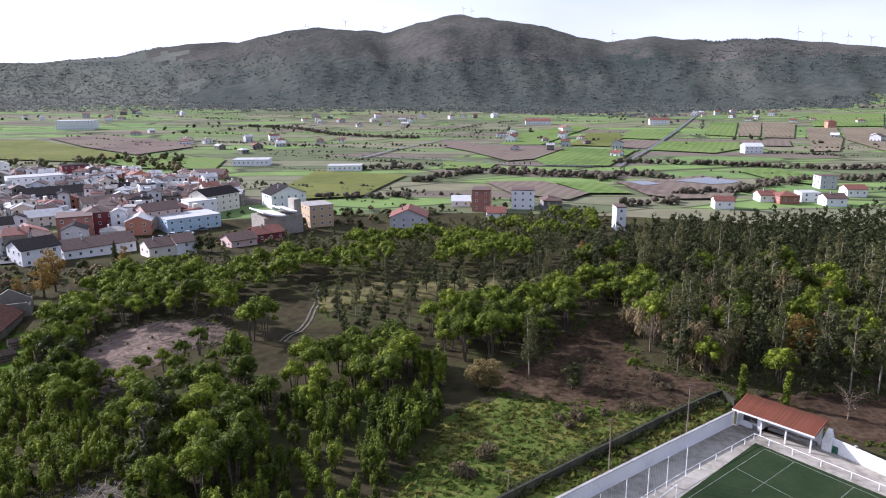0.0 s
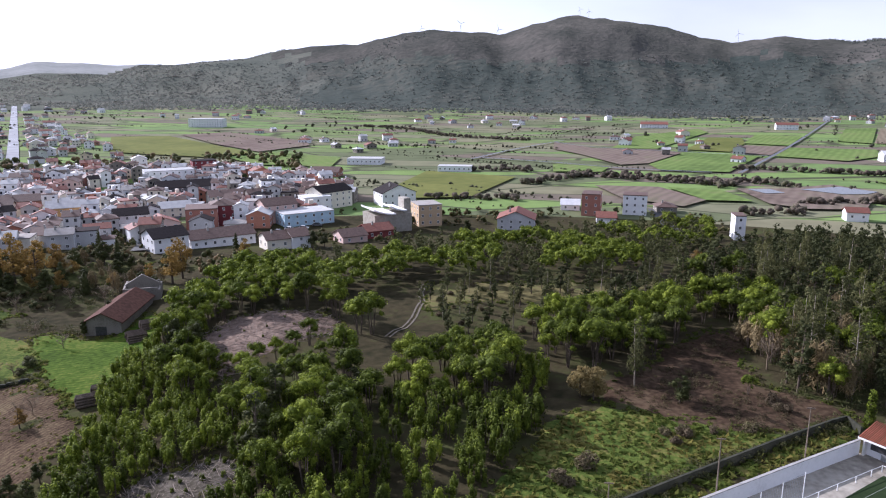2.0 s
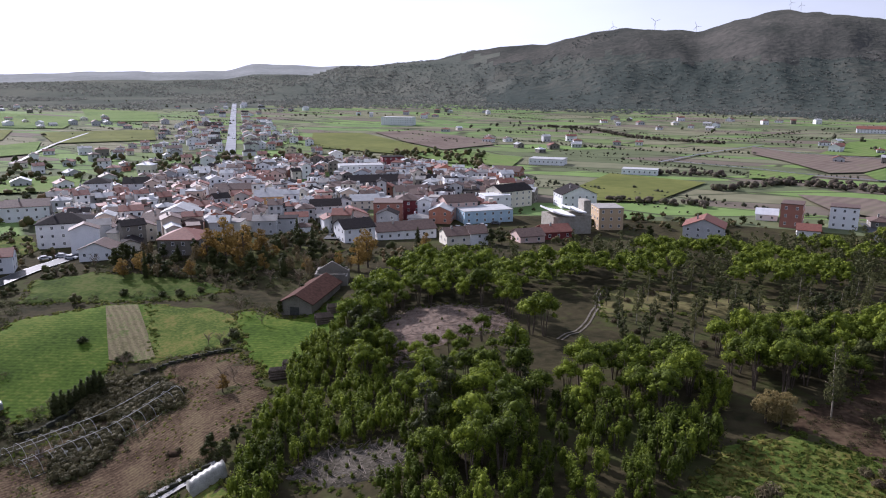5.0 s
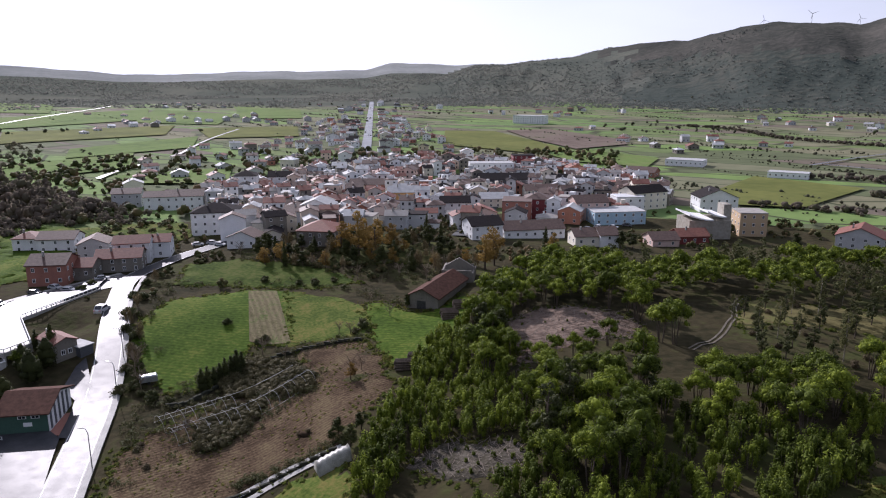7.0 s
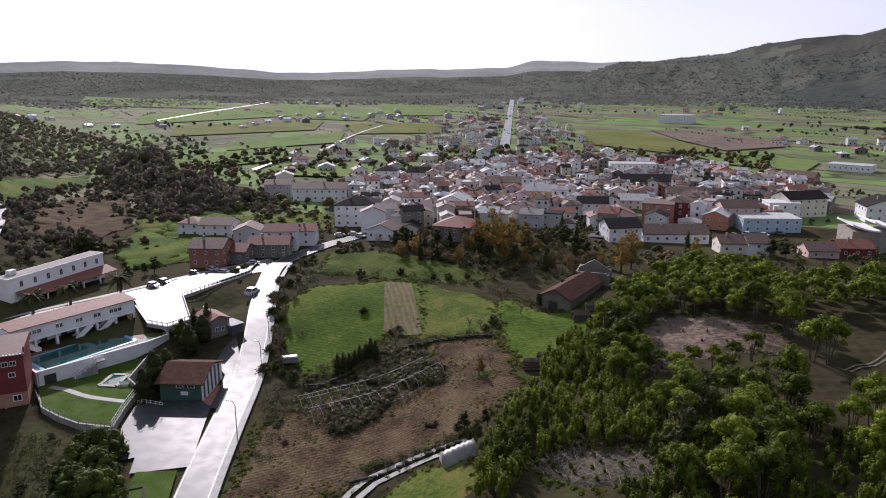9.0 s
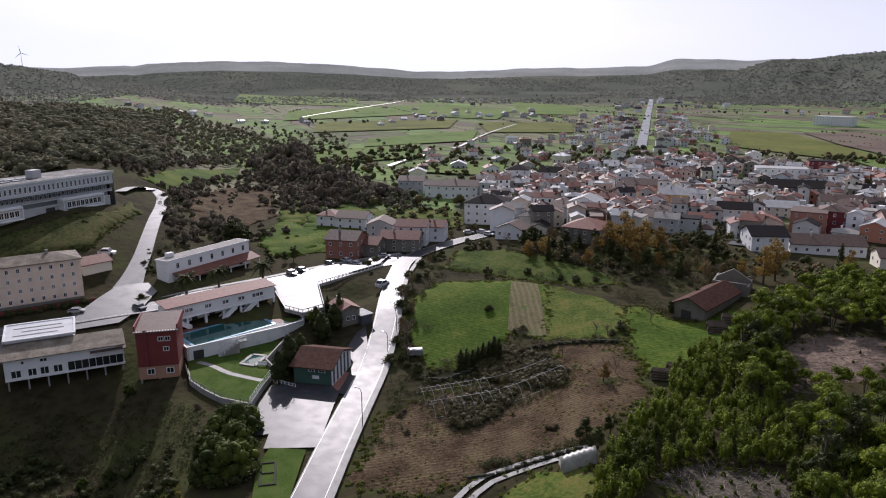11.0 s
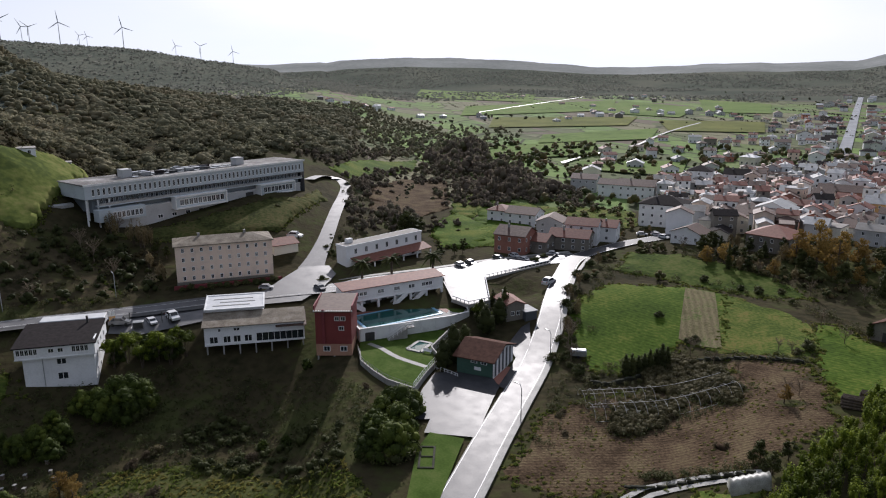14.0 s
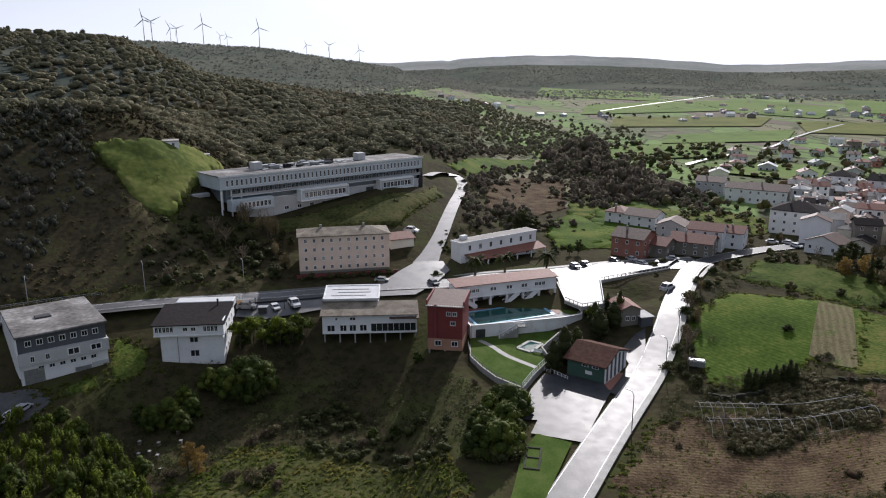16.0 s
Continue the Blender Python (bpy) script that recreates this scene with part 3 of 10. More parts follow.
def patch(name, outline, mat, off, cell, label, category="field", wobble=0.0, swell=0.0):
    """A sheet laid over the ground inside an outline; swell heaves it in low mounds."""
    LAYER[0] += 1
    off += LAYER[0] * 0.007
    bm = bmesh.new()
    pts = []
    for (a, b), (c, d) in zip(outline, outline[1:] + outline[:1]):
        n = max(1, int(math.hypot(c - a, d - b) / (1.6 if wobble else cell * 1.5)))
        for i in range(n):
            k = i / n
            x, y = a + (c - a) * k, b + (d - b) * k
            if wobble:
                u, v = x, y
                x += wobble * (noise.noise((u * 0.13, v * 0.13, 1.0)) + 0.6 * noise.noise((u * 0.5, v * 0.5, 4.0)))
                y += wobble * (noise.noise((u * 0.13, v * 0.13, 9.0)) + 0.6 * noise.noise((u * 0.5, v * 0.5, 14.0)))
            pts.append(bm.verts.new((x, y, 0)))
    face = bm.faces.new(pts)
    xs, ys = [v.co.x for v in pts], [v.co.y for v in pts]
    bmesh.ops.triangulate(bm, faces=[face])
    for lo, hi, ax in ((min(xs), max(xs), 0), (min(ys), max(ys), 1)):
        k = math.ceil(lo / cell) * cell
        while k < hi:
            co = (k, 0, 0) if ax == 0 else (0, k, 0)
            no = (1, 0, 0) if ax == 0 else (0, 1, 0)
            bmesh.ops.bisect_plane(bm, geom=bm.verts[:] + bm.edges[:] + bm.faces[:], plane_co=co, plane_no=no)
            k += cell
    for v in bm.verts:
        # soft-edged fields sink into the ground along their rim
        far = math.hypot(v.co.x, v.co.y) > 220
        v.co.z = land(v.co.x, v.co.y) + ((0.2 if far else -0.04) if wobble and v.is_boundary else off + (0.4 if far else 0.0))
        if swell and not v.is_boundary:
            v.co.z += swell * (0.7 + 0.9 * noise.noise((v.co.x * 0.09, v.co.y * 0.05, 5.0)) + 0.4 * noise.noise((v.co.x * 0.2, v.co.y * 0.16, 8.0)))
    if wobble:
        RIMS.append([(v.co.x, v.co.y) for v in bm.verts if v.is_boundary])
    bmesh.ops.recalc_face_normals(bm, faces=bm.faces)
    me = bpy.data.meshes.new(name)
    bm.to_mesh(me)
    bm.free()
    if me.polygons and sum(p.normal.z for p in me.polygons) < 0:
        me.flip_normals()
    me.materials.append(mat)
    me.polygons.foreach_set("use_smooth", [True] * len(me.polygons))
    return tagged(new(name, me), label, category, kind="structure")


def smooth_line(pts, step):
    """Evenly stepped curve through the points."""
    out, p = [], [Vector(q) for q in pts]
    for i in range(len(p) - 1):
        a, b, c, d = p[max(i - 1, 0)], p[i], p[i + 1], p[min(i + 2, len(p) - 1)]
        n = max(1, int((c - b).length / step))
        for k in range(n):
            t = k / n
            out.append(0.5 * (2 * b + (c - a) * t + (2 * a - 5 * b + 4 * c - d) * t * t + (3 * b - a - 3 * c + d) * t ** 3))
    out.append(p[-1])
    return out


def ribbon(name, pts, left, right, mat, off, step, label, category="road", thick=0.0, level=None):
    """A strip along a line, from left to right of it in metres (right positive)."""
    line = smooth_line(pts, step)
    v, f = [], []
    for i, p in enumerate(line):
        way = (line[min(i + 1, len(line) - 1)] - line[max(i - 1, 0)]).normalized()
        side = Vector((way.y, -way.x))
        z = (land(p.x, p.y) if level is None else level) + off
        a, b = p + side * left, p + side * right
        v += [(a.x, a.y, z), (b.x, b.y, z)]
        if thick:
            v += [(a.x, a.y, z - thick), (b.x, b.y, z - thick)]
    n = 4 if thick else 2
    for i in range(len(line) - 1):
        a, b = i * n, (i + 1) * n
        f.append((a, a + 1, b + 1, b))
        if thick:
            f += [(a + 1, a + 3, b + 3, b + 1), (a + 2, a, b, b + 2)]
    me = mesh_of(name, v, f, mat)
    if sum(q.normal.z for q in me.polygons) < 0:
        me.flip_normals()
    return tagged(new(name, me), label, category, kind="structure")


# ---------------------------------------------------------------- ground
def build_ground():
    rings, r = [14.0], 14.0
    while r < 4880:
        r += max(3.0, r * 0.012) if r < 460 else r * 0.027
        rings.append(min(r, 4900))
    angs = [-180 + i * 3.0 for i in range(45)] + [-45 + i * 0.5 for i in range(350)] + [130 + i * 2.5 for i in range(20)]
    v, f, idx = [(0, 0, land(0, 0))], [], []
    n = len(angs)
    for r in rings:
        for a in angs:
            x, y = -math.sin(radians(a)) * r, math.cos(radians(a)) * r
            v.append((x, y, land(x, y)))
    for i in range(n):
        f.append((0, 1 + (i + 1) % n, 1 + i))
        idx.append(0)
    for k in range(len(rings) - 1):
        for i in range(n):
            a, b = 1 + k * n + i, 1 + k * n + (i + 1) % n
            f.append((a, b, b + n, a + n))
            x, y, z = v[a]
            g = noise.noise((x * 0.004, y * 0.004, 0.0)) * 16 + noise.noise((x * 0.017, y * 0.017, 4.0)) * 12
            zz = (v[b][2] + v[a + n][2]) / 2
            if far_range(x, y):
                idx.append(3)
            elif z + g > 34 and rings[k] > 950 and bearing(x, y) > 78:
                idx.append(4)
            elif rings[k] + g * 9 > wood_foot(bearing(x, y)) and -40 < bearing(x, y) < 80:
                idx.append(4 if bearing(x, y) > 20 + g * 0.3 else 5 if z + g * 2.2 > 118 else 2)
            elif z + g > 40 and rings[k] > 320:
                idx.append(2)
            elif rings[k] > 330 and not (bearing(x, y) > 72 and rings[k] < 900 and z + g * 0.4 > 9):
                idx.append(1)
            else:
                idx.append(0)
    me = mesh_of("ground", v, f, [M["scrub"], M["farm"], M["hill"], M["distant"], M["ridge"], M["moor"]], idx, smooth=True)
    if me.polygons[len(me.polygons) // 2].normal.z < 0:
        me.flip_normals()
    tagged(new("ground", me), "rolling ground of scrub, farmland and wooded hills", "ground", kind="structure")


build_ground()

# near fields and clearings
MEADOW = [(-159.5, 97.7), (-167.5, 106.7), (-172.2, 116.8), (-161.1, 135.9), (-151.9, 141.9), (-122.7, 116.4), (-128.6, 112.5), (-131.8, 110.3), (-125.8, 102.1), (-124.2, 91.9), (-130.6, 85.0), (-144.6, 89.0)]
STRIP = [(-160.2, 135.1), (-153.2, 139.7), (-123.4, 116.1), (-129.0, 112.9), (-134.0, 112.2)]
MEADOW2 = [(-154.8, 140.1), (-141.8, 144.5), (-123.9, 143.6), (-115.0, 137.7), (-109.1, 126.2), (-110.9, 119.9), (-125.8, 113.6)]
PADDOCK = [(-124.6, 145.8), (-117.1, 149.8), (-108.2, 145.7), (-103.4, 150.9), (-103.5, 163.3), (-98.2, 160.8), (-87.7, 139.9), (-86.4, 124.8), (-86.3, 116.5), (-89.7, 113.0), (-105.4, 124.2)]
BANK = [(-184.3, 127.3), (-201.1, 144.0), (-189.6, 156.0), (-168.1, 161.4), (-149.6, 162.9), (-138.1, 160.4), (-145.0, 147.8), (-162.9, 137.5)]
BROWN = [(-106.2, 54.0), (-115.9, 65.1), (-117.0, 80.7), (-115.2, 96.9), (-112.3, 109.8), (-119.5, 114.6), (-111.5, 120.5), (-105.3, 121.7), (-90.9, 114.3), (-82.8, 103.8), (-79.6, 91.4), (-78.3, 82.3), (-83.7, 75.2), (-85.7, 64.8), (-85.3, 57.0), (-96.3, 46.5)]
LANE = [(-81.8, 59.4), (-84.6, 67.3), (-81.8, 74.8), (-75.7, 81.5)]
GREENBIT = [(-79.8, 69.0), (-79.4, 73.7), (-73.4, 78.2), (-67.1, 76.5), (-64.8, 71.3), (-62.1, 65.7), (-78.5, 63.1)]
patch("meadow", MEADOW, M["grass"], 0.12, 5, "bright green pasture on the slope", wobble=2)
patch("stubble_strip", STRIP, M["stubble"], 0.24, 4, "strip of pale dried stubble across the pasture")
patch("meadow", MEADOW2, M["rough_grass"], 0.12, 5, "yellowish green pasture with tufts", wobble=2)
RIMS.pop()
patch("meadow", PADDOCK, M["grass"], 0.12, 5, "grass paddock beside the stone barn", wobble=2)
patch("meadow", BANK, M["bank_grass"], 0.12, 5, "grass bank below the town, shade put into its green", wobble=2)
patch("bracken_field", BROWN, M["bracken"], 0.10, 6, "sloping field of red-brown dead bracken", wobble=3)
patch("meadow", GREENBIT, M["rough_grass"], 0.14, 6, "grass beside the lane", wobble=1)
patch("meadow", [(-7.4, 86.2), (-2.4, 104.0), (4.4, 115.2), (17.6, 117.4), (32.3, 111.7), (39.7, 110.6), (26.4, 102.8), (9.2, 86.6), (6.5, 76.6), (-10.2, 76.7)], M["rough_grass"], 0.12, 5, "rough green pasture with bracken tufts beside the sports ground", wobble=3)
patch("meadow", [(10.3, 86.4), (27.5, 100.1), (49.6, 116.5), (50.3, 113.3), (35.1, 101.9), (17.4, 87.4), (13.4, 76.6), (5.1, 76.6)], M["rough_grass"], 0.13, 5, "overgrown grass strip behind the sports ground wall", wobble=0.5)
patch("clearing", [(-66.5, 127.0), (-76.0, 136.5), (-80.0, 146.0), (-77.0, 154.5), (-66.0, 160.5), (-56.0, 161.5), (-49.5, 155.0), (-47.5, 145.5), (-56.0, 138.0), (-60.5, 130.0), (-61.1, 118.4)], M["clearing"], 0.12, 5, "felled clearing of bare pinkish soil and branches", wobble=3)
patch("clearing", [(-63.4, 83.8), (-60.9, 92.9), (-47.0, 92.2), (-41.6, 86.8), (-46.4, 81.6), (-58.5, 79.5)], M["brushwood"], 0.12, 5, "scrubby clearing with grey brushwood", wobble=3)
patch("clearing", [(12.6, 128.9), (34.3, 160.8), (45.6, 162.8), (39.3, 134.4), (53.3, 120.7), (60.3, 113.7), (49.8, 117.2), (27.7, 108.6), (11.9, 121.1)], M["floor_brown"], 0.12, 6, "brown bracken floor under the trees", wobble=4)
patch("clearing", [(-35.6, 190.7), (-4.1, 196.2), (36.4, 205.5), (35.4, 189.9), (9.8, 182.0), (-23.8, 172.5), (-29.5, 163.6)], M["heath"], 0.12, 6, "open grassy heath between young pines", wobble=3)
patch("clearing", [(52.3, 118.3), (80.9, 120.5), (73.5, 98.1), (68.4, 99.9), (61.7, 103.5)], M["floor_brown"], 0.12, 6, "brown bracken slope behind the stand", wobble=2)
patch("meadow", [(-253.5, -68.1), (-259.1, -56.1), (-279.3, -41.8), (-282.5, -30.5), (-253.4, -36.2), (-243.6, -38.7), (-230.8, -42.2), (-230.3, -48.3), (-239.1, -57.2)], M["hill_pasture"], 0.2, 1.5, "lit green pasture of low mounds above the clinic", wobble=2, swell=1.5)
patch("meadow", [(-355.0, 71.3), (-441.4, 114.5), (-492.5, 163.7), (-437.7, 143.8), (-387.5, 107.2), (-346.3, 78.2)], M["grass"], 0.3, 4, "green meadow at the edge of the wood", wobble=2)
patch("bracken_field", [(-339.7, 88.9), (-395.2, 123.0), (-383.7, 146.6), (-303.5, 116.5), (-282.7, 91.0), (-284.8, 74.2)], M["bracken"], 0.3, 8, "brown fallow plot", wobble=2)
patch("meadow", [(-267.5, 105.4), (-272.9, 125.0), (-228.0, 106.0), (-229.0, 92.7)], M["grass"], 0.2, 6, "garden lawn between houses", wobble=1)
patch("meadow", [(-123.0, -29.1), (-136.8, -16.2), (-135.9, -0.3), (-111.8, 23.5), (-98.5, 23.5), (-92.5, 19.4), (-113.8, -25.6)], M["shade_toned_grass"], 0.12, 6, "dim grass with patches of bracken, shade put into its colour", wobble=3)
patch("meadow", [(-174.7, -48.3), (-176.3, -42.8), (-166.2, -35.5), (-163.0, -43.6), (-158.4, -50.3), (-156.3, -60.0), (-164.4, -45.7)], M["rough_grass"], 0.14, 5, "weedy grass slope beside the workshop", wobble=2)
patch("yard", [(-156.0, -72.9), (-159.3, -60.8), (-156.5, -56.1), (-151.8, -57.7), (-146.9, -63.6), (-144.2, -68.8)], M["asphalt_dry"], 0.14, 4, "grey gravel yard with parked cars", "yard", wobble=1)

# farmland plots on the plain
patch("ploughed_field", [(-427.3, 774.0), (-390.3, 819.1), (-259.4, 722.2), (-237.4, 674.7), (-261.2, 604.5), (-339.1, 675.3)], M["far_plough"], 0.5, 30, "large brown ploughed field")
patch("pasture", [(-488.6, 732.3), (-431.0, 753.3), (-333.8, 664.4), (-257.9, 591.0), (-288.5, 554.3), (-388.5, 579.0)], M["olive"], 0.5, 30, "pale olive pasture")
patch("pasture", [(-260.5, 546.2), (-246.7, 604.3), (-173.6, 568.2), (-161.8, 501.6), (-221.2, 509.7)], M["far_grass"], 0.5, 25, "bright green pasture by the town")
patch("pasture", [(-93.6, 409.8), (-87.8, 489.9), (-24.1, 466.9), (-43.9, 377.5), (-72.6, 368.7)], M["olive"], 0.4, 20, "rough pasture at the edge of town")
patch("pasture", [(71.5, 557.1), (114.7, 653.4), (171.9, 635.0), (120.3, 514.8), (74.7, 522.6)], M["far_grass"], 0.4, 30, "bright green pasture on the plain")
patch("pasture", [(52.2, 689.9), (90.5, 834.1), (182.3, 967.7), (184.0, 907.3), (141.1, 807.2), (94.5, 688.0)], M["far_grass"], 0.4, 30, "green strip of pasture on the plain")
patch("pasture", [(120.4, 686.8), (168.4, 829.2), (203.1, 826.8), (190.5, 759.8), (155.2, 667.9)], M["olive"], 0.4, 30, "pale olive pasture on the plain")
patch("pasture", [(188.7, 759.9), (229.4, 875.9), (274.8, 856.1), (226.7, 736.9)], M["far_grass"], 0.4, 30, "dark green square field")
patch("ploughed_field", [(153.0, 658.1), (185.5, 739.5), (219.9, 725.5), (183.3, 643.8)], M["far_plough"], 0.4, 30, "reddish brown ploughed strip")
patch("ploughed_field", [(-0.2, 748.9), (35.8, 690.6), (93.6, 681.1), (111.6, 653.5), (72.5, 564.5), (49.7, 550.6), (23.6, 626.1), (-0.2, 674.6)], M["far_plough"], 0.4, 30, "long brown fallow field")
patch("pasture", [(183.8, 634.4), (221.0, 717.8), (290.8, 705.5), (272.6, 645.1), (229.3, 602.9)], M["far_grass"], 0.4, 30, "broad green field by the country road")
patch("pasture", [(289.8, 796.2), (365.2, 981.5), (408.1, 996.3), (314.0, 771.9)], M["far_grass"], 0.4, 30, "deep green field below the village")
patch("stubble_field", [(315.7, 771.7), (404.8, 976.6), (439.1, 992.0), (340.4, 769.5)], M["stubble_far"], 0.4, 30, "tan stubble field")
patch("stubble_field", [(431.7, 973.0), (465.1, 949.0), (365.5, 746.2), (337.4, 757.0)], M["stubble_far"], 0.4, 30, "pale tan stubble field")
patch("ploughed_field", [(292.1, 712.8), (351.3, 727.4), (321.6, 658.0), (286.2, 670.4)], M["far_plough"], 0.4, 30, "dark ploughed strip behind the white shed")
patch("pasture", [(578.6, 1140.2), (707.8, 1159.2), (548.5, 894.6), (465.9, 906.4)], M["far_grass"], 0.4, 30, "large green slope under the village")
patch("stubble_field", [(444.6, 880.7), (479.6, 876.2), (403.8, 722.7), (339.7, 610.8), (317.2, 612.2)], M["stubble_far"], 0.4, 30, "brown stubble slope")
patch("stubble_field", [(484.2, 875.6), (535.6, 868.5), (377.9, 608.2), (407.1, 722.4)], M["stubble_far"], 0.4, 30, "wide tan slope")
patch("pasture", [(-0.2, 547.5), (40.6, 534.7), (33.5, 502.9), (-0.2, 499.9)], M["far_grass"], 0.4, 30, "green verge along a brown field")
patch("pasture", [(66.2, 432.2), (95.6, 424.1), (103.5, 384.2), (79.6, 384.7)], M["far_grass"], 0.4, 30, "green plot behind the row of trees")
patch("ploughed_field", [(24.8, 433.2), (62.1, 432.3), (79.6, 384.7), (64.6, 362.3), (37.0, 385.6)], M["far_plough"], 0.4, 30, "brown bare plot behind the white block")
patch("ploughed_field", [(105.4, 431.2), (134.0, 436.6), (166.8, 458.5), (182.3, 429.4), (150.0, 365.9), (123.0, 364.3), (109.2, 378.1)], M["far_plough"], 0.4, 30, "soaked brown ground with puddles")
patch("pasture", [(200.7, 482.6), (228.0, 497.1), (244.4, 443.3), (218.8, 414.0), (202.3, 444.4)], M["far_grass"], 0.4, 30, "curved green meadow behind the houses")
patch("flooded_patch", [(140.8, 431.9), (167.0, 446.9), (180.7, 427.9), (170.6, 418.0), (157.6, 415.4)], M["puddle"], 0.62, 30, "shallow flood water lying on the field", "water")
patch("flooded_patch", [(110.9, 428.1), (123.9, 430.8), (127.9, 416.2), (116.8, 412.2)], M["puddle"], 0.62, 30, "shallow flood water lying on the field", "water")
patch("pasture", [(-563.9, 253.7), (-569.2, 364.7), (-474.1, 300.0), (-473.2, 204.7)], M["far_grass"], 0.4, 40, "bright pasture beyond the town")
patch("pasture", [(-440.4, 266.0), (-414.2, 342.2), (-348.0, 283.3), (-399.3, 249.5)], M["far_grass"], 0.4, 40, "broad pasture beside the country road")
patch("pasture", [(-1962.4, 667.8), (-1505.5, 796.2), (-1247.4, 649.0), (-1515.7, 503.1)], M["far_grass"], 0.4, 40, "narrow green strip on the far plain")
patch("pasture", [(-1173.1, 482.2), (-1238.5, 835.1), (-974.7, 649.1), (-958.2, 385.9)], M["far_grass"], 0.4, 40, "long green strip on the far plain")
patch("pasture", [(-1217.3, 833.0), (-968.9, 814.6), (-804.8, 644.2), (-936.3, 605.3)], M["far_grass"], 0.4, 40, "green field on the far plain")
patch("pasture", [(-649.0, 352.1), (-671.2, 510.6), (-568.3, 424.7), (-574.7, 306.8)], M["far_grass"], 0.4, 40, "green field between hedges")
patch("pasture", [(-1185.4, 994.2), (-990.8, 989.2), (-808.9, 810.0), (-881.6, 751.6)], M["far_grass"], 0.4, 40, "green field under the far hills")
patch("pasture", [(-903.6, 412.9), (-841.0, 603.3), (-720.8, 503.5), (-754.5, 338.4)], M["olive"], 0.4, 40, "olive strip on the far plain")
patch("pasture", [(-773.9, 587.6), (-693.5, 685.1), (-581.3, 576.2), (-638.6, 499.6)], M["olive"], 0.4, 40, "olive pasture on the far plain")

# roads
MAIN = [(-85.6, 30.4), (-95.5, 38.9), (-107.8, 48.9), (-120.2, 59.3), (-137.8, 74.2), (-153.9, 86.7), (-167.4, 96.3), (-184.4, 108.8), (-202.1, 124.7), (-212.0, 149.7), (-214.4, 166.7), (-222.1, 188.9)]
ribbon("road", MAIN, -3.0, 3.0, M["asphalt"], 0.48, 3, "wet asphalt main road shining in the sun")
ribbon("pavement", MAIN[:9], 3.0, 4.2, M["pavement"], 0.62, 3, "pale pavement along the main road", "pavement", thick=0.3)
for side in (-2.7, 2.7):
    ribbon("road_marking", MAIN, side - 0.06, side + 0.06, M["line"], 0.495, 3, "white edge line", "marking")
UPPER = [(-181.1, -84.3), (-184.1, -75.5), (-189.1, -58.8), (-193.6, -37.4), (-197.1, -15.5), (-198.6, 3.4), (-198.7, 23.0), (-197.6, 41.4), (-199.0, 59.2), (-200.7, 77.9), (-203.4, 97.9), (-203.4, 125.5)]
ribbon("road", UPPER, -5.5, 5.5, M["wet_hill"], 0.24, 3, "wet asphalt upper road past the pool building")
ribbon("pavement", UPPER, -7.3, -5.5, M["pavement"], 0.38, 3, "pale pavement along the upper road", "pavement", thick=0.3)
HILL = [(-199.2, 32.3), (-218.9, 37.8), (-242.4, 46.2), (-281.1, 58.8), (-323.3, 70.9), (-334.3, 68.5), (-329.1, 60.6), (-315.5, 52.9)]
ribbon("road", HILL, -4.0, 4.0, M["wet_hill"], 0.30, 3, "wet asphalt road climbing to the clinic")
ribbon("pavement", HILL[1:5], -5.8, -4.0, M["pavement"], 0.45, 3, "pale pavement along the climbing road", "pavement", thick=0.3)
ribbon("verge", UPPER[:6], -8.5, 7.5, M["asphalt_dry"], 0.16, 3, "asphalt shoulder of the upper road")
for side in (-4.6, -0.07, 4.5):
    ribbon("road_marking", UPPER, side, side + 0.14, M["line"], 0.26, 3, "white line on the upper road", "marking")
ribbon("lane", LANE, -1.6, -0.5, M["pavement"], 0.3, 3, "concrete wheel track of a lane")
ribbon("lane", LANE, 0.5, 1.6, M["pavement"], 0.3, 3, "concrete wheel track of a lane")
ribbon("track", [(-35.3, 146.2), (-34.5, 150.4), (-32.8, 153.0), (-32.1, 160.5), (-32.5, 168.7), (-32.4, 173.8), (-34.4, 181.6), (-34.5, 189.7)], -0.8, -0.35, M["track"], 0.1, 3, "sandy track through the wood")
ribbon("track", [(-35.3, 146.2), (-34.5, 150.4), (-32.8, 153.0), (-32.1, 160.5), (-32.5, 168.7), (-32.4, 173.8), (-34.4, 181.6), (-34.5, 189.7)], 0.3, 0.75, M["track"], 0.1, 3, "sandy track through the wood")
STRAIGHT = [(-348.5, 410.3), (-393.2, 466.1), (-482.0, 575.7), (-614.1, 737.7), (-773.2, 932.7), (-947.9, 1147.7), (-1070.9, 1299.1)]
ribbon("road", STRAIGHT, -4.7, 4.7, M["asphalt_gloss"], 0.8, 20, "long straight wet road leaving the town")
for pts in ([(-0.2, 748.9), (39.5, 697.6), (110.1, 663.4), (185.9, 631.3)], [(-433.8, 251.5), (-461.4, 282.1), (-484.5, 314.8)], [(-522.6, 375.6), (-627.7, 490.1), (-718.4, 607.9)], [(-1017.6, 440.7), (-1163.3, 596.7), (-1367.0, 835.9)], [(-65.9, 573.8), (-34.2, 670.1), (9.5, 769.2)], [(-58.0, 586.5), (6.9, 555.1), (48.5, 527.0), (108.1, 510.9)], [(126.3, 510.3), (238.4, 763.4), (417.7, 1182.8)], [(-438.6, 253.7), (-473.0, 298.1), (-483.5, 318.6)]):
    ribbon("country_road", pts, -1.4, 1.4, M["asphalt_gloss"], 1.2, 20, "narrow pale country road across the fields")
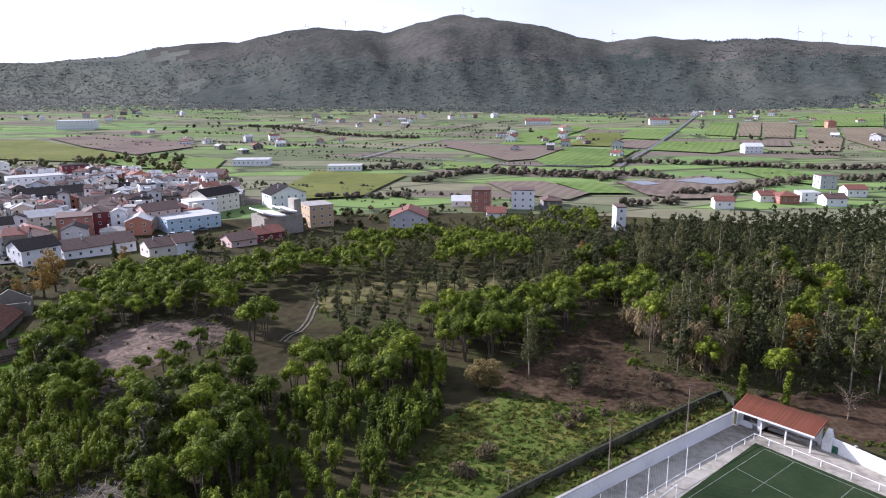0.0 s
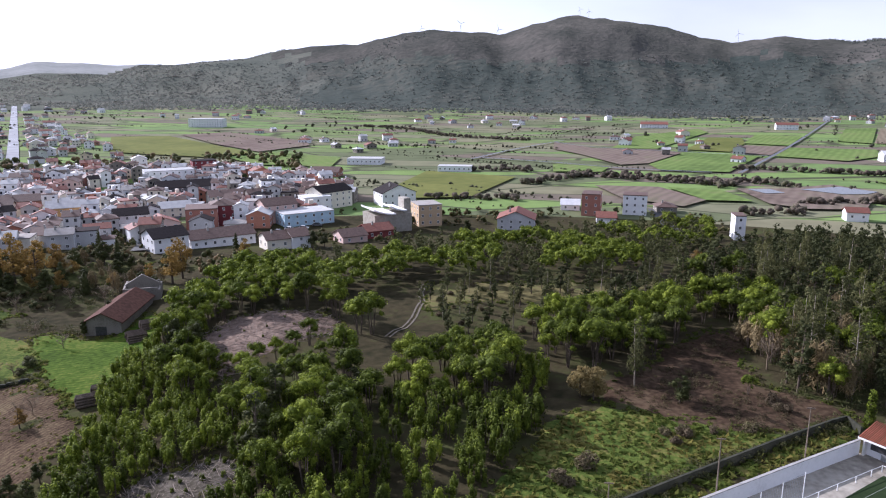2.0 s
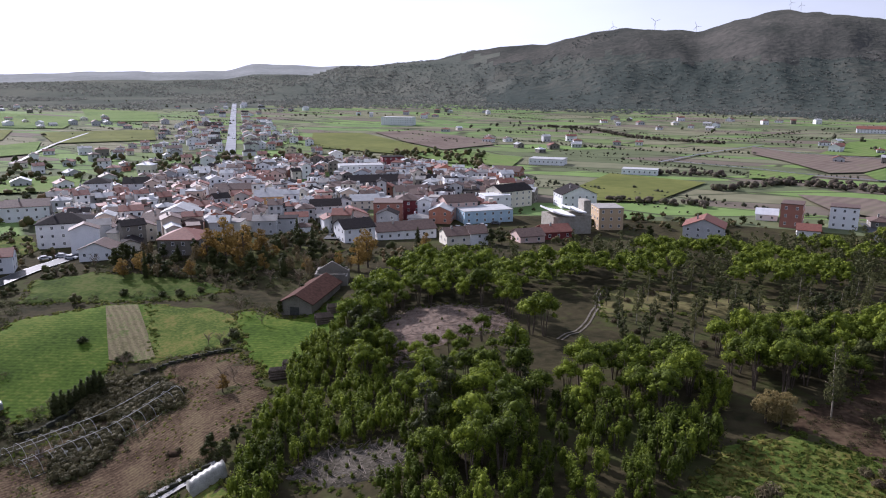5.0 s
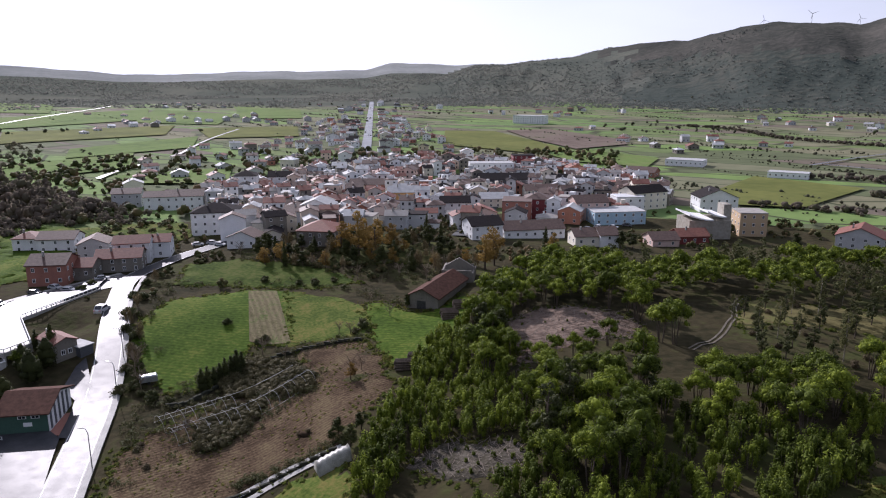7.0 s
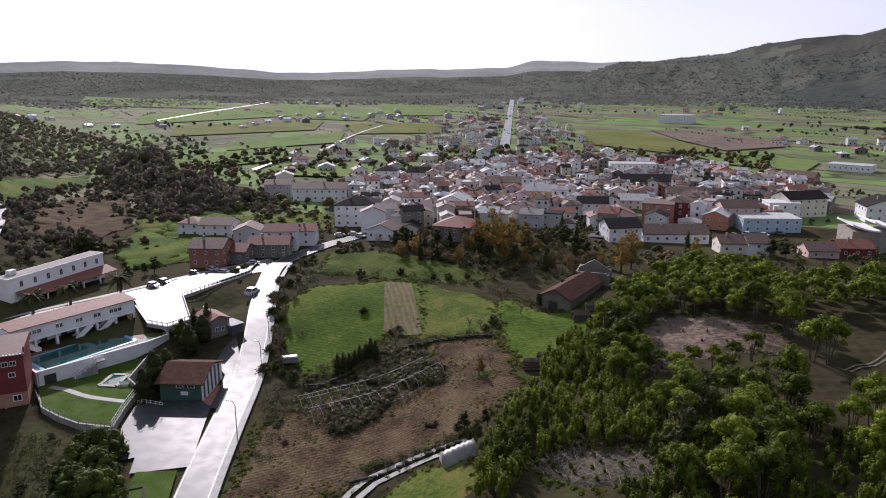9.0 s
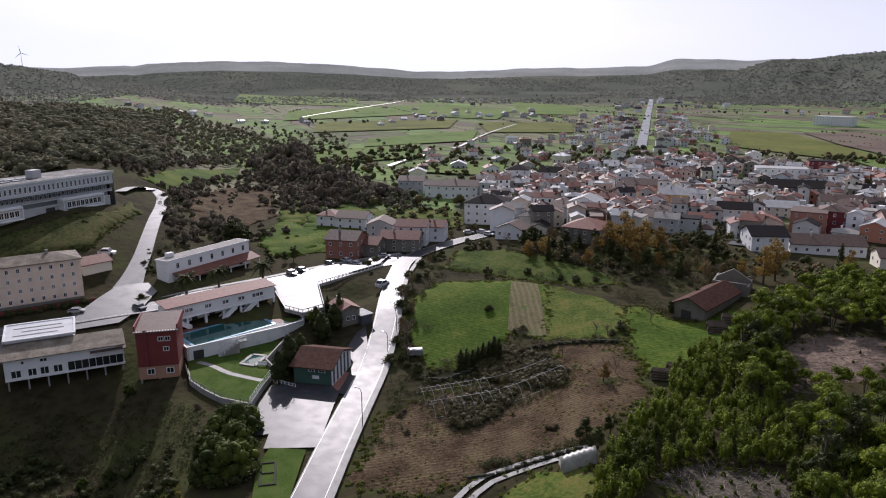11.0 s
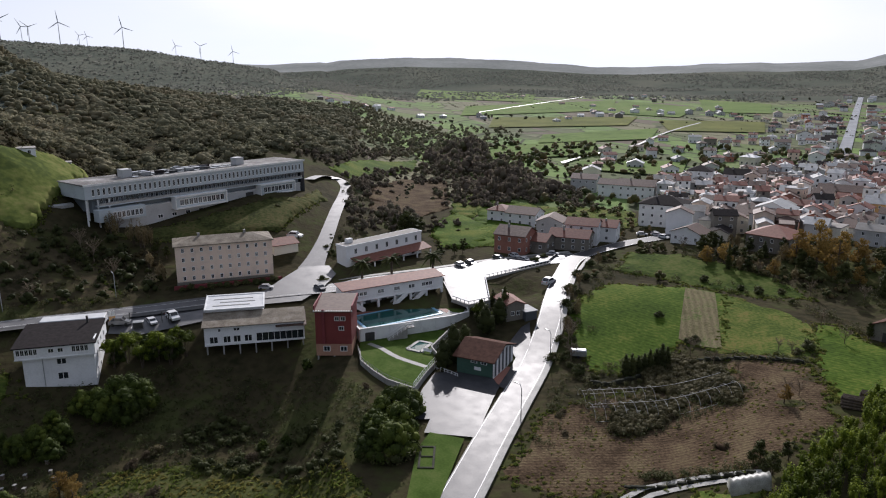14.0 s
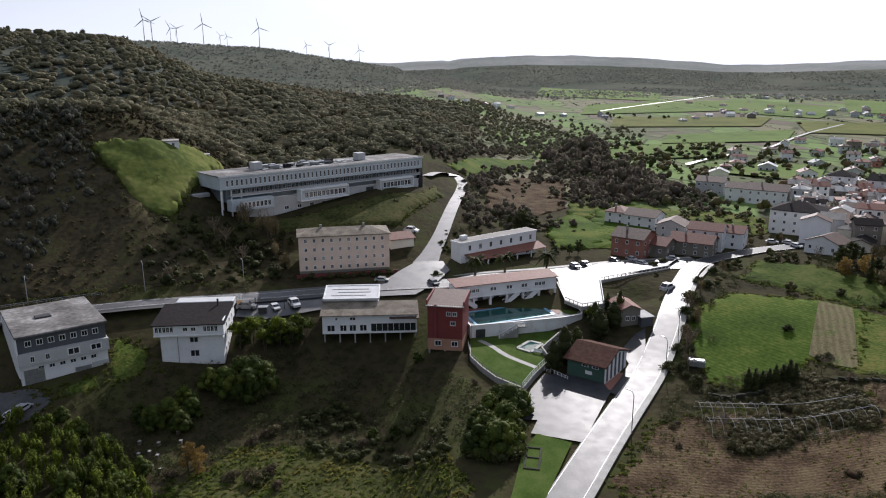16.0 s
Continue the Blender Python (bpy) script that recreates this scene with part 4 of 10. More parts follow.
ribbon("road", [(49.0, 357.2), (49.8, 332.8), (50.5, 311.5), (51.3, 293.7)], -2.6, 2.6, M["asphalt_dry"], 0.4, 5, "street at the edge of the town")
ribbon("road", [(-141.8, 222.9), (-159.0, 262.1), (-176.3, 309.8), (-192.3, 351.6), (-209.9, 396.1)], -3.5, 3.5, M["asphalt_dry"], 0.5, 5, "town street between houses")
ribbon("road", [(-349.3, 409.8), (-313.6, 398.8), (-266.4, 374.0), (-222.2, 317.2), (-195.3, 281.1)], -3.5, 3.5, M["asphalt_dry"], 0.5, 5, "town street between houses")
patch("plaza", [(-196.4, 73.5), (-206.1, 91.4), (-207.6, 119.8), (-199.3, 111.3), (-191.5, 85.5), (-173.9, 78.6), (-173.3, 72.5), (-178.7, 68.8)], M["asphalt"], 0.26, 6, "wet parking terrace shining in the sun", "car park")
patch("parking", [(-121.4, 39.6), (-126.7, 41.4), (-134.2, 45.4), (-141.4, 50.9), (-140.0, 56.0), (-134.0, 62.0), (-129.5, 61.6), (-125.2, 58.3), (-110.7, 47.9), (-115.9, 39.5), (-120.7, 42.4)], M["asphalt"], 0.02, 3, "wet car park beside the green shed, half in shade", "car park")
patch("lawn", [(-96.9, 30.1), (-110.3, 36.2), (-115.4, 40.5), (-110.9, 45.7), (-95.8, 35.7), (-88.2, 30.6), (-89.2, 25.6)], M["lawn"], 0.12, 5, "mown grass by the road", "lawn")
patch("shed_lane", [(-129.8, 61.4), (-135.0, 66.0), (-142.0, 71.6), (-148.6, 72.6), (-155.2, 79.6), (-156.9, 83.0), (-143.4, 76.4), (-136.4, 70.6), (-127.6, 62.4)], M["asphalt"], 0.03, 2.5, "wet lane with parking bays beside the shed", "car park")
patch("parking", [(-183.4, -19.6), (-181.8, -11.9), (-184.9, 3.6), (-195.4, 4.8), (-194.8, -18.0)], M["wet_hill"], 0.2, 3, "asphalt forecourt between the houses", "car park")
patch("garden", [(-315.8, 137.8), (-320.4, 149.2), (-295.7, 157.9), (-265.5, 157.3), (-255.7, 139.8), (-245.6, 116.2), (-247.4, 106.1)], M["grass"], 0.12, 5, "gardens and lawns among the houses", wobble=3)
patch("garden", [(-171.1, 175.3), (-159.0, 185.3), (-143.5, 204.6), (-129.5, 209.2), (-127.1, 194.4), (-139.8, 179.7), (-159.0, 167.9)], M["shade_toned_grass"], 0.12, 5, "grass slope below the town houses", wobble=3)
patch("garden", [(-287.3, 170.7), (-265.9, 192.3), (-239.3, 173.8), (-228.3, 156.8), (-250.2, 154.8)], M["rough_grass"], 0.12, 5, "grass plots behind the houses", wobble=3)
patch("garden", [(-269.1, 95.0), (-291.5, 114.4), (-262.4, 117.9), (-238.1, 109.5), (-228.3, 95.2), (-231.1, 85.6)], M["grass"], 0.2, 5, "sunlit lawn behind the brick houses", wobble=2)
patch("garden", [(-327.8, 128.4), (-335.4, 145.4), (-297.4, 133.4), (-275.5, 114.6), (-289.4, 112.2)], M["rough_grass"], 0.2, 5, "grass plot beside the fallow field", wobble=2)
patch("garden", [(-304.9, 149.8), (-286.5, 160.7), (-270.8, 175.7), (-253.0, 165.8), (-261.9, 152.5), (-275.1, 138.1)], M["rough_grass"], 0.2, 5, "grass plots behind the terraced houses", wobble=2)
patch("junction", [(-190.1, 14.6), (-199.2, 20.1), (-208.5, 27.8), (-214.5, 33.7), (-214.1, 41.9), (-206.8, 42.6), (-196.3, 36.4), (-189.2, 29.1)], M["wet_hill"], 0.2, 4, "wet shining asphalt round the small roundabout", "junction")
patch("heath_bank", [(-248.8, -106.9), (-254.9, -86.2), (-257.5, -75.0), (-240.9, -60.0), (-229.3, -43.6), (-221.3, -25.0), (-205.4, -19.1), (-199.5, -45.5), (-190.0, -77.4), (-187.0, -86.5)], M["slope_heath"], 0.15, 8, "steep heath slope of brown bracken above the road", wobble=2)
patch("grass_bank", [(-242.8, -22.9), (-254.3, 3.5), (-273.5, 43.6), (-300.7, 55.4), (-281.0, 55.3), (-241.6, 30.4), (-241.1, -4.5)], M["shade_toned_grass"], 0.2, 3, "mown grass bank in front of the clinic", wobble=1)


# ---------------------------------------------------------------- houses
def window_mesh():
    s = Shape()
    o, i = 0.5, 0.4
    ring = [(-o, -o), (o, -o), (o, o), (-o, o)]
    inn = [(-i, -i), (i, -i), (i, i), (-i, i)]
    v, f, idx = [], [], []
    for q, y in ((ring, 0.0), (ring, -0.06), (inn, -0.06), (inn, -0.015)):
        v += [(a, y, b) for a, b in q]
    for k in (0, 4, 8):
        for j in range(4):
            f.append((k + j, k + (j + 1) % 4, k + 4 + (j + 1) % 4, k + 4 + j))
            idx.append(0)
    f.append((12, 13, 14, 15))
    idx.append(1)
    f.append((3, 2, 1, 0))
    idx.append(0)
    f += [(16, 17, 18, 19)]
    v += [(-0.03, -0.05, -i), (0.03, -0.05, -i), (0.03, -0.05, i), (-0.03, -0.05, i)]
    idx.append(0)
    return mesh_of("window", v, f, [M["white_paint"], M["glass"]], idx)


WINDOW = window_mesh()
ROOF_WORD = {"red": "red clay-tile", "brown": "brown tiled", "dark": "dark slate", "grey": "grey sheet", "pale": "pale sheet", "flat": "flat"}
COUNT = [0]


def glaze(ob, w, d, h, floors, size=(1.0, 1.3), pitch=3.2, faces="flr", first=0.0):
    """Rows of windows on the front (y = 0) and the two sides of a block."""
    fh = h / floors
    for fl in range(floors):
        z = fl * fh + fh * 0.55 + first
        runs = [("f", w), ("l", d), ("r", d), ("b", w)]
        for tag, run in runs:
            if tag not in faces:
                continue
            n = max(1, int((run - 0.8) / pitch))
            for i in range(n):
                u = run * (i + 0.5) / n
                m = {"f": pose(u, 0, z), "l": pose(0, d - u, z, 0, 0, -90), "r": pose(w, u, z, 0, 0, 90), "b": pose(w - u, d, z, 0, 0, 180)}[tag]
                part("window", WINDOW, ob, m @ Matrix.Diagonal((size[0], 1, size[1], 1)))


def roof_shape(kind, w, d, h, o=0.45, pitch=0.42):
    s = Shape()
    if kind == "flat":
        s.box(-0.15, -0.15, h, w + 0.15, d + 0.15, h + 0.35, 0.05)
        return s
    t = 0.22
    if kind == "hip":
        k = min(w, d) / 2
        rise = k * pitch
        a = [(-o, -o), (w + o, -o), (w + o, d + o), (-o, d + o)]
        top = [(k, d / 2), (w - k, d / 2)] if w >= d else [(w / 2, k), (w / 2, d - k)]
        v = [(x, y, h - 0.05) for x, y in a] + [(x, y, h + t) for x, y in a] + [(x, y, h + t + rise) for x, y in top]
        s.v = v
        s.f = [(3, 2, 1, 0), (0, 1, 5, 4), (1, 2, 6, 5), (2, 3, 7, 6), (3, 0, 4, 7)]
        s.f += [(4, 5, 9, 8), (5, 6, 9), (6, 7, 8, 9), (7, 4, 8)] if w >= d else [(4, 5, 8), (5, 6, 9, 8), (6, 7, 9), (7, 4, 8, 9)]
        return s
    # two slopes; "gable" has its ridge along the front, "gable_in" across it
    span = d if kind == "gable" else w
    rise = span / 2 * pitch
    c = [(-o, 0.0 - o * pitch), (span / 2, rise), (span + o, 0.0 - o * pitch)]
    prof = [(a, h + b) for a, b in c] + [(a, h + b + t) for a, b in reversed(c)]
    run = w if kind == "gable" else d
    ends = []
    for u in (-o, run + o):
        ends.append([(u, a, b) if kind == "gable" else (a, u, b) for a, b in prof])
    s.v = ends[0] + ends[1]
    n = 6
    s.f = [(0, 1, 4, 5), (1, 2, 3, 4), (6 + 5, 6 + 4, 6 + 1, 6), (6 + 4, 6 + 3, 6 + 2, 6 + 1)] + [(i, (i + 1) % n, 6 + (i + 1) % n, 6 + i) for i in range(n)]
    return s


def wall_shape(kind, w, d, h, pitch=0.42, below=3.0):
    s = Shape()
    if kind in ("gable", "gable_in"):
        if kind == "gable":
            prof = [(0, -below), (d, -below), (d, h), (d / 2, h + d / 2 * pitch), (0, h)]
            e = [[(u, a, b) for a, b in prof] for u in (0, w)]
        else:
            prof = [(0, -below), (w, -below), (w, h), (w / 2, h + w / 2 * pitch), (0, h)]
            e = [[(a, u, b) for a, b in prof] for u in (0, d)]
        s.v = e[0] + e[1]
        s.f = [(0, 1, 2, 3, 4), (9, 8, 7, 6, 5)] + [(i, (i + 1) % 5, 5 + (i + 1) % 5, 5 + i) for i in range(5)]
    else:
        s.box(0, 0, -below, w, d, h)
    return s


def house(x, y, rot, w, d, h, wall="white", roof="brown", kind="gable", faces="flr", group="town houses", far=False):
    """A rendered house; x, y is the front left corner, the front runs w metres along rot."""
    c, s_ = math.cos(radians(rot)), math.sin(radians(rot))
    z = min(land(x, y), land(x + w * c, y + w * s_), land(x + w / 2 * c - d / 2 * s_, y + w / 2 * s_ + d / 2 * c))
    floors = max(1, round(h / 2.9))
    word = {1: "one-storey", 2: "two-storey", 3: "three-storey"}.get(floors, "tall")
    ob = empty("house", pose(x, y, z, 0, 0, rot), f"{word} {wall} house with {ROOF_WORD[roof]} roof in town", "house", group)
    part("wall", wall_shape(kind, w, d, h).mesh("wall", WALL[wall]), ob)
    part("roof", roof_shape(kind, w, d, h).mesh("roof", ROOF[roof]), ob)
    if not far:
        glaze(ob, w, d, h, floors, faces=faces)
        if kind != "flat" and COUNT[0] % 2:
            ch = Shape().box(w * 0.3, d * 0.35, h, w * 0.3 + 0.6, d * 0.35 + 0.6, h + min(w, d) * 0.21 + 1.1, 0.05)
            part("chimney", ch.mesh("chimney", M["concrete"]), ob)
    else:
        glaze(ob, w, d, h, floors, faces="f", size=(1.3, 1.3), pitch=5.5)
    COUNT[0] += 1
    return ob


PLACED = []


def town(x, y, rot, w, d, h, wall, roof, kind):
    PLACED.append((x + w / 2 * math.cos(radians(rot)), y + w / 2 * math.sin(radians(rot)), max(w, d) * 0.55))
    house(x, y, rot, w, d, h, wall, roof, kind)


town(-135.4, 221.0, 51, 12.2, 12.0, 5.9, "white", "dark", "gable")
town(-128.6, 233.8, 44, 24.0, 12.0, 3.9, "white", "brown", "gable")
town(-150.7, 270.9, 26, 12.9, 14.0, 8.9, "brick", "brown", "flat")
town(-145.5, 282.3, 27, 11.4, 12.0, 8.8, "maroon", "brown", "hip")
town(-128.4, 280.6, 14, 9.7, 11.0, 5.7, "terracotta", "grey", "gable_in")
town(-113.1, 285.2, 41, 22.9, 14.0, 5.4, "blue", "grey", "flat")
town(-124.0, 290.9, 43, 14.9, 12.0, 8.0, "pink", "brown", "gable")
town(-116.4, 320.3, 39, 13.3, 10.0, 7.1, "white", "pale", "flat")
town(-111.0, 329.2, 57, 19.4, 13.0, 8.3, "cream", "dark", "gable")
town(-83.8, 342.3, 33, 17.8, 14.0, 6.9, "white", "dark", "gable_in")
town(-56.5, 295.6, 28, 10.5, 12.0, 9.2, "tan", "flat", "flat")
town(-70.9, 264.1, 39, 11.4, 10.0, 3.3, "redwall", "red", "gable")
town(-77.3, 252.2, 40, 10.1, 10.0, 2.8, "pink", "brown", "gable")
town(-99.5, 233.4, 40, 8.8, 10.0, 4.1, "cream", "brown", "gable")
town(-91.9, 238.1, 41, 6.8, 10.0, 4.8, "white", "brown", "gable")
town(-240.2, 175.8, 42, 18.1, 14.0, 9.1, "white", "dark", "hip")
town(-319.0, 263.6, 41, 12.7, 12.0, 9.2, "white", "dark", "hip")
town(-304.2, 275.7, 41, 12.4, 12.0, 8.6, "white", "dark", "gable")
town(-219.6, 215.1, 31, 14.6, 12.0, 8.1, "white", "grey", "gable_in")
town(-221.9, 207.4, 28, 15.2, 12.0, 6.0, "cream", "brown", "gable")
town(-181.3, 176.1, 24, 13.7, 14.0, 5.8, "stone", "red", "hip")
town(-221.3, 279.4, 37, 15.2, 12.0, 6.1, "orange", "grey", "gable")
town(-236.2, 439.6, 37, 15.4, 12.0, 10.2, "maroon", "dark", "flat")
town(-241.9, 391.8, 37, 28.6, 14.0, 8.7, "white", "grey", "flat")
town(-208.4, 347.6, 37, 29.2, 14.0, 5.8, "darkgrey", "dark", "gable")
town(-290.3, 456.0, 35, 9.9, 9.0, 9.1, "white", "grey", "gable_in")
town(-317.6, 438.6, 35, 12.9, 9.0, 7.7, "cream", "brown", "gable")
town(-188.9, 426.6, 36, 11.3, 10.0, 6.0, "terracotta", "red", "gable_in")
town(-206.4, 165.6, 27, 11.1, 9.0, 4.3, "white", "brown", "gable_in")
town(-269.9, 121.1, 41, 8.8, 10.0, 5.1, "white", "red", "hip")
town(-262.4, 126.0, 39, 13.2, 10.0, 5.0, "white", "brown", "gable")
town(-220.1, 101.6, 41, 11.3, 11.0, 6.6, "brick", "brown", "gable")
town(-216.8, 111.8, 39, 7.8, 9.0, 4.3, "stone", "red", "gable")
town(-217.7, 121.7, 47, 14.1, 10.0, 4.7, "stone", "red", "gable")
town(-222.3, 131.2, 48, 11.5, 9.0, 7.3, "white", "red", "gable")
town(-220.9, 144.0, 46, 6.7, 9.0, 5.7, "white", "red", "gable")
town(-240.9, 129.0, 49, 10.1, 10.0, 5.1, "grey", "brown", "gable_in")
town(-329.3, 196.3, 45, 13.8, 10.0, 7.0, "grey", "brown", "gable")
town(-310.5, 201.4, 45, 9.8, 10.0, 6.3, "white", "brown", "gable")
town(-301.0, 206.5, 45, 17.9, 12.0, 6.7, "white", "brown", "gable")
town(-240.5, 445.1, 36, 10.0, 9.0, 5.9, "white", "brown", "gable")
town(-258.5, 292.9, 37, 21.8, 12.0, 5.6, "brick", "brown", "gable")
town(-182.9, 270.3, 36, 13.7, 11.0, 5.6, "white", "dark", "gable")
town(-157.9, 255.0, 42, 12.2, 11.0, 5.2, "pink", "red", "gable_in")
town(-176.9, 296.2, 37, 13.9, 11.0, 4.5, "cream", "grey", "gable")
town(-171.2, 333.2, 37, 17.9, 12.0, 4.4, "cream", "brown", "gable")
town(33.0, 339.9, -7, 10.9, 11.0, 9.2, "white", "brown", "flat")
town(13.6, 334.0, -7, 8.6, 12.0, 10.1, "brick", "brown", "flat")
town(19.7, 314.7, -1, 8.4, 9.0, 2.9, "white", "red", "gable")
town(-22.7, 294.8, -1, 15.6, 14.0, 4.7, "grey", "red", "gable_in")
town(4.3, 348.0, -1, 9.0, 10.0, 2.7, "white", "pale", "gable")
town(49.7, 346.7, 3, 9.2, 10.0, 2.8, "stone", "brown", "hip")
town(131.0, 338.0, -7, 9.0, 8.0, 4.2, "white", "red", "gable")
town(161.8, 358.4, -1, 8.6, 9.0, 3.6, "white", "red", "gable")
town(168.6, 351.4, -1, 9.8, 9.0, 4.1, "brick", "red", "hip")
town(182.7, 358.0, -1, 9.5, 9.0, 4.6, "white", "grey", "flat")
town(215.2, 402.5, -1, 9.2, 9.0, 7.4, "grey", "brown", "flat")
town(188.2, 344.3, -1, 9.9, 9.0, 4.1, "white", "brown", "gable")
town(214.3, 372.9, -1, 10.5, 9.0, 4.2, "white", "red", "gable")
town(71.5, 288.6, -1, 4.0, 8.0, 9.6, "white", "brown", "flat")
town(-80.9, 495.3, 2, 23.8, 11.0, 3.5, "white", "grey", "flat")
town(-156.9, 528.2, 3, 26.7, 16.0, 4.3, "white", "grey", "flat")
town(-159.4, 452.8, 3, 18.2, 14.0, 3.1, "brick", "brown", "gable")
town(-485.0, 899.3, 6, 45.2, 20.0, 11.1, "white", "grey", "flat")
town(256.5, 606.0, -3, 15.0, 12.0, 5.9, "white", "pale", "gable")
town(112.7, 983.6, -4, 34.5, 14.0, 5.1, "white", "red", "gable")
town(278.6, 969.3, -6, 26.0, 12.0, 6.4, "white", "red", "gable")
town(474.5, 886.0, -8, 9.8, 12.0, 7.7, "terracotta", "red", "hip")

# the rest of the town, row upon row
TOWN = [(-316.6, 244.5), (-320.7, 292.9), (-333.2, 366.8), (-338.6, 403.6), (-306.1, 437.3), (-208.6, 465.7), (-157.0, 427.9), (-118.2, 384.4), (-91.8, 344.5), (-110.7, 304.4), (-124.4, 279.7), (-147.7, 242.9), (-175.8, 205.2), (-180.6, 185.2), (-209.0, 175.2), (-247.9, 196.2)]
OUTSKIRTS = [(-420.0, 330.0), (-560.0, 520.0), (-760.0, 800.0), (-690.0, 870.0), (-480.0, 690.0), (-330.0, 520.0), (-300.0, 450.0), (-340.0, 400.0)]
STREETS = [smooth_line(STRAIGHT, 20)]
rng = random.Random(7)


def free(x, y, r):
    return all((x - a) ** 2 + (y - b) ** 2 > (r + c) ** 2 for a, b, c in PLACED)


FAR = {}


def far_house(x, y, rot, w, d, h, wall, roof, kind, name="farmhouse", where="among the fields", group="farmhouses on the plain", joined_up=False):
    """A small distant house: walls, roof, window openings and a chimney."""
    win = Shape()
    floors = max(1, int(h / 2.8))
    for run, side in ((w, False), (d, True)):
        n = max(1, int(run / 2.9))
        for i in range(n):
            u = run * (i + 0.5) / n
            for z in [1.5 + 2.8 * k for k in range(floors)]:
                if side:
                    win.box(w - 0.05, u - 0.5, z - 0.55, w + 0.06, u + 0.5, z + 0.75)
                    win.box(-0.06, u - 0.5, z - 0.55, 0.05, u + 0.5, z + 0.75)
                else:
                    win.box(u - 0.5, -0.06, z - 0.55, u + 0.5, 0.05, z + 0.75)
    walls = wall_shape(kind, w, d, h)
    if kind == "flat":
        walls.box(w * 0.55, d * 0.4, h, w * 0.8, d * 0.75, h + 2.2)
    else:
        walls.box(w * 0.3, d * 0.4, h, w * 0.3 + 0.7, d * 0.4 + 0.7, h + min(w, d) * 0.21 + 1.1)
    v, f, idx = [], [], []
    for i, shape in enumerate((walls, roof_shape(kind, w, d, h), win)):
        f += [tuple(len(v) + q for q in face) for face in shape.f]
        v += shape.v
        idx += [i] * len(shape.f)
    m = pose(x, y, land(x, y), 0, 0, rot)
    if joined_up:
        mats = [("wall", wall), ("roof", roof), ("glass", "")]
        for k, key in enumerate(mats):
            a, b = FAR.setdefault(key, ([], []))
            n = len(a)
            a += [tuple(m @ Vector(p)) for p in v]
            b += [tuple(n + q for q in face) for face, i in zip(f, idx) if i == k]
        return
    ob = new(name, mesh_of(name, v, f, [WALL[wall], ROOF[roof], M["glass"]], idx))
    ob.matrix_world = m
    tagged(ob, f"small {wall} house with {ROOF_WORD[roof]} roof {where}", "house", group)


def fill_town():
    walls = ["white"] * 11 + ["cream"] * 4 + ["grey"] * 7 + ["pink"] * 2 + ["brick"] * 2 + ["stone"] * 4 + ["peach"] * 3 + ["terracotta"]
    roofs = ["brown"] * 5 + ["red"] * 4 + ["dark"] * 2 + ["grey"] * 3 + ["flat"] * 2
    rest = []
    for zone, tries, most in ((TOWN, 16000, 430), (OUTSKIRTS, 5000, 110)):
        xs, ys = [p[0] for p in zone], [p[1] for p in zone]
        made = 0
        for _ in range(tries):
            x, y = rng.uniform(min(xs), max(xs)), rng.uniform(min(ys), max(ys))
            w, d = rng.uniform(4.8, 9.0), rng.uniform(5.5, 9.5)
            slack = 0.5 if zone is TOWN else 0.9
            if not inside(x, y, zone) or noise.noise((x * 0.022, y * 0.022, 51.0)) < -0.28 or not free(x, y, max(w, d) * slack):
                continue
            if min((p.x - x) ** 2 + (p.y - y) ** 2 for p in STREETS[0]) < 150:
                continue
            PLACED.append((x, y, max(w, d) * 0.46))
            rot = bearing(x, y) + rng.choice((-14, -6, 0, 6, 12, 78, 84)) + rng.uniform(-4, 4)
            c, s_ = math.cos(radians(rot)), math.sin(radians(rot))
            spec = (x - w / 2 * c, y - w / 2 * s_, rot, w, d, rng.choice((3.2, 5.6, 5.8, 5.8, 6.2, 6.2, 8.4, 8.8)) if zone is TOWN else rng.choice((3.2, 3.4, 5.6)), rng.choice(walls), rng.choice(roofs), rng.choice(("gable", "gable", "gable_in", "gable_in", "hip", "flat")))
            if math.hypot(x, y) < 300:
                house(*spec, faces="fr")
            else:
                rest.append(spec)
            made += 1
            if made >= most:
                break
    rest.sort(key=lambda q: math.hypot(q[0], q[1]))
    for i, spec in enumerate(rest):
        far_house(*spec, name="town_house", where="in the crowded town", group="far town houses", joined_up=i >= 280)
    v, f, mats, idx = [], [], [], []
    for (what, key), (a, b) in FAR.items():
        f += [tuple(len(v) + q for q in face) for face in b]
        v += a
        idx += [len(mats)] * len(b)
        mats.append({"wall": WALL, "roof": ROOF}[what][key] if key else M["glass"])
    me = mesh_of("far_houses", v, f, mats, idx)
    bm = bmesh.new()
    bm.from_mesh(me)
    bmesh.ops.delete(bm, geom=[q for q in bm.verts if not q.link_faces], context="VERTS")
    bm.to_mesh(me)
    bm.free()
    tagged(new("far_houses", me), "white and grey houses on the far side of the town", "houses", kind="stuff")


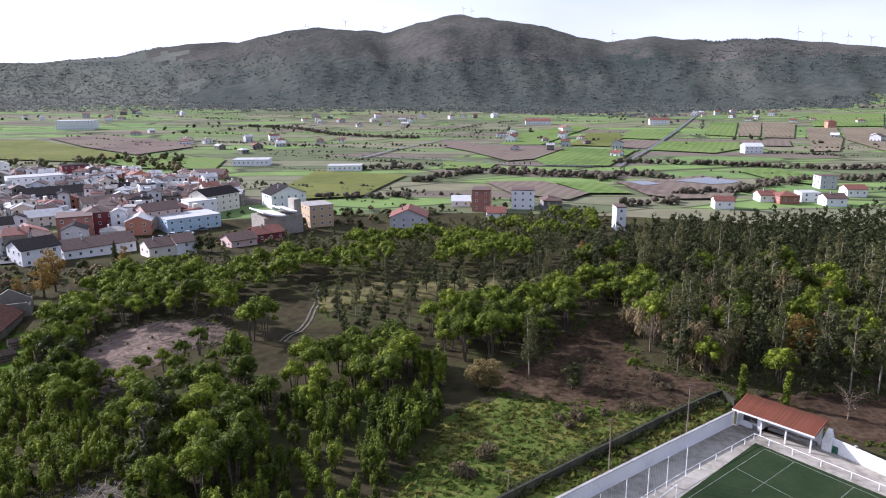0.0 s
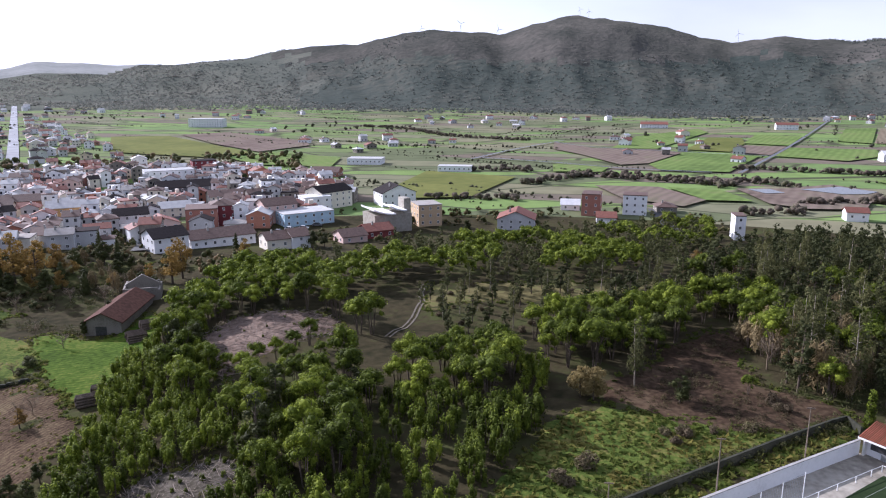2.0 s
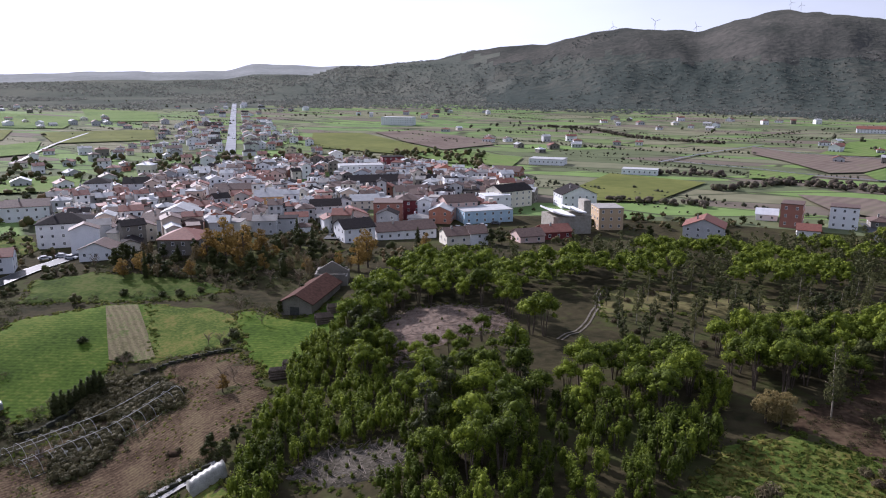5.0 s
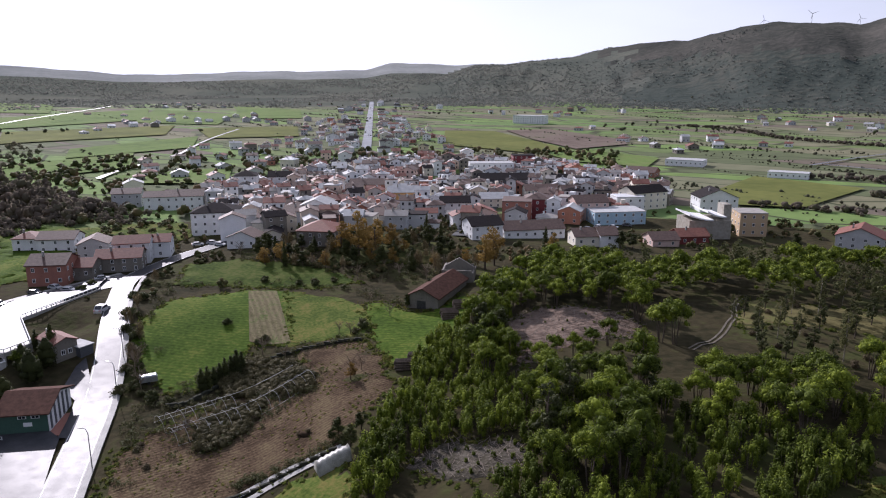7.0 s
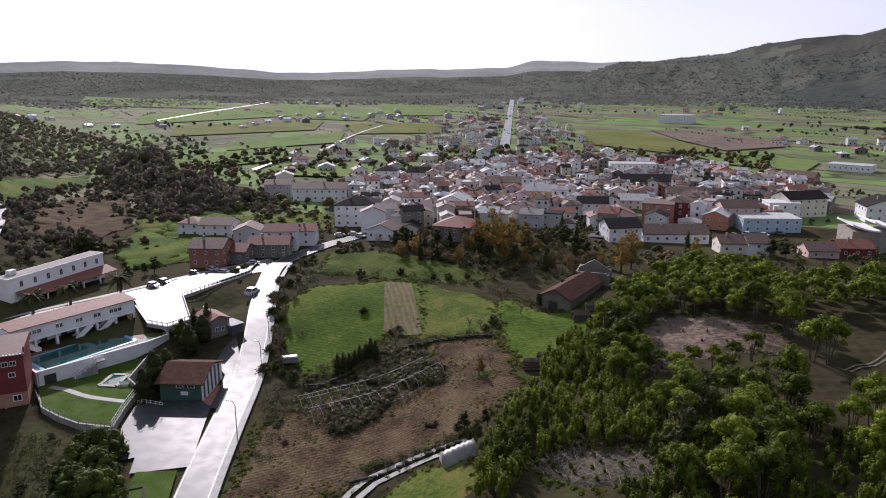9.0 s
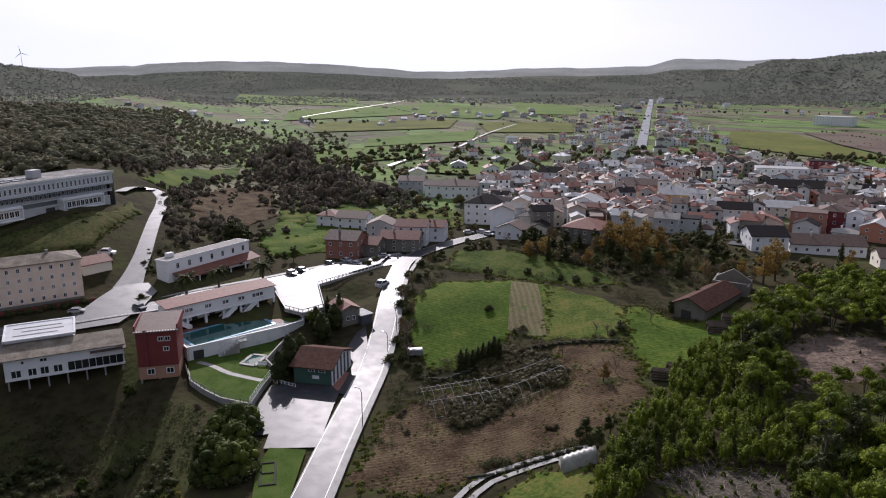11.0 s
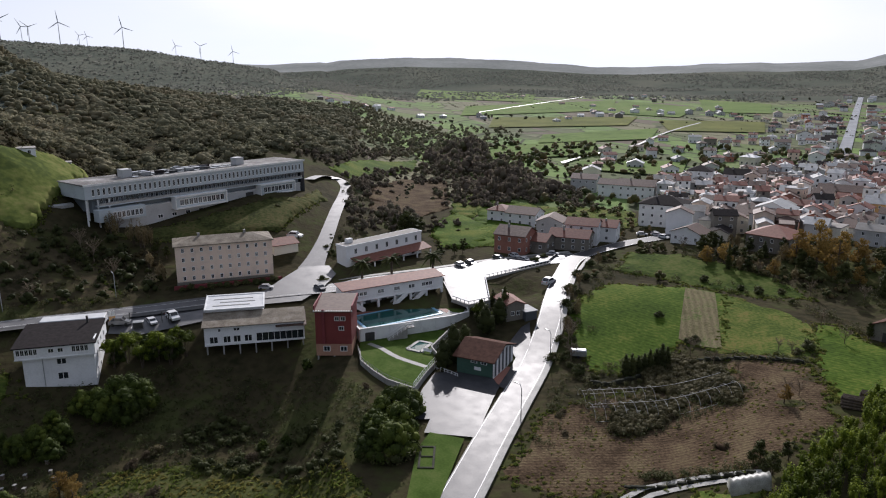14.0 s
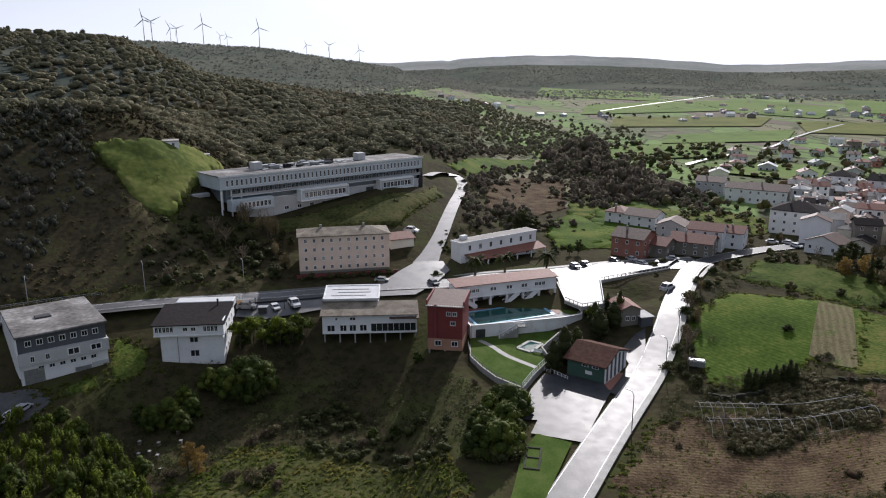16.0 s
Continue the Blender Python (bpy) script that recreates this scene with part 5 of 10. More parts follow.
def line_road():
    line = smooth_line(STRAIGHT, 26)
    for i, p in enumerate(line[1:-1]):
        way = (line[i + 2] - line[i]).normalized()
        for side in (-1, 1):
            if rng.random() < 0.3:
                continue
            q = p + Vector((way.y, -way.x)) * side * (rng.choice((rng.uniform(14, 20), rng.uniform(16, 55))) + 2.5 * math.sin(i * 2.3 + side)) + way * 9 * math.sin(i * 4.1 + side * 1.7)
            rot = bearing(q.x, q.y) + rng.uniform(-8, 8)
            w = rng.uniform(6, 14)
            PLACED.append((q.x, q.y, 8))
            house(q.x - w / 2, q.y, rot, w, rng.uniform(7, 12), rng.choice((3.2, 3.6, 5.5, 6)), rng.choice(("white", "cream", "grey", "white", "white")), rng.choice(("brown", "red", "grey", "dark")), rng.choice(("gable", "gable_in", "hip")), faces="f", far=True)


def scatter_farms():
    made = 0
    for _ in range(4000):
        az, r = rng.uniform(-34, 80), 420 + 1500 * rng.random() ** 1.3
        x, y = -math.sin(radians(az)) * r, math.cos(radians(az)) * r
        if land(x, y) > 27 or r > wood_foot(az) - 40 or (r < 600 and az < 20) or (az > 70 and r < 800) or noise.noise((x * 0.005, y * 0.005, 5.0)) < 0.16 or not free(x, y, 10):
            continue
        if min((p.x - x) ** 2 + (p.y - y) ** 2 for p in STREETS[0]) < 500:
            continue
        PLACED.append((x, y, 9))
        w = rng.uniform(6, 11)
        far_house(x, y, az + rng.uniform(-30, 30), w, rng.uniform(6, 10), rng.choice((3.2, 3.5, 5.5)), rng.choice(("white", "white", "cream", "grey", "stone", "grey")), rng.choice(("red", "brown", "red", "grey", "pale")), rng.choice(("gable", "hip", "gable_in")))
        made += 1
        if made > 160:
            break


fill_town()
line_road()
scatter_farms()


# ---------------------------------------------------------------- trees
def leaves(blobs, n, size, seed, droop=0.2, long=1.6, rise=0.0, inner=0.6):
    """Small three-cornered leaf tufts over a set of ellipsoids: corners and faces. rise: how far they stand upright."""
    g = np.random.RandomState(seed)
    blobs = np.array(blobs, dtype=float)
    area = blobs[:, 3] * blobs[:, 4] + blobs[:, 5] * blobs[:, 3]
    pick = g.choice(len(blobs), n, p=area / area.sum())
    d = g.normal(size=(n, 3))
    d /= np.linalg.norm(d, axis=1)[:, None]
    rad = inner + (1.05 - inner) * g.rand(n) ** 0.6
    c = blobs[pick, :3] + d * blobs[pick, 3:] * rad[:, None]
    nrm = d * 0.9 + g.normal(size=(n, 3)) * 0.5 + np.array([0, 0, 0.3])
    nrm /= np.linalg.norm(nrm, axis=1)[:, None]
    t = np.cross(nrm, g.normal(size=(n, 3)))
    t /= np.linalg.norm(t, axis=1)[:, None]
    t = t + np.array([0, 0, rise])
    t -= nrm * (t * nrm).sum(1)[:, None]
    t /= np.linalg.norm(t, axis=1)[:, None] + 1e-6
    b = np.cross(nrm, t)
    s = size * (0.6 + 0.8 * g.rand(n))[:, None]
    t, b = t * s * long * 0.5, b * s * 0.5
    drop = np.array([0, 0, droop]) * s
    v = np.stack([c - t - b, c - t * 0.6 + b, c + t - drop], 1).reshape(-1, 3)
    return v, np.arange(3 * n).reshape(-1, 3)


def lumpy(seed, n, spread, h0, h1, r0, r1, flat=0.75):
    g = random.Random(seed)
    out = []
    for i in range(n):
        a, k = g.uniform(0, 6.28), (i + 0.5) / n
        d = spread * (1 - abs(k - 0.4) * 0.9) * g.uniform(0.3, 1.0)
        r = g.uniform(r0, r1) * (1 - 0.45 * k)
        out.append((math.cos(a) * d, math.sin(a) * d, h0 + (h1 - h0) * k, r, r, r * flat))
    return out


def rounded(seed, n, spread_, h, r0, r1):
    """Lumps heaped into a rounded crown."""
    g = random.Random(seed)
    out = []
    for i in range(n):
        a, k = i * 2.4 + g.uniform(-0.5, 0.5), math.sqrt((i + 0.2) / n)
        r = g.uniform(r0, r1)
        z = h * (0.8 - 0.45 * k * k) + g.uniform(-0.3, 0.3)
        out.append((math.cos(a) * k * spread_, math.sin(a) * k * spread_, z, r, r, r * g.uniform(0.8, 1.05)))
    return out


def trunk_mesh(seed, h, r, limbs, reach, mat, name="trunk", lean=0.3):
    g = random.Random(seed)
    s = Shape()
    top = (g.uniform(-lean, lean), g.uniform(-lean, lean), h)
    path = [(0, 0, -0.6), (top[0] * 0.2, top[1] * 0.3, h * 0.3), (top[0] * 0.7, top[1] * 0.6, h * 0.65), top]
    s.tube(path, [r * 1.25, r, r * 0.7, r * 0.2], 6)
    for i in range(limbs):
        k = g.uniform(0.35, 0.85)
        a = g.uniform(0, 6.28)
        p = Vector((top[0] * k, top[1] * k, h * k))
        q = p + Vector((math.cos(a), math.sin(a), 0.6)) * reach * g.uniform(0.5, 1) * (1.1 - k * 0.6)
        s.tube([p, (p + q) / 2 + Vector((0, 0, 0.15)), q], [r * 0.45, r * 0.3, r * 0.08], 4)
    return s.mesh(name, mat, smooth=True)


def twig_mesh(seed, h, spread, mat, n=70, r=0.05):
    """Bare crown: forked limbs and fine twigs."""
    g = random.Random(seed)
    s = Shape()
    s.tube([(0, 0, -0.4), (0.1, 0, h * 0.3), (0.0, 0.1, h * 0.5)], [h * 0.024, h * 0.018, h * 0.011], 6)
    ends = []
    for i in range(9):
        a = i * 0.7 + g.uniform(0, 0.5)
        p = Vector((0, 0, h * g.uniform(0.2, 0.5)))
        q = p + Vector((math.cos(a) * spread * g.uniform(0.5, 0.9), math.sin(a) * spread * g.uniform(0.5, 0.9), h * g.uniform(0.25, 0.5)))
        s.tube([p, p.lerp(q, 0.5) + Vector((0, 0, 0.12 * h * g.random())), q], [h * 0.011, h * 0.007, 0.03], 4)
        ends.append((p, q))
    for i in range(n):
        p, q = g.choice(ends)
        u = p.lerp(q, g.uniform(0.25, 1.0))
        w = u + Vector((g.gauss(0, 1), g.gauss(0, 1), g.uniform(0.2, 1.6))) * spread * 0.22
        s.tube([u, w], [r * 0.8, r * 0.3], 3)
    return s.mesh("branches", mat)


def crown(name, v, f, mat):
    return soup(name, v, f, mat)


PHI = (1 + 5 ** 0.5) / 2
BALL = np.array([(a, b, 0) for a in (-1, 1) for b in (-PHI, PHI)] + [(0, a, b) for a in (-1, 1) for b in (-PHI, PHI)] + [(b, 0, a) for a in (-1, 1) for b in (-PHI, PHI)]) / math.hypot(1, PHI)
BALL_FACES = [t for t in itertools.combinations(range(12), 3) if all(abs(np.linalg.norm(BALL[a] - BALL[b]) - 1.0515) < 0.02 for a, b in itertools.combinations(t, 2))]
BALL_FACES = np.array([t if np.dot(np.cross(BALL[t[1]] - BALL[t[0]], BALL[t[2]] - BALL[t[0]]), BALL[t[0]]) > 0 else (t[0], t[2], t[1]) for t in BALL_FACES])


def puffs(blobs, k, seed):
    """Uneven ragged lumps of dense foliage, k times the size of the blobs."""
    g = np.random.RandomState(seed)
    vs, fs = [], []
    for i, (x, y, z, a, b, c) in enumerate(blobs):
        t = g.uniform(0, 6.28)
        turn = np.array([(math.cos(t), -math.sin(t), 0), (math.sin(t), math.cos(t), 0), (0, 0, 1)])
        vs.append((BALL @ turn.T) * g.uniform(0.7, 1.2, (12, 1)) * np.array([a, b, c]) * k + np.array([x, y, z]))
        fs.append(BALL_FACES + 12 * i)
    return np.concatenate(vs), np.concatenate(fs)


def bushy(blobs, n, size, seed, core=0.7, **kw):
    """Leaf tufts over ragged lumps of dense foliage that close the crown."""
    v, f = leaves(blobs, n, size, seed, inner=core - 0.05, **kw)
    w, h = puffs(blobs, core, seed + 1)
    return np.concatenate([v, w]), np.concatenate([f, h + len(v)])


def canopy(seed, spread_, h1, n):
    """Broad lumps closing the top of a crown, with a few hanging lower at its rim."""
    g = random.Random(seed)
    out = []
    for i in range(n):
        a, d = i * 2.4 + g.uniform(-0.4, 0.4), spread_ * math.sqrt((i + 0.3) / n)
        low = i % 5 == 4
        r = g.uniform(0.6, 0.8) if low else g.uniform(0.85, 1.3)
        z = h1 * g.uniform(0.86, 1.0) - 1.4 * (d / spread_) ** 2 - r * 0.6 - (g.uniform(1.2, 3.0) if low else 0.0)
        out.append((math.cos(a) * d, math.sin(a) * d, z, r, r, r * g.uniform(0.75, 1.05)))
    return out


def stems(seed, h, r, n, reach):
    g = random.Random(seed)
    s = Shape()
    for i in range(n):
        a, b = g.uniform(0, 6.28), g.uniform(0.2, 1.0) * reach
        s.tube([(math.cos(a) * 0.25, math.sin(a) * 0.25, -0.5), (math.cos(a) * (0.3 + b * 0.3), math.sin(a) * (0.3 + b * 0.3), h * 0.5), (math.cos(a) * b, math.sin(a) * b, h * g.uniform(0.8, 1.0))], [r, r * 0.75, r * 0.25], 5)
    return s.mesh("trunk", M["bark"], smooth=True)


def upright(seed, n, spread_, h0, h1):
    g = random.Random(seed)
    out = []
    for i in range(n):
        a, d = g.uniform(0, 6.28), spread_ * math.sqrt(g.random())
        r, tall = g.uniform(0.4, 0.65), g.uniform(1.0, 1.8)
        z = (h0 + (h1 - h0) * g.uniform(0.35, 1.0) * (1 - 0.4 * d / spread_)) - tall * 0.6
        out.append((math.cos(a) * d, math.sin(a) * d, max(z, 0.7), r, r, tall))
    return out




YOUNG_CROWN = [bushy(upright(300 + i, 9, 0.95, 1.0, 5.2), 400, 0.16, 300 + i, core=0.62, long=2.6, rise=1.4) for i in range(6)]
YOUNG = [(stems(310 + i, 3.6, 0.06, 3, 0.7), soup("crown", *YOUNG_CROWN[i], M["mimosa"])) for i in range(6)]
MATURE_CROWN = [bushy(canopy(320 + i, 2.2, 8.2, 14), 1250, 0.2, 320 + i, core=0.74, long=2.2, rise=0.6) for i in range(6)]
FAR_CROWN = [bushy(canopy(320 + i, 2.2, 8.2, 14), 480, 0.32, 340 + i, core=0.72, long=1.9, rise=0.6) for i in range(5)]
MATURE = [(stems(330 + i, 7.6, 0.09, 6, 2.2), soup("crown", *MATURE_CROWN[i], M["mimosa"])) for i in range(6)]
PINE = [(trunk_mesh(30 + i, 9.5, 0.17, 7, 1.8, M["bark"]), crown("crown", *bushy(lumpy(40 + i, 20, 2.0, 3.0, 10.5, 0.6, 1.25, 0.7), 640, 0.24, 50 + i, core=0.62, long=2.6, rise=0.4), M["pine"])) for i in range(4)]
GUM = [(trunk_mesh(60 + i, 13.5, 0.13, 6, 1.9, M["bark_pale"], lean=0.8), crown("crown", *leaves(lumpy(70 + i, 24, 2.0, 4.6, 14.5, 0.5, 1.1, 1.2), 900, 0.26, 80 + i, droop=0.5, long=2.4), M["gum"])) for i in range(4)]
DARK = [(trunk_mesh(90 + i, 6.5, 0.2, 5, 2.0, M["bark"]), crown("crown", *bushy(lumpy(95 + i, 12, 2.0, 2.4, 7.4, 1.2, 2.0), 1100, 0.25, 99 + i, core=0.75, long=1.8), M["dark_leaf"])) for i in range(3)]
AUTUMN = [(trunk_mesh(110 + i, 6.0, 0.2, 6, 2.2, M["bark"]), crown("crown", *leaves(lumpy(115 + i, 18, 2.4, 2.2, 7.6, 0.8, 1.5), 1500, 0.26, 119 + i), M["autumn"])) for i in range(2)]
WILLOW = [(trunk_mesh(130, 4.5, 0.14, 6, 1.8, M["bark"]), crown("crown", *leaves(lumpy(131, 16, 1.9, 1.0, 5.4, 0.8, 1.3), 1900, 0.16, 132, long=3.4, rise=1.0), M["willow"]))]
IVY = [(trunk_mesh(140, 6.0, 0.2, 0, 1, M["bark"]), crown("ivy", *leaves([(0, 0, 1.5, 0.8, 0.8, 1.8), (0.1, 0, 4, 0.75, 0.7, 2.0), (0, 0.1, 6, 0.6, 0.6, 1.2)], 620, 0.36, 141), M["mimosa"]))]
CONIFER = [(trunk_mesh(155, 4, 0.15, 0, 1, M["bark"]), crown("crown", *bushy([(0, 0, 1.1, 1.5, 1.5, 1.3), (0.1, 0, 2.7, 1.35, 1.3, 1.6), (0, 0.1, 4.2, 0.95, 0.95, 1.4), (0, 0, 5.5, 0.45, 0.45, 1.0)], 900, 0.2, 156, core=0.85, long=2.0, rise=0.8), M["dark_leaf"]))]
EGG = [(trunk_mesh(157 + i, 3, 0.18, 0, 1, M["bark"]), crown("crown", *bushy([(0, 0, 1.7, 1.9, 1.9, 1.9), (0.1, 0, 3.3, 2.1, 2.0, 2.2), (0, 0.1, 5.0, 1.5, 1.5, 1.9), (0.1, 0, 6.2, 0.8, 0.8, 1.3)] + rounded(158 + i, 10, 1.7, 4.6, 0.7, 1.0), 1300, 0.17, 159 + i, core=0.9, long=1.8, rise=0.6), M["dark_leaf"])) for i in range(2)]
CYPRESS = [(trunk_mesh(150, 6, 0.15, 0, 1, M["bark"]), crown("crown", *bushy([(0, 0, 1.6, 1.0, 1.0, 1.8), (0, 0, 3.6, 1.1, 1.1, 2.4), (0, 0, 6.2, 0.8, 0.8, 2.2), (0, 0, 8.2, 0.4, 0.4, 1.4)], 900, 0.3, 151, rise=0.8), M["dark_leaf"]))]
DENSE = [(stems(380 + i, 3.0, 0.1, 5, 1.6), crown("crown", *bushy(rounded(385 + i, 14, 2.1, 6.0, 0.9, 1.5) + rounded(395 + i, 9, 2.5, 2.6, 1.1, 1.6), 1500, 0.2, 386 + i, core=0.8, long=2.2, rise=0.7), M["bush_leaf"])) for i in range(3)]
BARE = [twig_mesh(160 + i, 6.5, 2.6, M["twig"], 110) for i in range(3)]
THICKET = [([stems(360 + 7 * i + j, 6.0, 0.06, 1, 1.5) for j in range(5)], crown("crown", *leaves(upright(365 + i, 16, 1.5, 1.2, 7.2), 800, 0.11, 366 + i, long=9.0, rise=2.2), M["sliver"])) for i in range(3)]
SHRUB = [crown("foliage", *bushy(lumpy(170 + i, 6, 1.0, 0.5, 1.5, 0.7, 1.1), 460, 0.16, 171 + i, core=0.7, long=2.4, rise=0.5), M["hedge"]) for i in range(3)]
BRUSH = [crown("foliage", *leaves(lumpy(180 + i, 10, 1.1, 0.3, 1.3, 0.45, 0.9), 560, 0.13, 181 + i, long=4.0, rise=0.6), M["brush"]) for i in range(3)]
TREES = {
    "mimosa": ("mimosa_tree", MATURE, "tall mimosa tree with a rounded yellow-green crown", "tree"),
    "clump": ("mimosa_clump", DENSE, "dense rounded green mimosa thicket branching from the ground", "tree"),
    "young": ("young_mimosa", YOUNG, "slender young mimosa with upright yellow-green shoots", "tree"),
    "pine": ("pine_tree", PINE, "dark green pine with a bare lower trunk", "tree"),
    "gum": ("eucalyptus_tree", GUM, "tall thin eucalyptus with sparse grey-green leaves", "tree"),
    "dark": ("evergreen_tree", DARK, "broad dark evergreen tree", "tree"),
    "autumn": ("autumn_tree", AUTUMN, "broad tree with orange-brown autumn leaves", "tree"),
    "willow": ("straw_tree", WILLOW, "rounded tree with straw-coloured dry leaves", "tree"),
    "thicket": ("bare_thicket", THICKET, "pale leafless thicket of fine upright branches", "tree"),
    "ivy": ("ivy_trunk", IVY, "tall trunk wrapped in green ivy", "tree"),
    "conifer": ("garden_conifer", CONIFER, "dense dark rounded conifer at the field edge", "tree"),
    "egg": ("rounded_evergreen", EGG, "broad egg-shaped dark evergreen with dense foliage", "tree"),
    "cypress": ("cypress_tree", CYPRESS, "narrow dark cypress tree", "tree"),
}
tree_rng = random.Random(11)
HERE = []


# lower regrowth on the near side of the felled clearing
REGROWTH = [(-74.0, 128.0), (-60.0, 140.0), (-47.0, 148.0), (-38.0, 140.0), (-39.0, 121.0), (-50.0, 116.0), (-62.0, 110.0)]


def tree(kind_, x, y, size=1.0, dz=0.0):
    name, variants, label, cat = TREES[kind_]
    tr, cr = tree_rng.choice(variants)
    if inside(x, y, REGROWTH):
        size *= 0.68
    m = pose(x, y, land(x, y) + dz, 0, 0, tree_rng.uniform(0, 360)) @ Matrix.Diagonal((size, size, size * tree_rng.uniform(0.9, 1.15), 1))
    ob = empty(name, m, label, cat, name.replace("_", " ") + "s")
    for stem in tr if isinstance(tr, list) else [tr]:
        part("trunk", stem, ob)
    part("ivy" if kind_ == "ivy" else "crown", cr, ob)
    HERE.append((x, y))
    return ob


def shrub(kind_, x, y, size=1.0):
    if kind_ == "bare":
        ob = new("bare_tree", tree_rng.choice(BARE))
        tagged(ob, "leafless grey-brown tree with fine twigs", "tree", "bare trees")
    elif kind_ == "brush":
        ob = new("dry_bush", tree_rng.choice(BRUSH))
        tagged(ob, "low brown dry bush on rough ground", "bush", "dry bushes")
    else:
        ob = new("bush", tree_rng.choice(SHRUB))
        tagged(ob, "low olive-green bush among the grass", "bush", "bushes")
    ob.matrix_world = pose(x, y, land(x, y) - 0.1, 0, 0, tree_rng.uniform(0, 360)) @ Matrix.Scale(size, 4)
    return ob


def spread(poly, gap, seed, avoid=()):
    """Uneven points inside an outline, no two nearer than gap."""
    g = random.Random(seed)
    xs, ys = [p[0] for p in poly], [p[1] for p in poly]
    got, cells = [], {}
    tries = int((max(xs) - min(xs)) * (max(ys) - min(ys)) / (gap * gap) * 6)
    for _ in range(tries):
        x, y = g.uniform(min(xs), max(xs)), g.uniform(min(ys), max(ys))
        if not inside(x, y, poly) or any(inside(x, y, q) for q in avoid):
            continue
        k = (int(x // gap), int(y // gap))
        near = [p for i in (-1, 0, 1) for j in (-1, 0, 1) for p in cells.get((k[0] + i, k[1] + j), ())]
        if any((x - a) ** 2 + (y - b) ** 2 < gap * gap for a, b in near):
            continue
        cells.setdefault(k, []).append((x, y))
        got.append((x, y))
    return got


def joined(name, label, items, category="wood"):
    """Many copies of crown or trunk meshes in one object: items are (verts, faces, x, y, z, size, turn, squash)."""
    vs, fs, k = [], [], 0
    for v, f, x, y, z, size, turn, squash in items:
        c, s = math.cos(turn), math.sin(turn)
        w = np.empty_like(v)
        w[:, 0] = (v[:, 0] * c - v[:, 1] * s) * size + x
        w[:, 1] = (v[:, 0] * s + v[:, 1] * c) * size + y
        w[:, 2] = v[:, 2] * size * squash + z
        vs.append(w)
        fs.append(f + k)
        k += len(v)
    return np.concatenate(vs), np.concatenate(fs)


def stuff(name, label, items, mat, category="wood"):
    if items:
        v, f = joined(name, label, items)
        tagged(new(name, soup(name, v, f, mat)), label, category, kind="stuff")


PINE_FAR = [leaves(lumpy(220 + i, 10, 1.9, 3.0, 10.0, 0.7, 1.3, 0.7), 250, 0.38, 220 + i, long=2.2, rise=0.4) for i in range(4)]
FAR_ROUND = [bushy(rounded(200 + i, 3, 2.0, 5.4, 2.0, 2.9), 9, 0.7, 200 + i, core=0.9, long=1.4) for i in range(4)]
FAR_TALL = [bushy(lumpy(210 + i, 3, 1.1, 2.2, 6.8, 1.6, 2.4, 1.3), 18, 0.8, 210 + i, core=0.85) for i in range(4)]
CLUMP = [leaves(lumpy(230 + i, 6, 5.0, 0.6, 4.4, 2.0, 3.6), 12, 3.8, 230 + i, long=1.3) for i in range(4)]
LOW = [leaves(lumpy(240 + i, 4, 1.5, 0.3, 1.5, 0.6, 1.1), 105, 0.16, 240 + i, long=3.2, rise=0.8) for i in range(3)]
TUFT = [leaves([(0, 0, 0.15, 0.5, 0.5, 0.35)], 14, 0.42, 250 + i, long=2.6, rise=1.2) for i in range(3)]

# -- the wood in front of the town
CLEAR = [[(-66.5, 127.0), (-76.0, 136.5), (-80.0, 146.0), (-77.0, 154.5), (-66.0, 160.5), (-56.0, 161.5), (-49.5, 155.0), (-47.5, 145.5), (-56.0, 138.0), (-60.5, 130.0), (-61.1, 118.4)],
         [(-62.9, 83.1), (-60.4, 92.1), (-48.0, 92.2), (-42.8, 87.5), (-47.0, 82.7), (-58.5, 80.9)]]
W_RIGHT = [(36.4, 206.5), (61.7, 240.4), (89.3, 264.8), (183.4, 289.3), (209.6, 282.6), (96.6, 121.7), (76.4, 114.2), (66.4, 119.3), (55.4, 122.0), (44.8, 127.8), (44.1, 144.2), (44.3, 170.0), (33.5, 180.7)]
W_HEATH = [(-35.8, 175.9), (-13.9, 198.3), (36.1, 204.4), (33.6, 180.3), (16.3, 170.5), (-3.3, 157.4), (-10.3, 142.5), (-22.8, 146.1)]
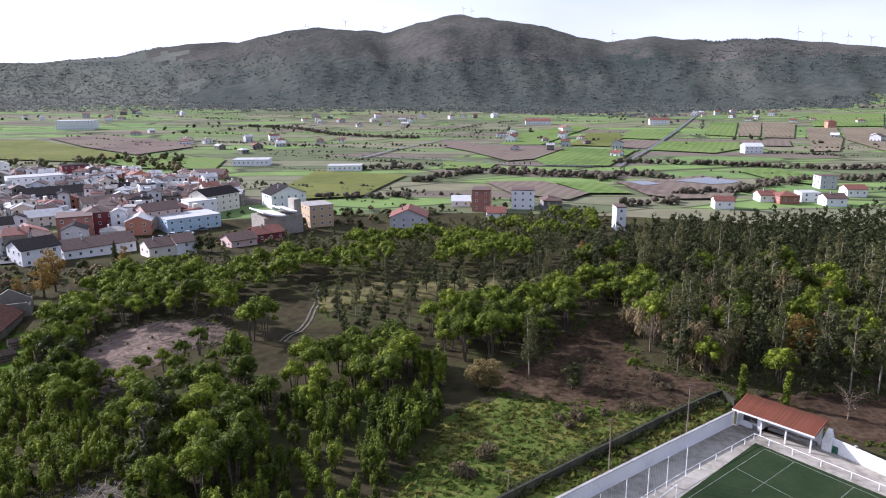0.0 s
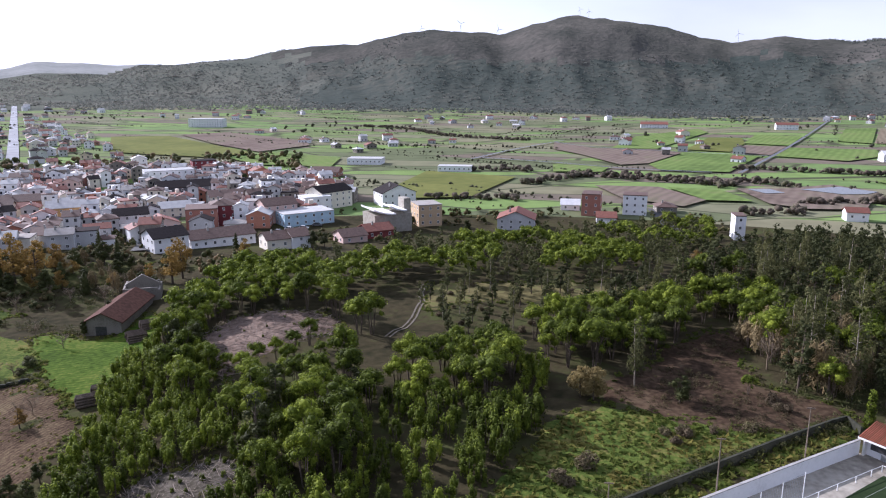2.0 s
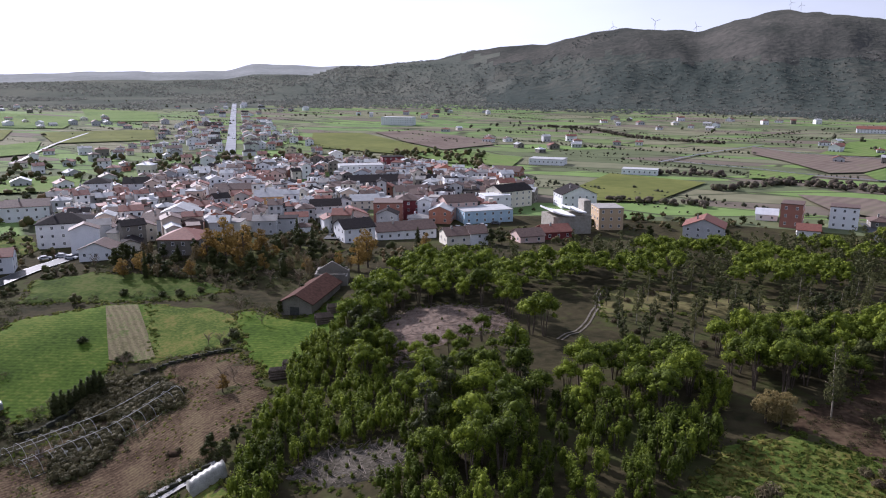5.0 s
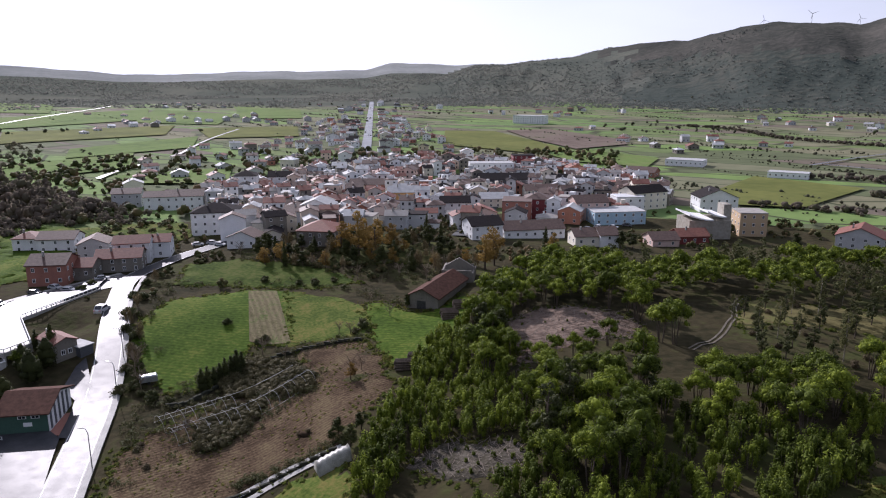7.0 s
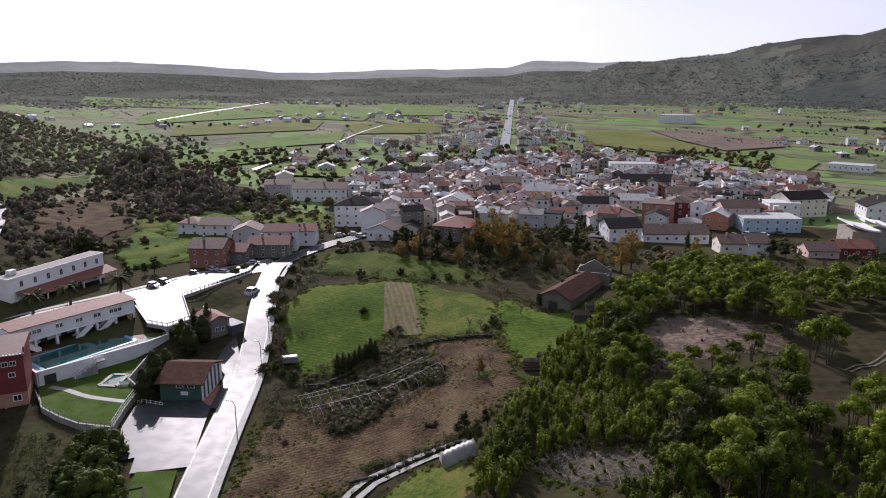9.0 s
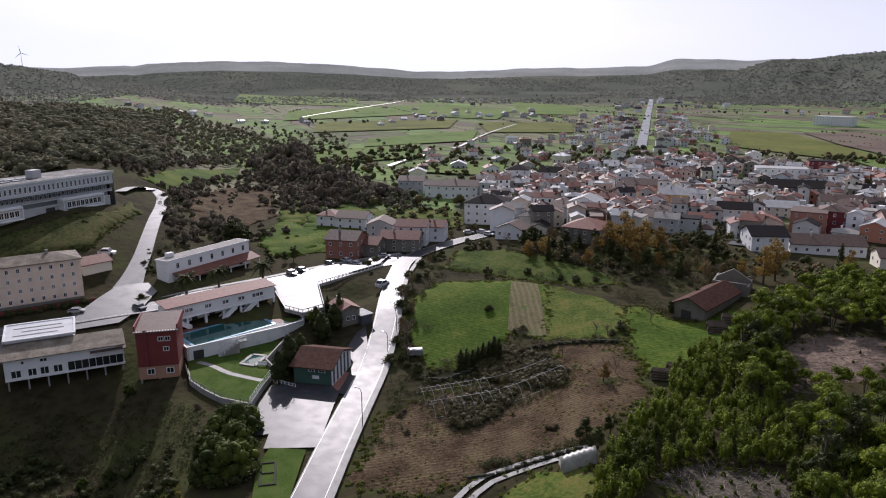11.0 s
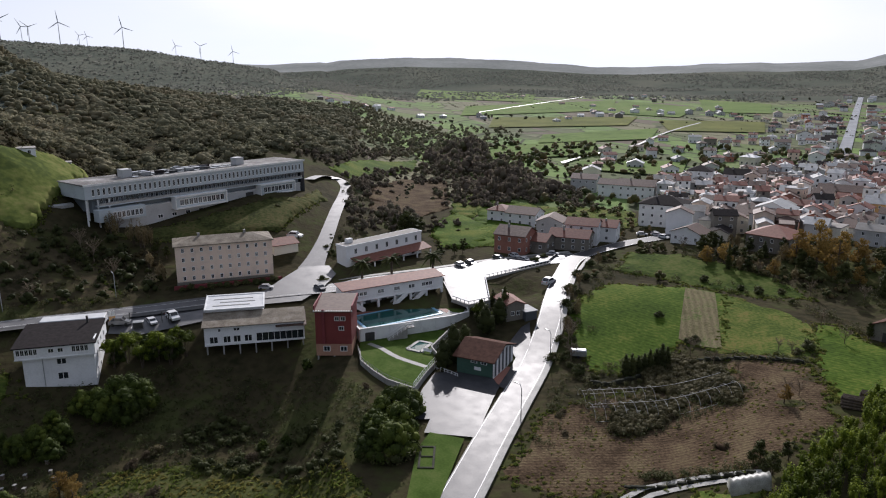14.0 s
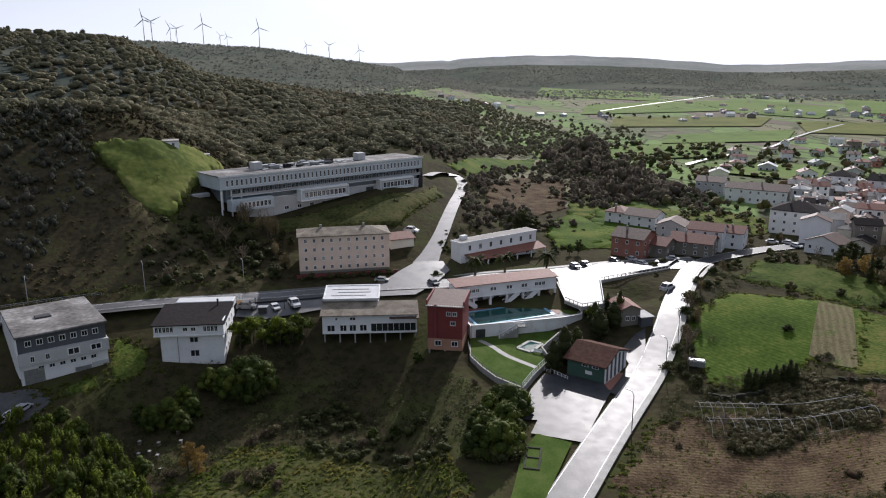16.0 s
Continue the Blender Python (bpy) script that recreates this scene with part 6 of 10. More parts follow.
# tall mimosas: along the clearing, the ridge in the middle, the rows by the pasture
W_TALL = [([(-86.4, 139.7), (-93.4, 160.1), (-91.7, 180.2), (-90.7, 193.5), (-66.4, 208.8), (-48.3, 210.0), (-43.2, 188.3), (-53.8, 169.4), (-49.3, 155.1), (-61.2, 148.8), (-74.6, 145.9), (-68.8, 131.5), (-61.2, 114.2), (-66.3, 112.3), (-76.6, 123.4)], 3.6),
          ([(-50.8, 100.3), (-55.7, 107.9), (-54.5, 115.0), (-46.2, 123.5), (-36.9, 127.3), (-31.0, 118.5), (-28.5, 105.2), (-37.2, 104.7), (-42.7, 100.6)], 3.5),
          ([(-40.4, 84.6), (-44.1, 92.7), (-40.9, 98.8), (-34.7, 103.1), (-28.5, 98.6), (-26.2, 88.1), (-33.3, 84.1)], 3.7),
          ([(-27.6, 115.5), (-27.7, 127.1), (-19.3, 136.5), (-9.6, 139.8), (-5.5, 128.4), (-8.5, 116.7), (-17.7, 113.6), (-24.5, 108.9)], 3.6),
          ([(-3.2, 148.5), (2.0, 163.2), (11.8, 167.9), (15.8, 165.4), (21.0, 175.4), (33.5, 180.7), (57.5, 186.1), (52.1, 172.4), (33.1, 162.9), (26.6, 148.2), (17.9, 137.4), (9.6, 134.2), (1.6, 131.1)], 3.5),
          ([(-53.5, 231.9), (-35.3, 239.4), (25.7, 283.9), (45.9, 304.8), (64.0, 306.2), (58.3, 267.3), (35.9, 221.2), (23.5, 209.3), (1.9, 197.0), (-28.2, 193.4), (-42.5, 185.3)], 4.1)]
# thickets of young mimosa
W_YOUNG = [([(-63.2, 69.4), (-67.8, 77.5), (-73.6, 89.8), (-80.7, 106.1), (-87.8, 127.3), (-91.3, 147.6), (-85.7, 155.0), (-71.1, 135.7), (-64.1, 118.2), (-56.0, 108.4), (-51.0, 98.3), (-54.8, 93.5), (-59.3, 90.5), (-63.6, 82.8), (-58.2, 70.2)], 2.0),
           ([(-52.9, 102.1), (-51.4, 108.3), (-27.9, 114.8), (-20.3, 117.3), (-13.9, 122.0), (-10.7, 120.5), (-11.5, 110.8), (-15.5, 101.2), (-16.2, 87.3), (-22.5, 83.8), (-30.0, 84.3), (-40.4, 84.4), (-46.7, 89.7)], 2.45),
           ([(-12.6, 84.2), (-12.5, 93.3), (-11.9, 100.5), (-8.1, 114.2), (-3.0, 123.1), (-0.4, 116.7), (-1.3, 105.9), (-6.3, 95.4), (-8.5, 87.0), (-9.8, 76.2)], 2.0),
           ([(-47.3, 67.0), (-44.8, 78.8), (-40.1, 83.7), (-30.0, 84.3), (-22.3, 83.1), (-16.1, 86.6), (-12.8, 85.5), (-11.8, 72.2)], 2.4),
           ([(-8.0, 135.4), (-0.4, 132.0), (0.9, 121.9), (-4.0, 122.8)], 2.2)]
tall = [p for zone, gap in W_TALL for p in spread(zone, gap, 3, CLEAR)]
tall.sort(key=lambda p: math.hypot(*p))
for x, y in tall[:150]:
    k = tree_rng.random()
    tree("mimosa" if k < 0.92 else "dark" if k < 0.95 else "pine", x, y, tree_rng.uniform(0.68, 1.2))
for x, y in [(-42.0, 147.1), (-39.0, 147.3)]:
    tree("mimosa", x, y, 1.25)
young = [p for zone, gap in W_YOUNG for p in spread(zone, gap, 4, CLEAR)]
young.sort(key=lambda p: math.hypot(*p))


def shoot_size(x, y):
    return 0.95 + 0.5 * noise.noise((x * 0.09, y * 0.09, 2.0)) + tree_rng.uniform(-0.25, 0.25)


for x, y in young[:225]:
    tree("young", x, y, shoot_size(x, y))
stuff("mimosa_wood", "dense yellow-green mimosa wood", [(*tree_rng.choice(FAR_CROWN), x, y, land(x, y), tree_rng.uniform(0.72, 1.15), tree_rng.uniform(0, 6), 1.0) for x, y in tall[150:] if y < 196 or noise.noise((x * 0.035, y * 0.035, 3.0)) > -0.05], M["mimosa"])
stuff("pine_wood", "grey-green pines among the mimosa at the back of the wood", [(*tree_rng.choice(PINE_FAR), x, y, land(x, y), tree_rng.uniform(0.6, 1.0), tree_rng.uniform(0, 6), 1.0) for x, y in tall[150:] if y >= 196 and noise.noise((x * 0.035, y * 0.035, 3.0)) <= -0.05], M["pine"])
stuff("mimosa_thicket", "thicket of young yellow-green mimosa", [(*tree_rng.choice(YOUNG_CROWN), x, y, land(x, y), shoot_size(x, y), tree_rng.uniform(0, 6), 1.0) for x, y in young[225:]], M["mimosa"])
right = sorted(spread(W_RIGHT, 4.1, 5), key=lambda p: math.hypot(*p))
for i, (x, y) in enumerate(right[:215]):
    k = tree_rng.random()
    clump = noise.noise((x * 0.04, y * 0.04, 7.0))
    if k > 0.94:
        tree("thicket", x, y, tree_rng.uniform(0.9, 1.5))
    else:
        tree("mimosa" if clump > -0.1 and k < 0.52 else "gum" if k < 0.4 else "pine" if k < 0.84 else "autumn" if k > 0.9 else "gum", x, y, tree_rng.uniform(0.85, 1.3))
stuff("pine_wood", "tall mixed wood of pine and eucalyptus", [(*tree_rng.choice(PINE_FAR), x, y, land(x, y), tree_rng.uniform(0.8, 1.35), tree_rng.uniform(0, 6), 1.0) for x, y in right[215:]], M["pine"])
# undergrowth at the wood's edge
under = [p for p in spread(W_RIGHT, 2.7, 9) if math.hypot(*p) < 215]
stuff("undergrowth", "dark bramble and bracken under the trees", [(*tree_rng.choice(LOW), x, y, land(x, y), tree_rng.uniform(0.7, 1.7), tree_rng.uniform(0, 6), 1.2) for x, y in under[:700]], M["hedge"], "scrub")
for p, s in zip([(42.5, 151.0), (44.0, 147.3), (46.1, 143.9), (48.1, 140.5), (48.4, 134.3), (49.8, 130.0), (51.3, 128.0), (53.4, 126.4), (47.9, 156.7), (50.1, 150.9), (51.2, 137.3), (54.7, 134.3), (41.5, 154.8)], (1.2, 1.3, 1.2, 1.3, 1.4, 1.5, 1.5, 1.2, 1.2, 1.3, 1.4, 1.3, 1.0)):
    tree("thicket", *p, s)
for x, y in spread(W_HEATH, 5.4, 6):
    k = tree_rng.random()
    tree("pine" if k < 0.6 else "gum", x, y, tree_rng.uniform(0.45, 0.8))
for x, y in spread(W_HEATH, 5.5, 8):
    if tree_rng.random() < 0.5:
        shrub(tree_rng.choice(("brush", "brush", "bush")), x, y, tree_rng.uniform(0.6, 1.3))

# dark hedge and bare trees on the road bank
for p, s in zip([(-161.4, 96.1), (-169.7, 102.5), (-181.6, 111.9), (-191.3, 122.8), (-195.2, 130.1), (-153.0, 92.0), (-144.7, 85.6), (-137.2, 82.3), (-137.2, 79.2), (-200.0, 136.6)], (1.5, 1.6, 1.5, 1.4, 1.2, 1.3, 1.4, 1.3, 1.5, 1.2)):
    shrub("bush", *p, s)
for p in [(-148.2, 89.3), (-156.2, 96.6), (-165.0, 99.4), (-173.5, 107.9), (-192.2, 126.0)]:
    tree("thicket", *p, 0.7)
# the dark hollow between the town and the wood
hollow = [(-201.1, 144.0), (-195.4, 160.9), (-169.1, 173.2), (-148.4, 178.6), (-136.4, 194.4), (-121.1, 195.7), (-116.6, 178.3), (-118.4, 168.6), (-129.5, 166.3), (-138.8, 161.3), (-168.1, 161.4), (-189.6, 156.0)]
items = [(*tree_rng.choice(LOW), x, y, land(x, y), tree_rng.uniform(0.5, 1.3), tree_rng.uniform(0, 6), 1.0) for x, y in spread(hollow, 3.2, 61)[:260]]
stuff("undergrowth", "dark brambles in the hollow below the town", items, M["hedge"], "scrub")
for x, y in spread(hollow, 9.0, 62)[:26]:
    shrub("bare", x, y, tree_rng.uniform(0.5, 1.0))
# bushes and trees along the edge of the town, above the hollow
EDGE = [(-198.0, 173.4), (-194.3, 183.4), (-170.1, 181.9), (-152.7, 198.5), (-133.4, 202.1), (-114.3, 194.5), (-113.5, 182.9), (-136.6, 176.3), (-156.3, 163.8), (-178.2, 155.0)]
for i, (x, y) in enumerate(spread(EDGE, 4.6, 63)[:60]):
    k = tree_rng.random()
    if k < 0.5:
        tree("dark", x, y, tree_rng.uniform(0.6, 1.05))
    elif k < 0.62:
        tree("autumn", x, y, tree_rng.uniform(0.6, 0.95))
    elif k < 0.72:
        tree("conifer", x, y, tree_rng.uniform(0.8, 1.2))
    else:
        tree("thicket", x, y, tree_rng.uniform(0.6, 1.0))
# trees standing before the felled clearing
for p, s in zip([(-57.4, 126.1), (-54.3, 128.9), (-52.2, 132.9), (-50.7, 138.5), (-45.2, 130.3), (-50.4, 125.0), (-58.4, 121.6), (-62.6, 124.2)], (1.0, 0.9, 1.0, 1.1, 0.85, 1.0, 0.9, 0.8)):
    tree("mimosa", *p, s)
# bushes between the white house and the restaurant
for p, s in zip([(-171.7, -17.7), (-172.7, -14.8), (-170.6, -11.6), (-172.2, -8.2), (-170.9, -5.4), (-172.9, -1.9), (-175.0, -13.1), (-175.1, -4.0)], (0.85, 0.9, 0.8, 0.95, 0.8, 0.9, 0.7, 0.75)):
    tree("mimosa", *p, s)
# single trees round the sports ground
for x, y in [(6.2, 121.1), (8.5, 120.6)]:
    tree("willow", x, y, 1.15)
for x, y in [(6.7, 96.5), (2.6, 91.4)]:
    shrub("brush", x, y, 1.6)
tree("ivy", *[(52.7, 116.5)][0], 0.95)
tree("ivy", *[(59.0, 113.3)][0], 0.8)
tree("autumn", *[(70.3, 134.1)][0], 1.05)
for p, s in (((71.4, 134.1), 1.3), ((71.4, 131.2), 1.0)):
    tree("autumn", *p, s)
tree("gum", *[(16.3, 126.7)][0], 0.9)
tree("dark", *[(23.5, 121.0)][0], 0.75)
tree("mimosa", *[(36.2, 126.5)][0], 0.5)
for p, s in zip([(43.2, 139.9), (53.7, 128.5), (67.1, 108.4)], (1.2, 1.3, 1.0)):
    shrub("bare", *p, s)
for p in [(27.2, 110.7), (33.4, 112.1), (39.8, 120.8), (39.5, 123.4), (41.2, 120.3), (56.4, 117.1), (63.9, 117.1), (20.6, 105.7), (19.2, 108.7), (22.1, 108.7)]:
    shrub("brush", *p, tree_rng.uniform(0.8, 1.4))

# shoots and brush coming up on the clearings
sprouts = [(*tree_rng.choice(YOUNG_CROWN), x, y, land(x, y) - 0.2, tree_rng.uniform(0.18, 0.42), tree_rng.uniform(0, 6), 0.9) for x, y in spread(CLEAR[1], 1.9, 64)]
sprouts += [(*tree_rng.choice(YOUNG_CROWN), x, y, land(x, y) - 0.2, tree_rng.uniform(0.12, 0.3), tree_rng.uniform(0, 6), 0.9) for x, y in spread(CLEAR[0], 5.0, 65)]
stuff("mimosa_shoots", "low green mimosa shoots on the felled ground", sprouts, M["mimosa"])
heaps = [(*tree_rng.choice(LOW), x, y, land(x, y) - 0.25, tree_rng.uniform(0.25, 0.6), tree_rng.uniform(0, 6), 0.7) for poly, gap in ((CLEAR[0], 3.0), (CLEAR[1], 1.7)) for x, y in spread(poly, gap, 66) if noise.noise((x * 0.14, y * 0.14, 19.0)) > -0.05]
stuff("brush_heaps", "low heaps of grey-brown cut brushwood", heaps, M["stick"], "brushwood")

# -- fields, road and slope to the west
for p, s in zip([(-126.3, 109.5), (-119.0, 109.9), (-111.5, 109.9), (-95.1, 106.3), (-94.2, 108.6), (-114.7, 124.2), (-111.3, 124.5), (-111.2, 140.2), (-143.4, 86.7), (-147.2, 90.1), (-136.0, 83.2), (-111.0, 76.1), (-121.9, 144.9)], (0.8, 0.6, 0.55, 0.7, 0.6, 0.6, 0.6, 0.7, 1.0, 0.9, 0.9, 0.7, 0.8)):
    shrub("bare", *p, s)
for p, s in zip([(-125.4, 91.0), (-125.3, 92.5), (-124.9, 94.0), (-124.8, 95.5), (-124.6, 96.9), (-124.8, 98.7), (-124.5, 100.1), (-124.8, 101.7)], (0.8, 0.75, 0.7, 0.75, 0.75, 0.85, 0.95, 0.8)):
    tree("conifer", *p, s * 1.05)
for p in [(-110.5, 125.6), (-111.8, 129.4), (-133.8, 81.7), (-129.7, 80.9), (-129.7, 81.6), (-125.6, 82.8), (-131.4, 112.4), (-130.5, 114.3), (-146.0, 115.3), (-157.0, 95.9), (-167.8, 104.0), (-179.3, 113.4), (-144.6, 89.0), (-139.8, 86.5), (-147.7, 150.7), (-145.4, 155.6), (-137.9, 152.4), (-152.1, 147.9), (-163.0, 144.3)]:
    shrub("bush", *p, tree_rng.uniform(0.8, 1.5))
for p in [(-108.2, 78.0), (-105.1, 78.7), (-104.6, 83.1), (-104.0, 86.9), (-108.8, 95.9), (-107.8, 98.3), (-105.7, 99.6), (-101.6, 98.8), (-113.8, 97.3), (-115.6, 94.0), (-114.5, 88.5), (-103.7, 73.2), (-114.9, 79.1), (-109.7, 81.1), (-107.1, 88.2), (-104.8, 95.4), (-113.1, 99.9), (-113.3, 66.9), (-106.3, 64.4), (-114.3, 68.7), (-88.7, 84.3), (-87.3, 85.1)]:
    shrub("brush", *p, tree_rng.uniform(0.5, 1.0))
for p, s in zip([(-161.3, 177.5), (-154.7, 178.6), (-151.6, 184.0), (-151.1, 191.2), (-110.2, 187.6), (-110.0, 193.3), (-99.4, 215.1)], (1.5, 1.8, 1.6, 1.1, 1.5, 1.4, 0.9)):
    tree("autumn", *p, s)
for p, s in zip([(-143.1, 202.3), (-168.5, 157.9), (-34.1, 283.4), (-85.2, 240.4), (-81.7, 243.4), (-104.3, 218.7), (-139.3, 205.7), (-165.6, 162.8), (-146.6, 195.1)], (1.2, 0.9, 0.8, 0.8, 0.7, 1.0, 0.9, 0.7, 0.8)):
    tree("cypress" if s > 0.85 else "dark", *p, s)
for p, s in zip([(-74.9, 82.8), (-79.9, 85.4), (-76.8, 88.0), (-79.7, 83.7), (-113.4, 161.6), (-111.2, 179.6), (-111.7, 148.3)], (0.5, 0.45, 0.5, 0.4, 0.6, 0.7, 0.5)):
    tree("dark", *p, s)

for p in [(-110.8, 28.0), (-109.3, 29.3), (-108.6, 31.0), (-109.7, 33.3), (-111.3, 35.4), (-154.5, -15.0), (-155.5, -17.8), (-156.1, -12.3)]:
    shrub("bush", *p, tree_rng.uniform(1.6, 2.2))
# clumps below the houses
for p, s in zip([(-158.6, -16.2), (-156.6, -18.6), (-158.5, -20.9), (-159.3, -13.7), (-157.8, -11.3), (-155.2, -15.0), (-173.2, -10.3), (-173.1, -4.7), (-174.2, -7.5), (-151.3, -26.9), (-149.8, -31.4), (-147.3, -34.4), (-146.4, -28.6), (-150.1, -37.2), (-111.5, 28.6), (-110.1, 31.2), (-111.3, 34.3), (-113.5, 30.7)], (1.15, 1.1, 1.0, 1.2, 1.0, 1.1, 0.85, 0.85, 0.7, 0.75, 0.8, 0.8, 0.75, 0.6, 1.0, 1.15, 0.95, 1.1)):
    tree("clump", *p, s * 1.1)
# below the pool building and the white house
for p, s in zip([(-158.5, -15.2), (-157.0, -18.9), (-159.0, -23.4), (-160.0, -11.4), (-174.8, -10.3), (-174.3, -4.7), (-173.2, -17.1), (-154.0, -28.4), (-151.6, -31.6), (-113.4, 31.2), (-116.8, 35.4), (-120.0, 30.7), (-111.0, 32.7), (-135.2, 16.2), (-137.2, 11.6), (-140.7, -42.0), (-146.3, -48.7), (-136.6, -54.3), (-130.8, -49.6), (-138.5, -57.9), (-126.2, -45.3), (-131.4, -42.8), (-124.4, -36.2), (-130.0, -56.0), (-131.6, -33.7), (-143.2, -56.3), (-150.3, -52.9), (-158.4, 71.2), (-163.0, 70.8), (-147.0, 59.3), (-148.8, 57.9), (-159.6, 25.0)], (1.4, 1.3, 1.1, 1.1, 0.9, 0.9, 0.8, 1.0, 0.9, 1.3, 1.4, 1.1, 1.2, 0.5, 0.5, 0.8, 0.8, 1.0, 0.9, 0.9, 1.0, 0.9, 1.0, 1.0, 0.8, 0.8, 0.7, 0.9, 0.9, 0.6, 0.6, 0.6)):
    tree(tree_rng.choice(("clump", "clump", "young")) if p[1] < 40 else tree_rng.choice(("mimosa", "mimosa", "dark")), *p, s * (0.9 if p[1] < -10 else 0.82 if s > 1.05 else 0.8))
for x, y in spread([(-147.7, -69.7), (-149.4, -57.8), (-145.4, -49.3), (-137.2, -37.8), (-125.7, -30.3), (-111.7, -29.5), (-116.7, -57.9)], 2.6, 14):
    tree("young", x, y, tree_rng.uniform(0.7, 1.3))
for p in [(-129.5, -28.2), (-123.3, -11.5), (-124.9, -10.0), (-134.1, 9.0), (-140.0, 34.4)]:
    shrub(tree_rng.choice(("brush", "bush")), *p, tree_rng.uniform(0.8, 1.4))
for p, s in zip([(-253.9, -15.2), (-210.1, -9.6), (-216.4, -19.7), (-224.5, -25.2), (-228.9, -28.9), (-237.2, -11.9), (-244.1, -19.4), (-202.0, -38.6)], (1.6, 0.9, 1.2, 1.3, 1.2, 1.1, 1.3, 0.9)):
    shrub("bare", *p, s)
for p in [(-222.1, -29.9), (-220.2, -27.4), (-212.7, -30.7), (-233.5, -8.2), (-228.6, -23.8), (-229.4, -5.5)]:
    tree("dark", *p, 0.6)

MAIN_LINE = smooth_line(MAIN, 3)
# scrub along field edges, walls and road banks
items = []
for line, n, w in (([(-129.0, 85.2), (-127.1, 105.7), (-114.8, 116.1), (-106.6, 123.2)], 60, 1.2), ([(-131.3, 77.3), (-147.0, 87.0), (-159.5, 97.7), (-172.5, 111.5), (-186.9, 129.3)], 90, 3.0), ([(-179.8, 128.1), (-163.8, 138.3), (-146.5, 149.4), (-129.4, 152.7), (-113.2, 150.4)], 80, 1.8), ([(-107.0, 57.5), (-117.4, 66.6), (-124.7, 75.6), (-122.4, 83.3), (-119.0, 95.4)], 80, 3.0), ([(-111.8, 72.9), (-112.2, 83.8), (-111.3, 96.6), (-101.6, 98.8)], 110, 3.5), ([(-87.9, 70.1), (-82.9, 77.2), (-77.8, 83.1)], 60, 0.8), ([(-188.0, -76.8), (-193.2, -59.8), (-198.6, -38.1), (-203.5, -18.9)], 60, 2.0),  ([(-258.9, -77.0), (-239.2, -63.0), (-226.2, -49.6), (-219.2, -36.1), (-212.4, -21.1)], 220, 9.0), ([(9.2, 86.6), (25.8, 100.1), (49.3, 117.2)], 130, 0.8), ([(-320.5, 72.5), (-275.8, 64.7), (-238.6, 55.1), (-227.1, 50.5)], 60, 2.0)):
    pts = smooth_line(line, 2)
    for _ in range(n):
        p = tree_rng.choice(pts)
        x, y = p.x + tree_rng.gauss(0, w), p.y + tree_rng.gauss(0, w)
        if min((q.x - x) ** 2 + (q.y - y) ** 2 for q in MAIN_LINE) < 49:
            continue
        items.append((*tree_rng.choice(LOW), x, y, land(x, y), tree_rng.uniform(0.35, 0.95), tree_rng.uniform(0, 6), 1.0))
stuff("scrub", "olive and brown scrub along banks and walls", items, M["hedge"], "scrub")

MOUND_A = [(-127.3, 96.7), (-125.4, 105.4), (-115.9, 108.5), (-104.2, 103.9), (-98.9, 97.6), (-109.1, 95.4), (-117.3, 91.7)]
MOUND_B = [(-104.4, 72.5), (-109.8, 78.0), (-113.8, 89.1), (-107.4, 93.3), (-102.8, 84.9), (-101.2, 74.8)]
BRAMBLE = [leaves([(0, 0, 0.35, 1.0, 1.0, 0.5), (0.5, 0.3, 0.5, 0.6, 0.6, 0.5)], 36, 0.2, 256 + i, long=2.4, rise=0.3) for i in range(3)]
HEAP = [bushy(lumpy(245 + i, 2, 0.7, 0.5, 1.1, 0.9, 1.2, 0.8), 110, 0.13, 245 + i, core=0.7, long=3.6, rise=0.8) for i in range(3)]
# brambles over the slope below the houses and over the old tunnel frame
items = []
for poly, gap, lo, hi in (([(-154.3, -52.8), (-166.2, -36.1), (-167.6, -18.2), (-169.9, 0.8), (-155.2, 27.0), (-137.0, 35.0), (-116.0, 28.6), (-135.9, -0.3), (-136.8, -16.2), (-126.9, -29.8)], 1.6, 0.8, 2.2), ([(-174.7, -48.3), (-176.3, -42.8), (-166.2, -35.5), (-163.0, -43.6), (-158.4, -50.3), (-156.3, -60.0), (-164.4, -45.7)], 1.3, 0.5, 1.3)):
    for x, y in spread(poly, gap, 23)[:1500]:
        items.append((*tree_rng.choice(BRAMBLE), x, y, land(x, y), tree_rng.uniform(lo, hi) * 0.6, tree_rng.uniform(0, 6), 1.0))
for x, y in spread([(-105.9, 71.8), (-109.2, 77.4), (-111.3, 85.9), (-112.4, 97.6), (-109.5, 105.1), (-102.0, 101.0), (-100.0, 90.8), (-100.1, 79.3), (-101.2, 72.5)], 1.35, 24):
    items.append((*tree_rng.choice(LOW), x, y, land(x, y), tree_rng.uniform(0.4, 0.85), tree_rng.uniform(0, 6), 1.0))
for x, y in spread([(-154.3, -52.8), (-166.2, -36.1), (-167.6, -18.2), (-169.9, 0.8), (-155.2, 27.0), (-137.0, 35.0), (-116.0, 28.6), (-135.9, -0.3), (-136.8, -16.2), (-126.9, -29.8)], 3.6, 29):
    if noise.noise((x * 0.07, y * 0.07, 13.0)) > -0.1:
        items.append((*tree_rng.choice(LOW), x, y, land(x, y) - 0.15, tree_rng.uniform(0.6, 1.5), tree_rng.uniform(0, 6), tree_rng.uniform(0.7, 1.0)))
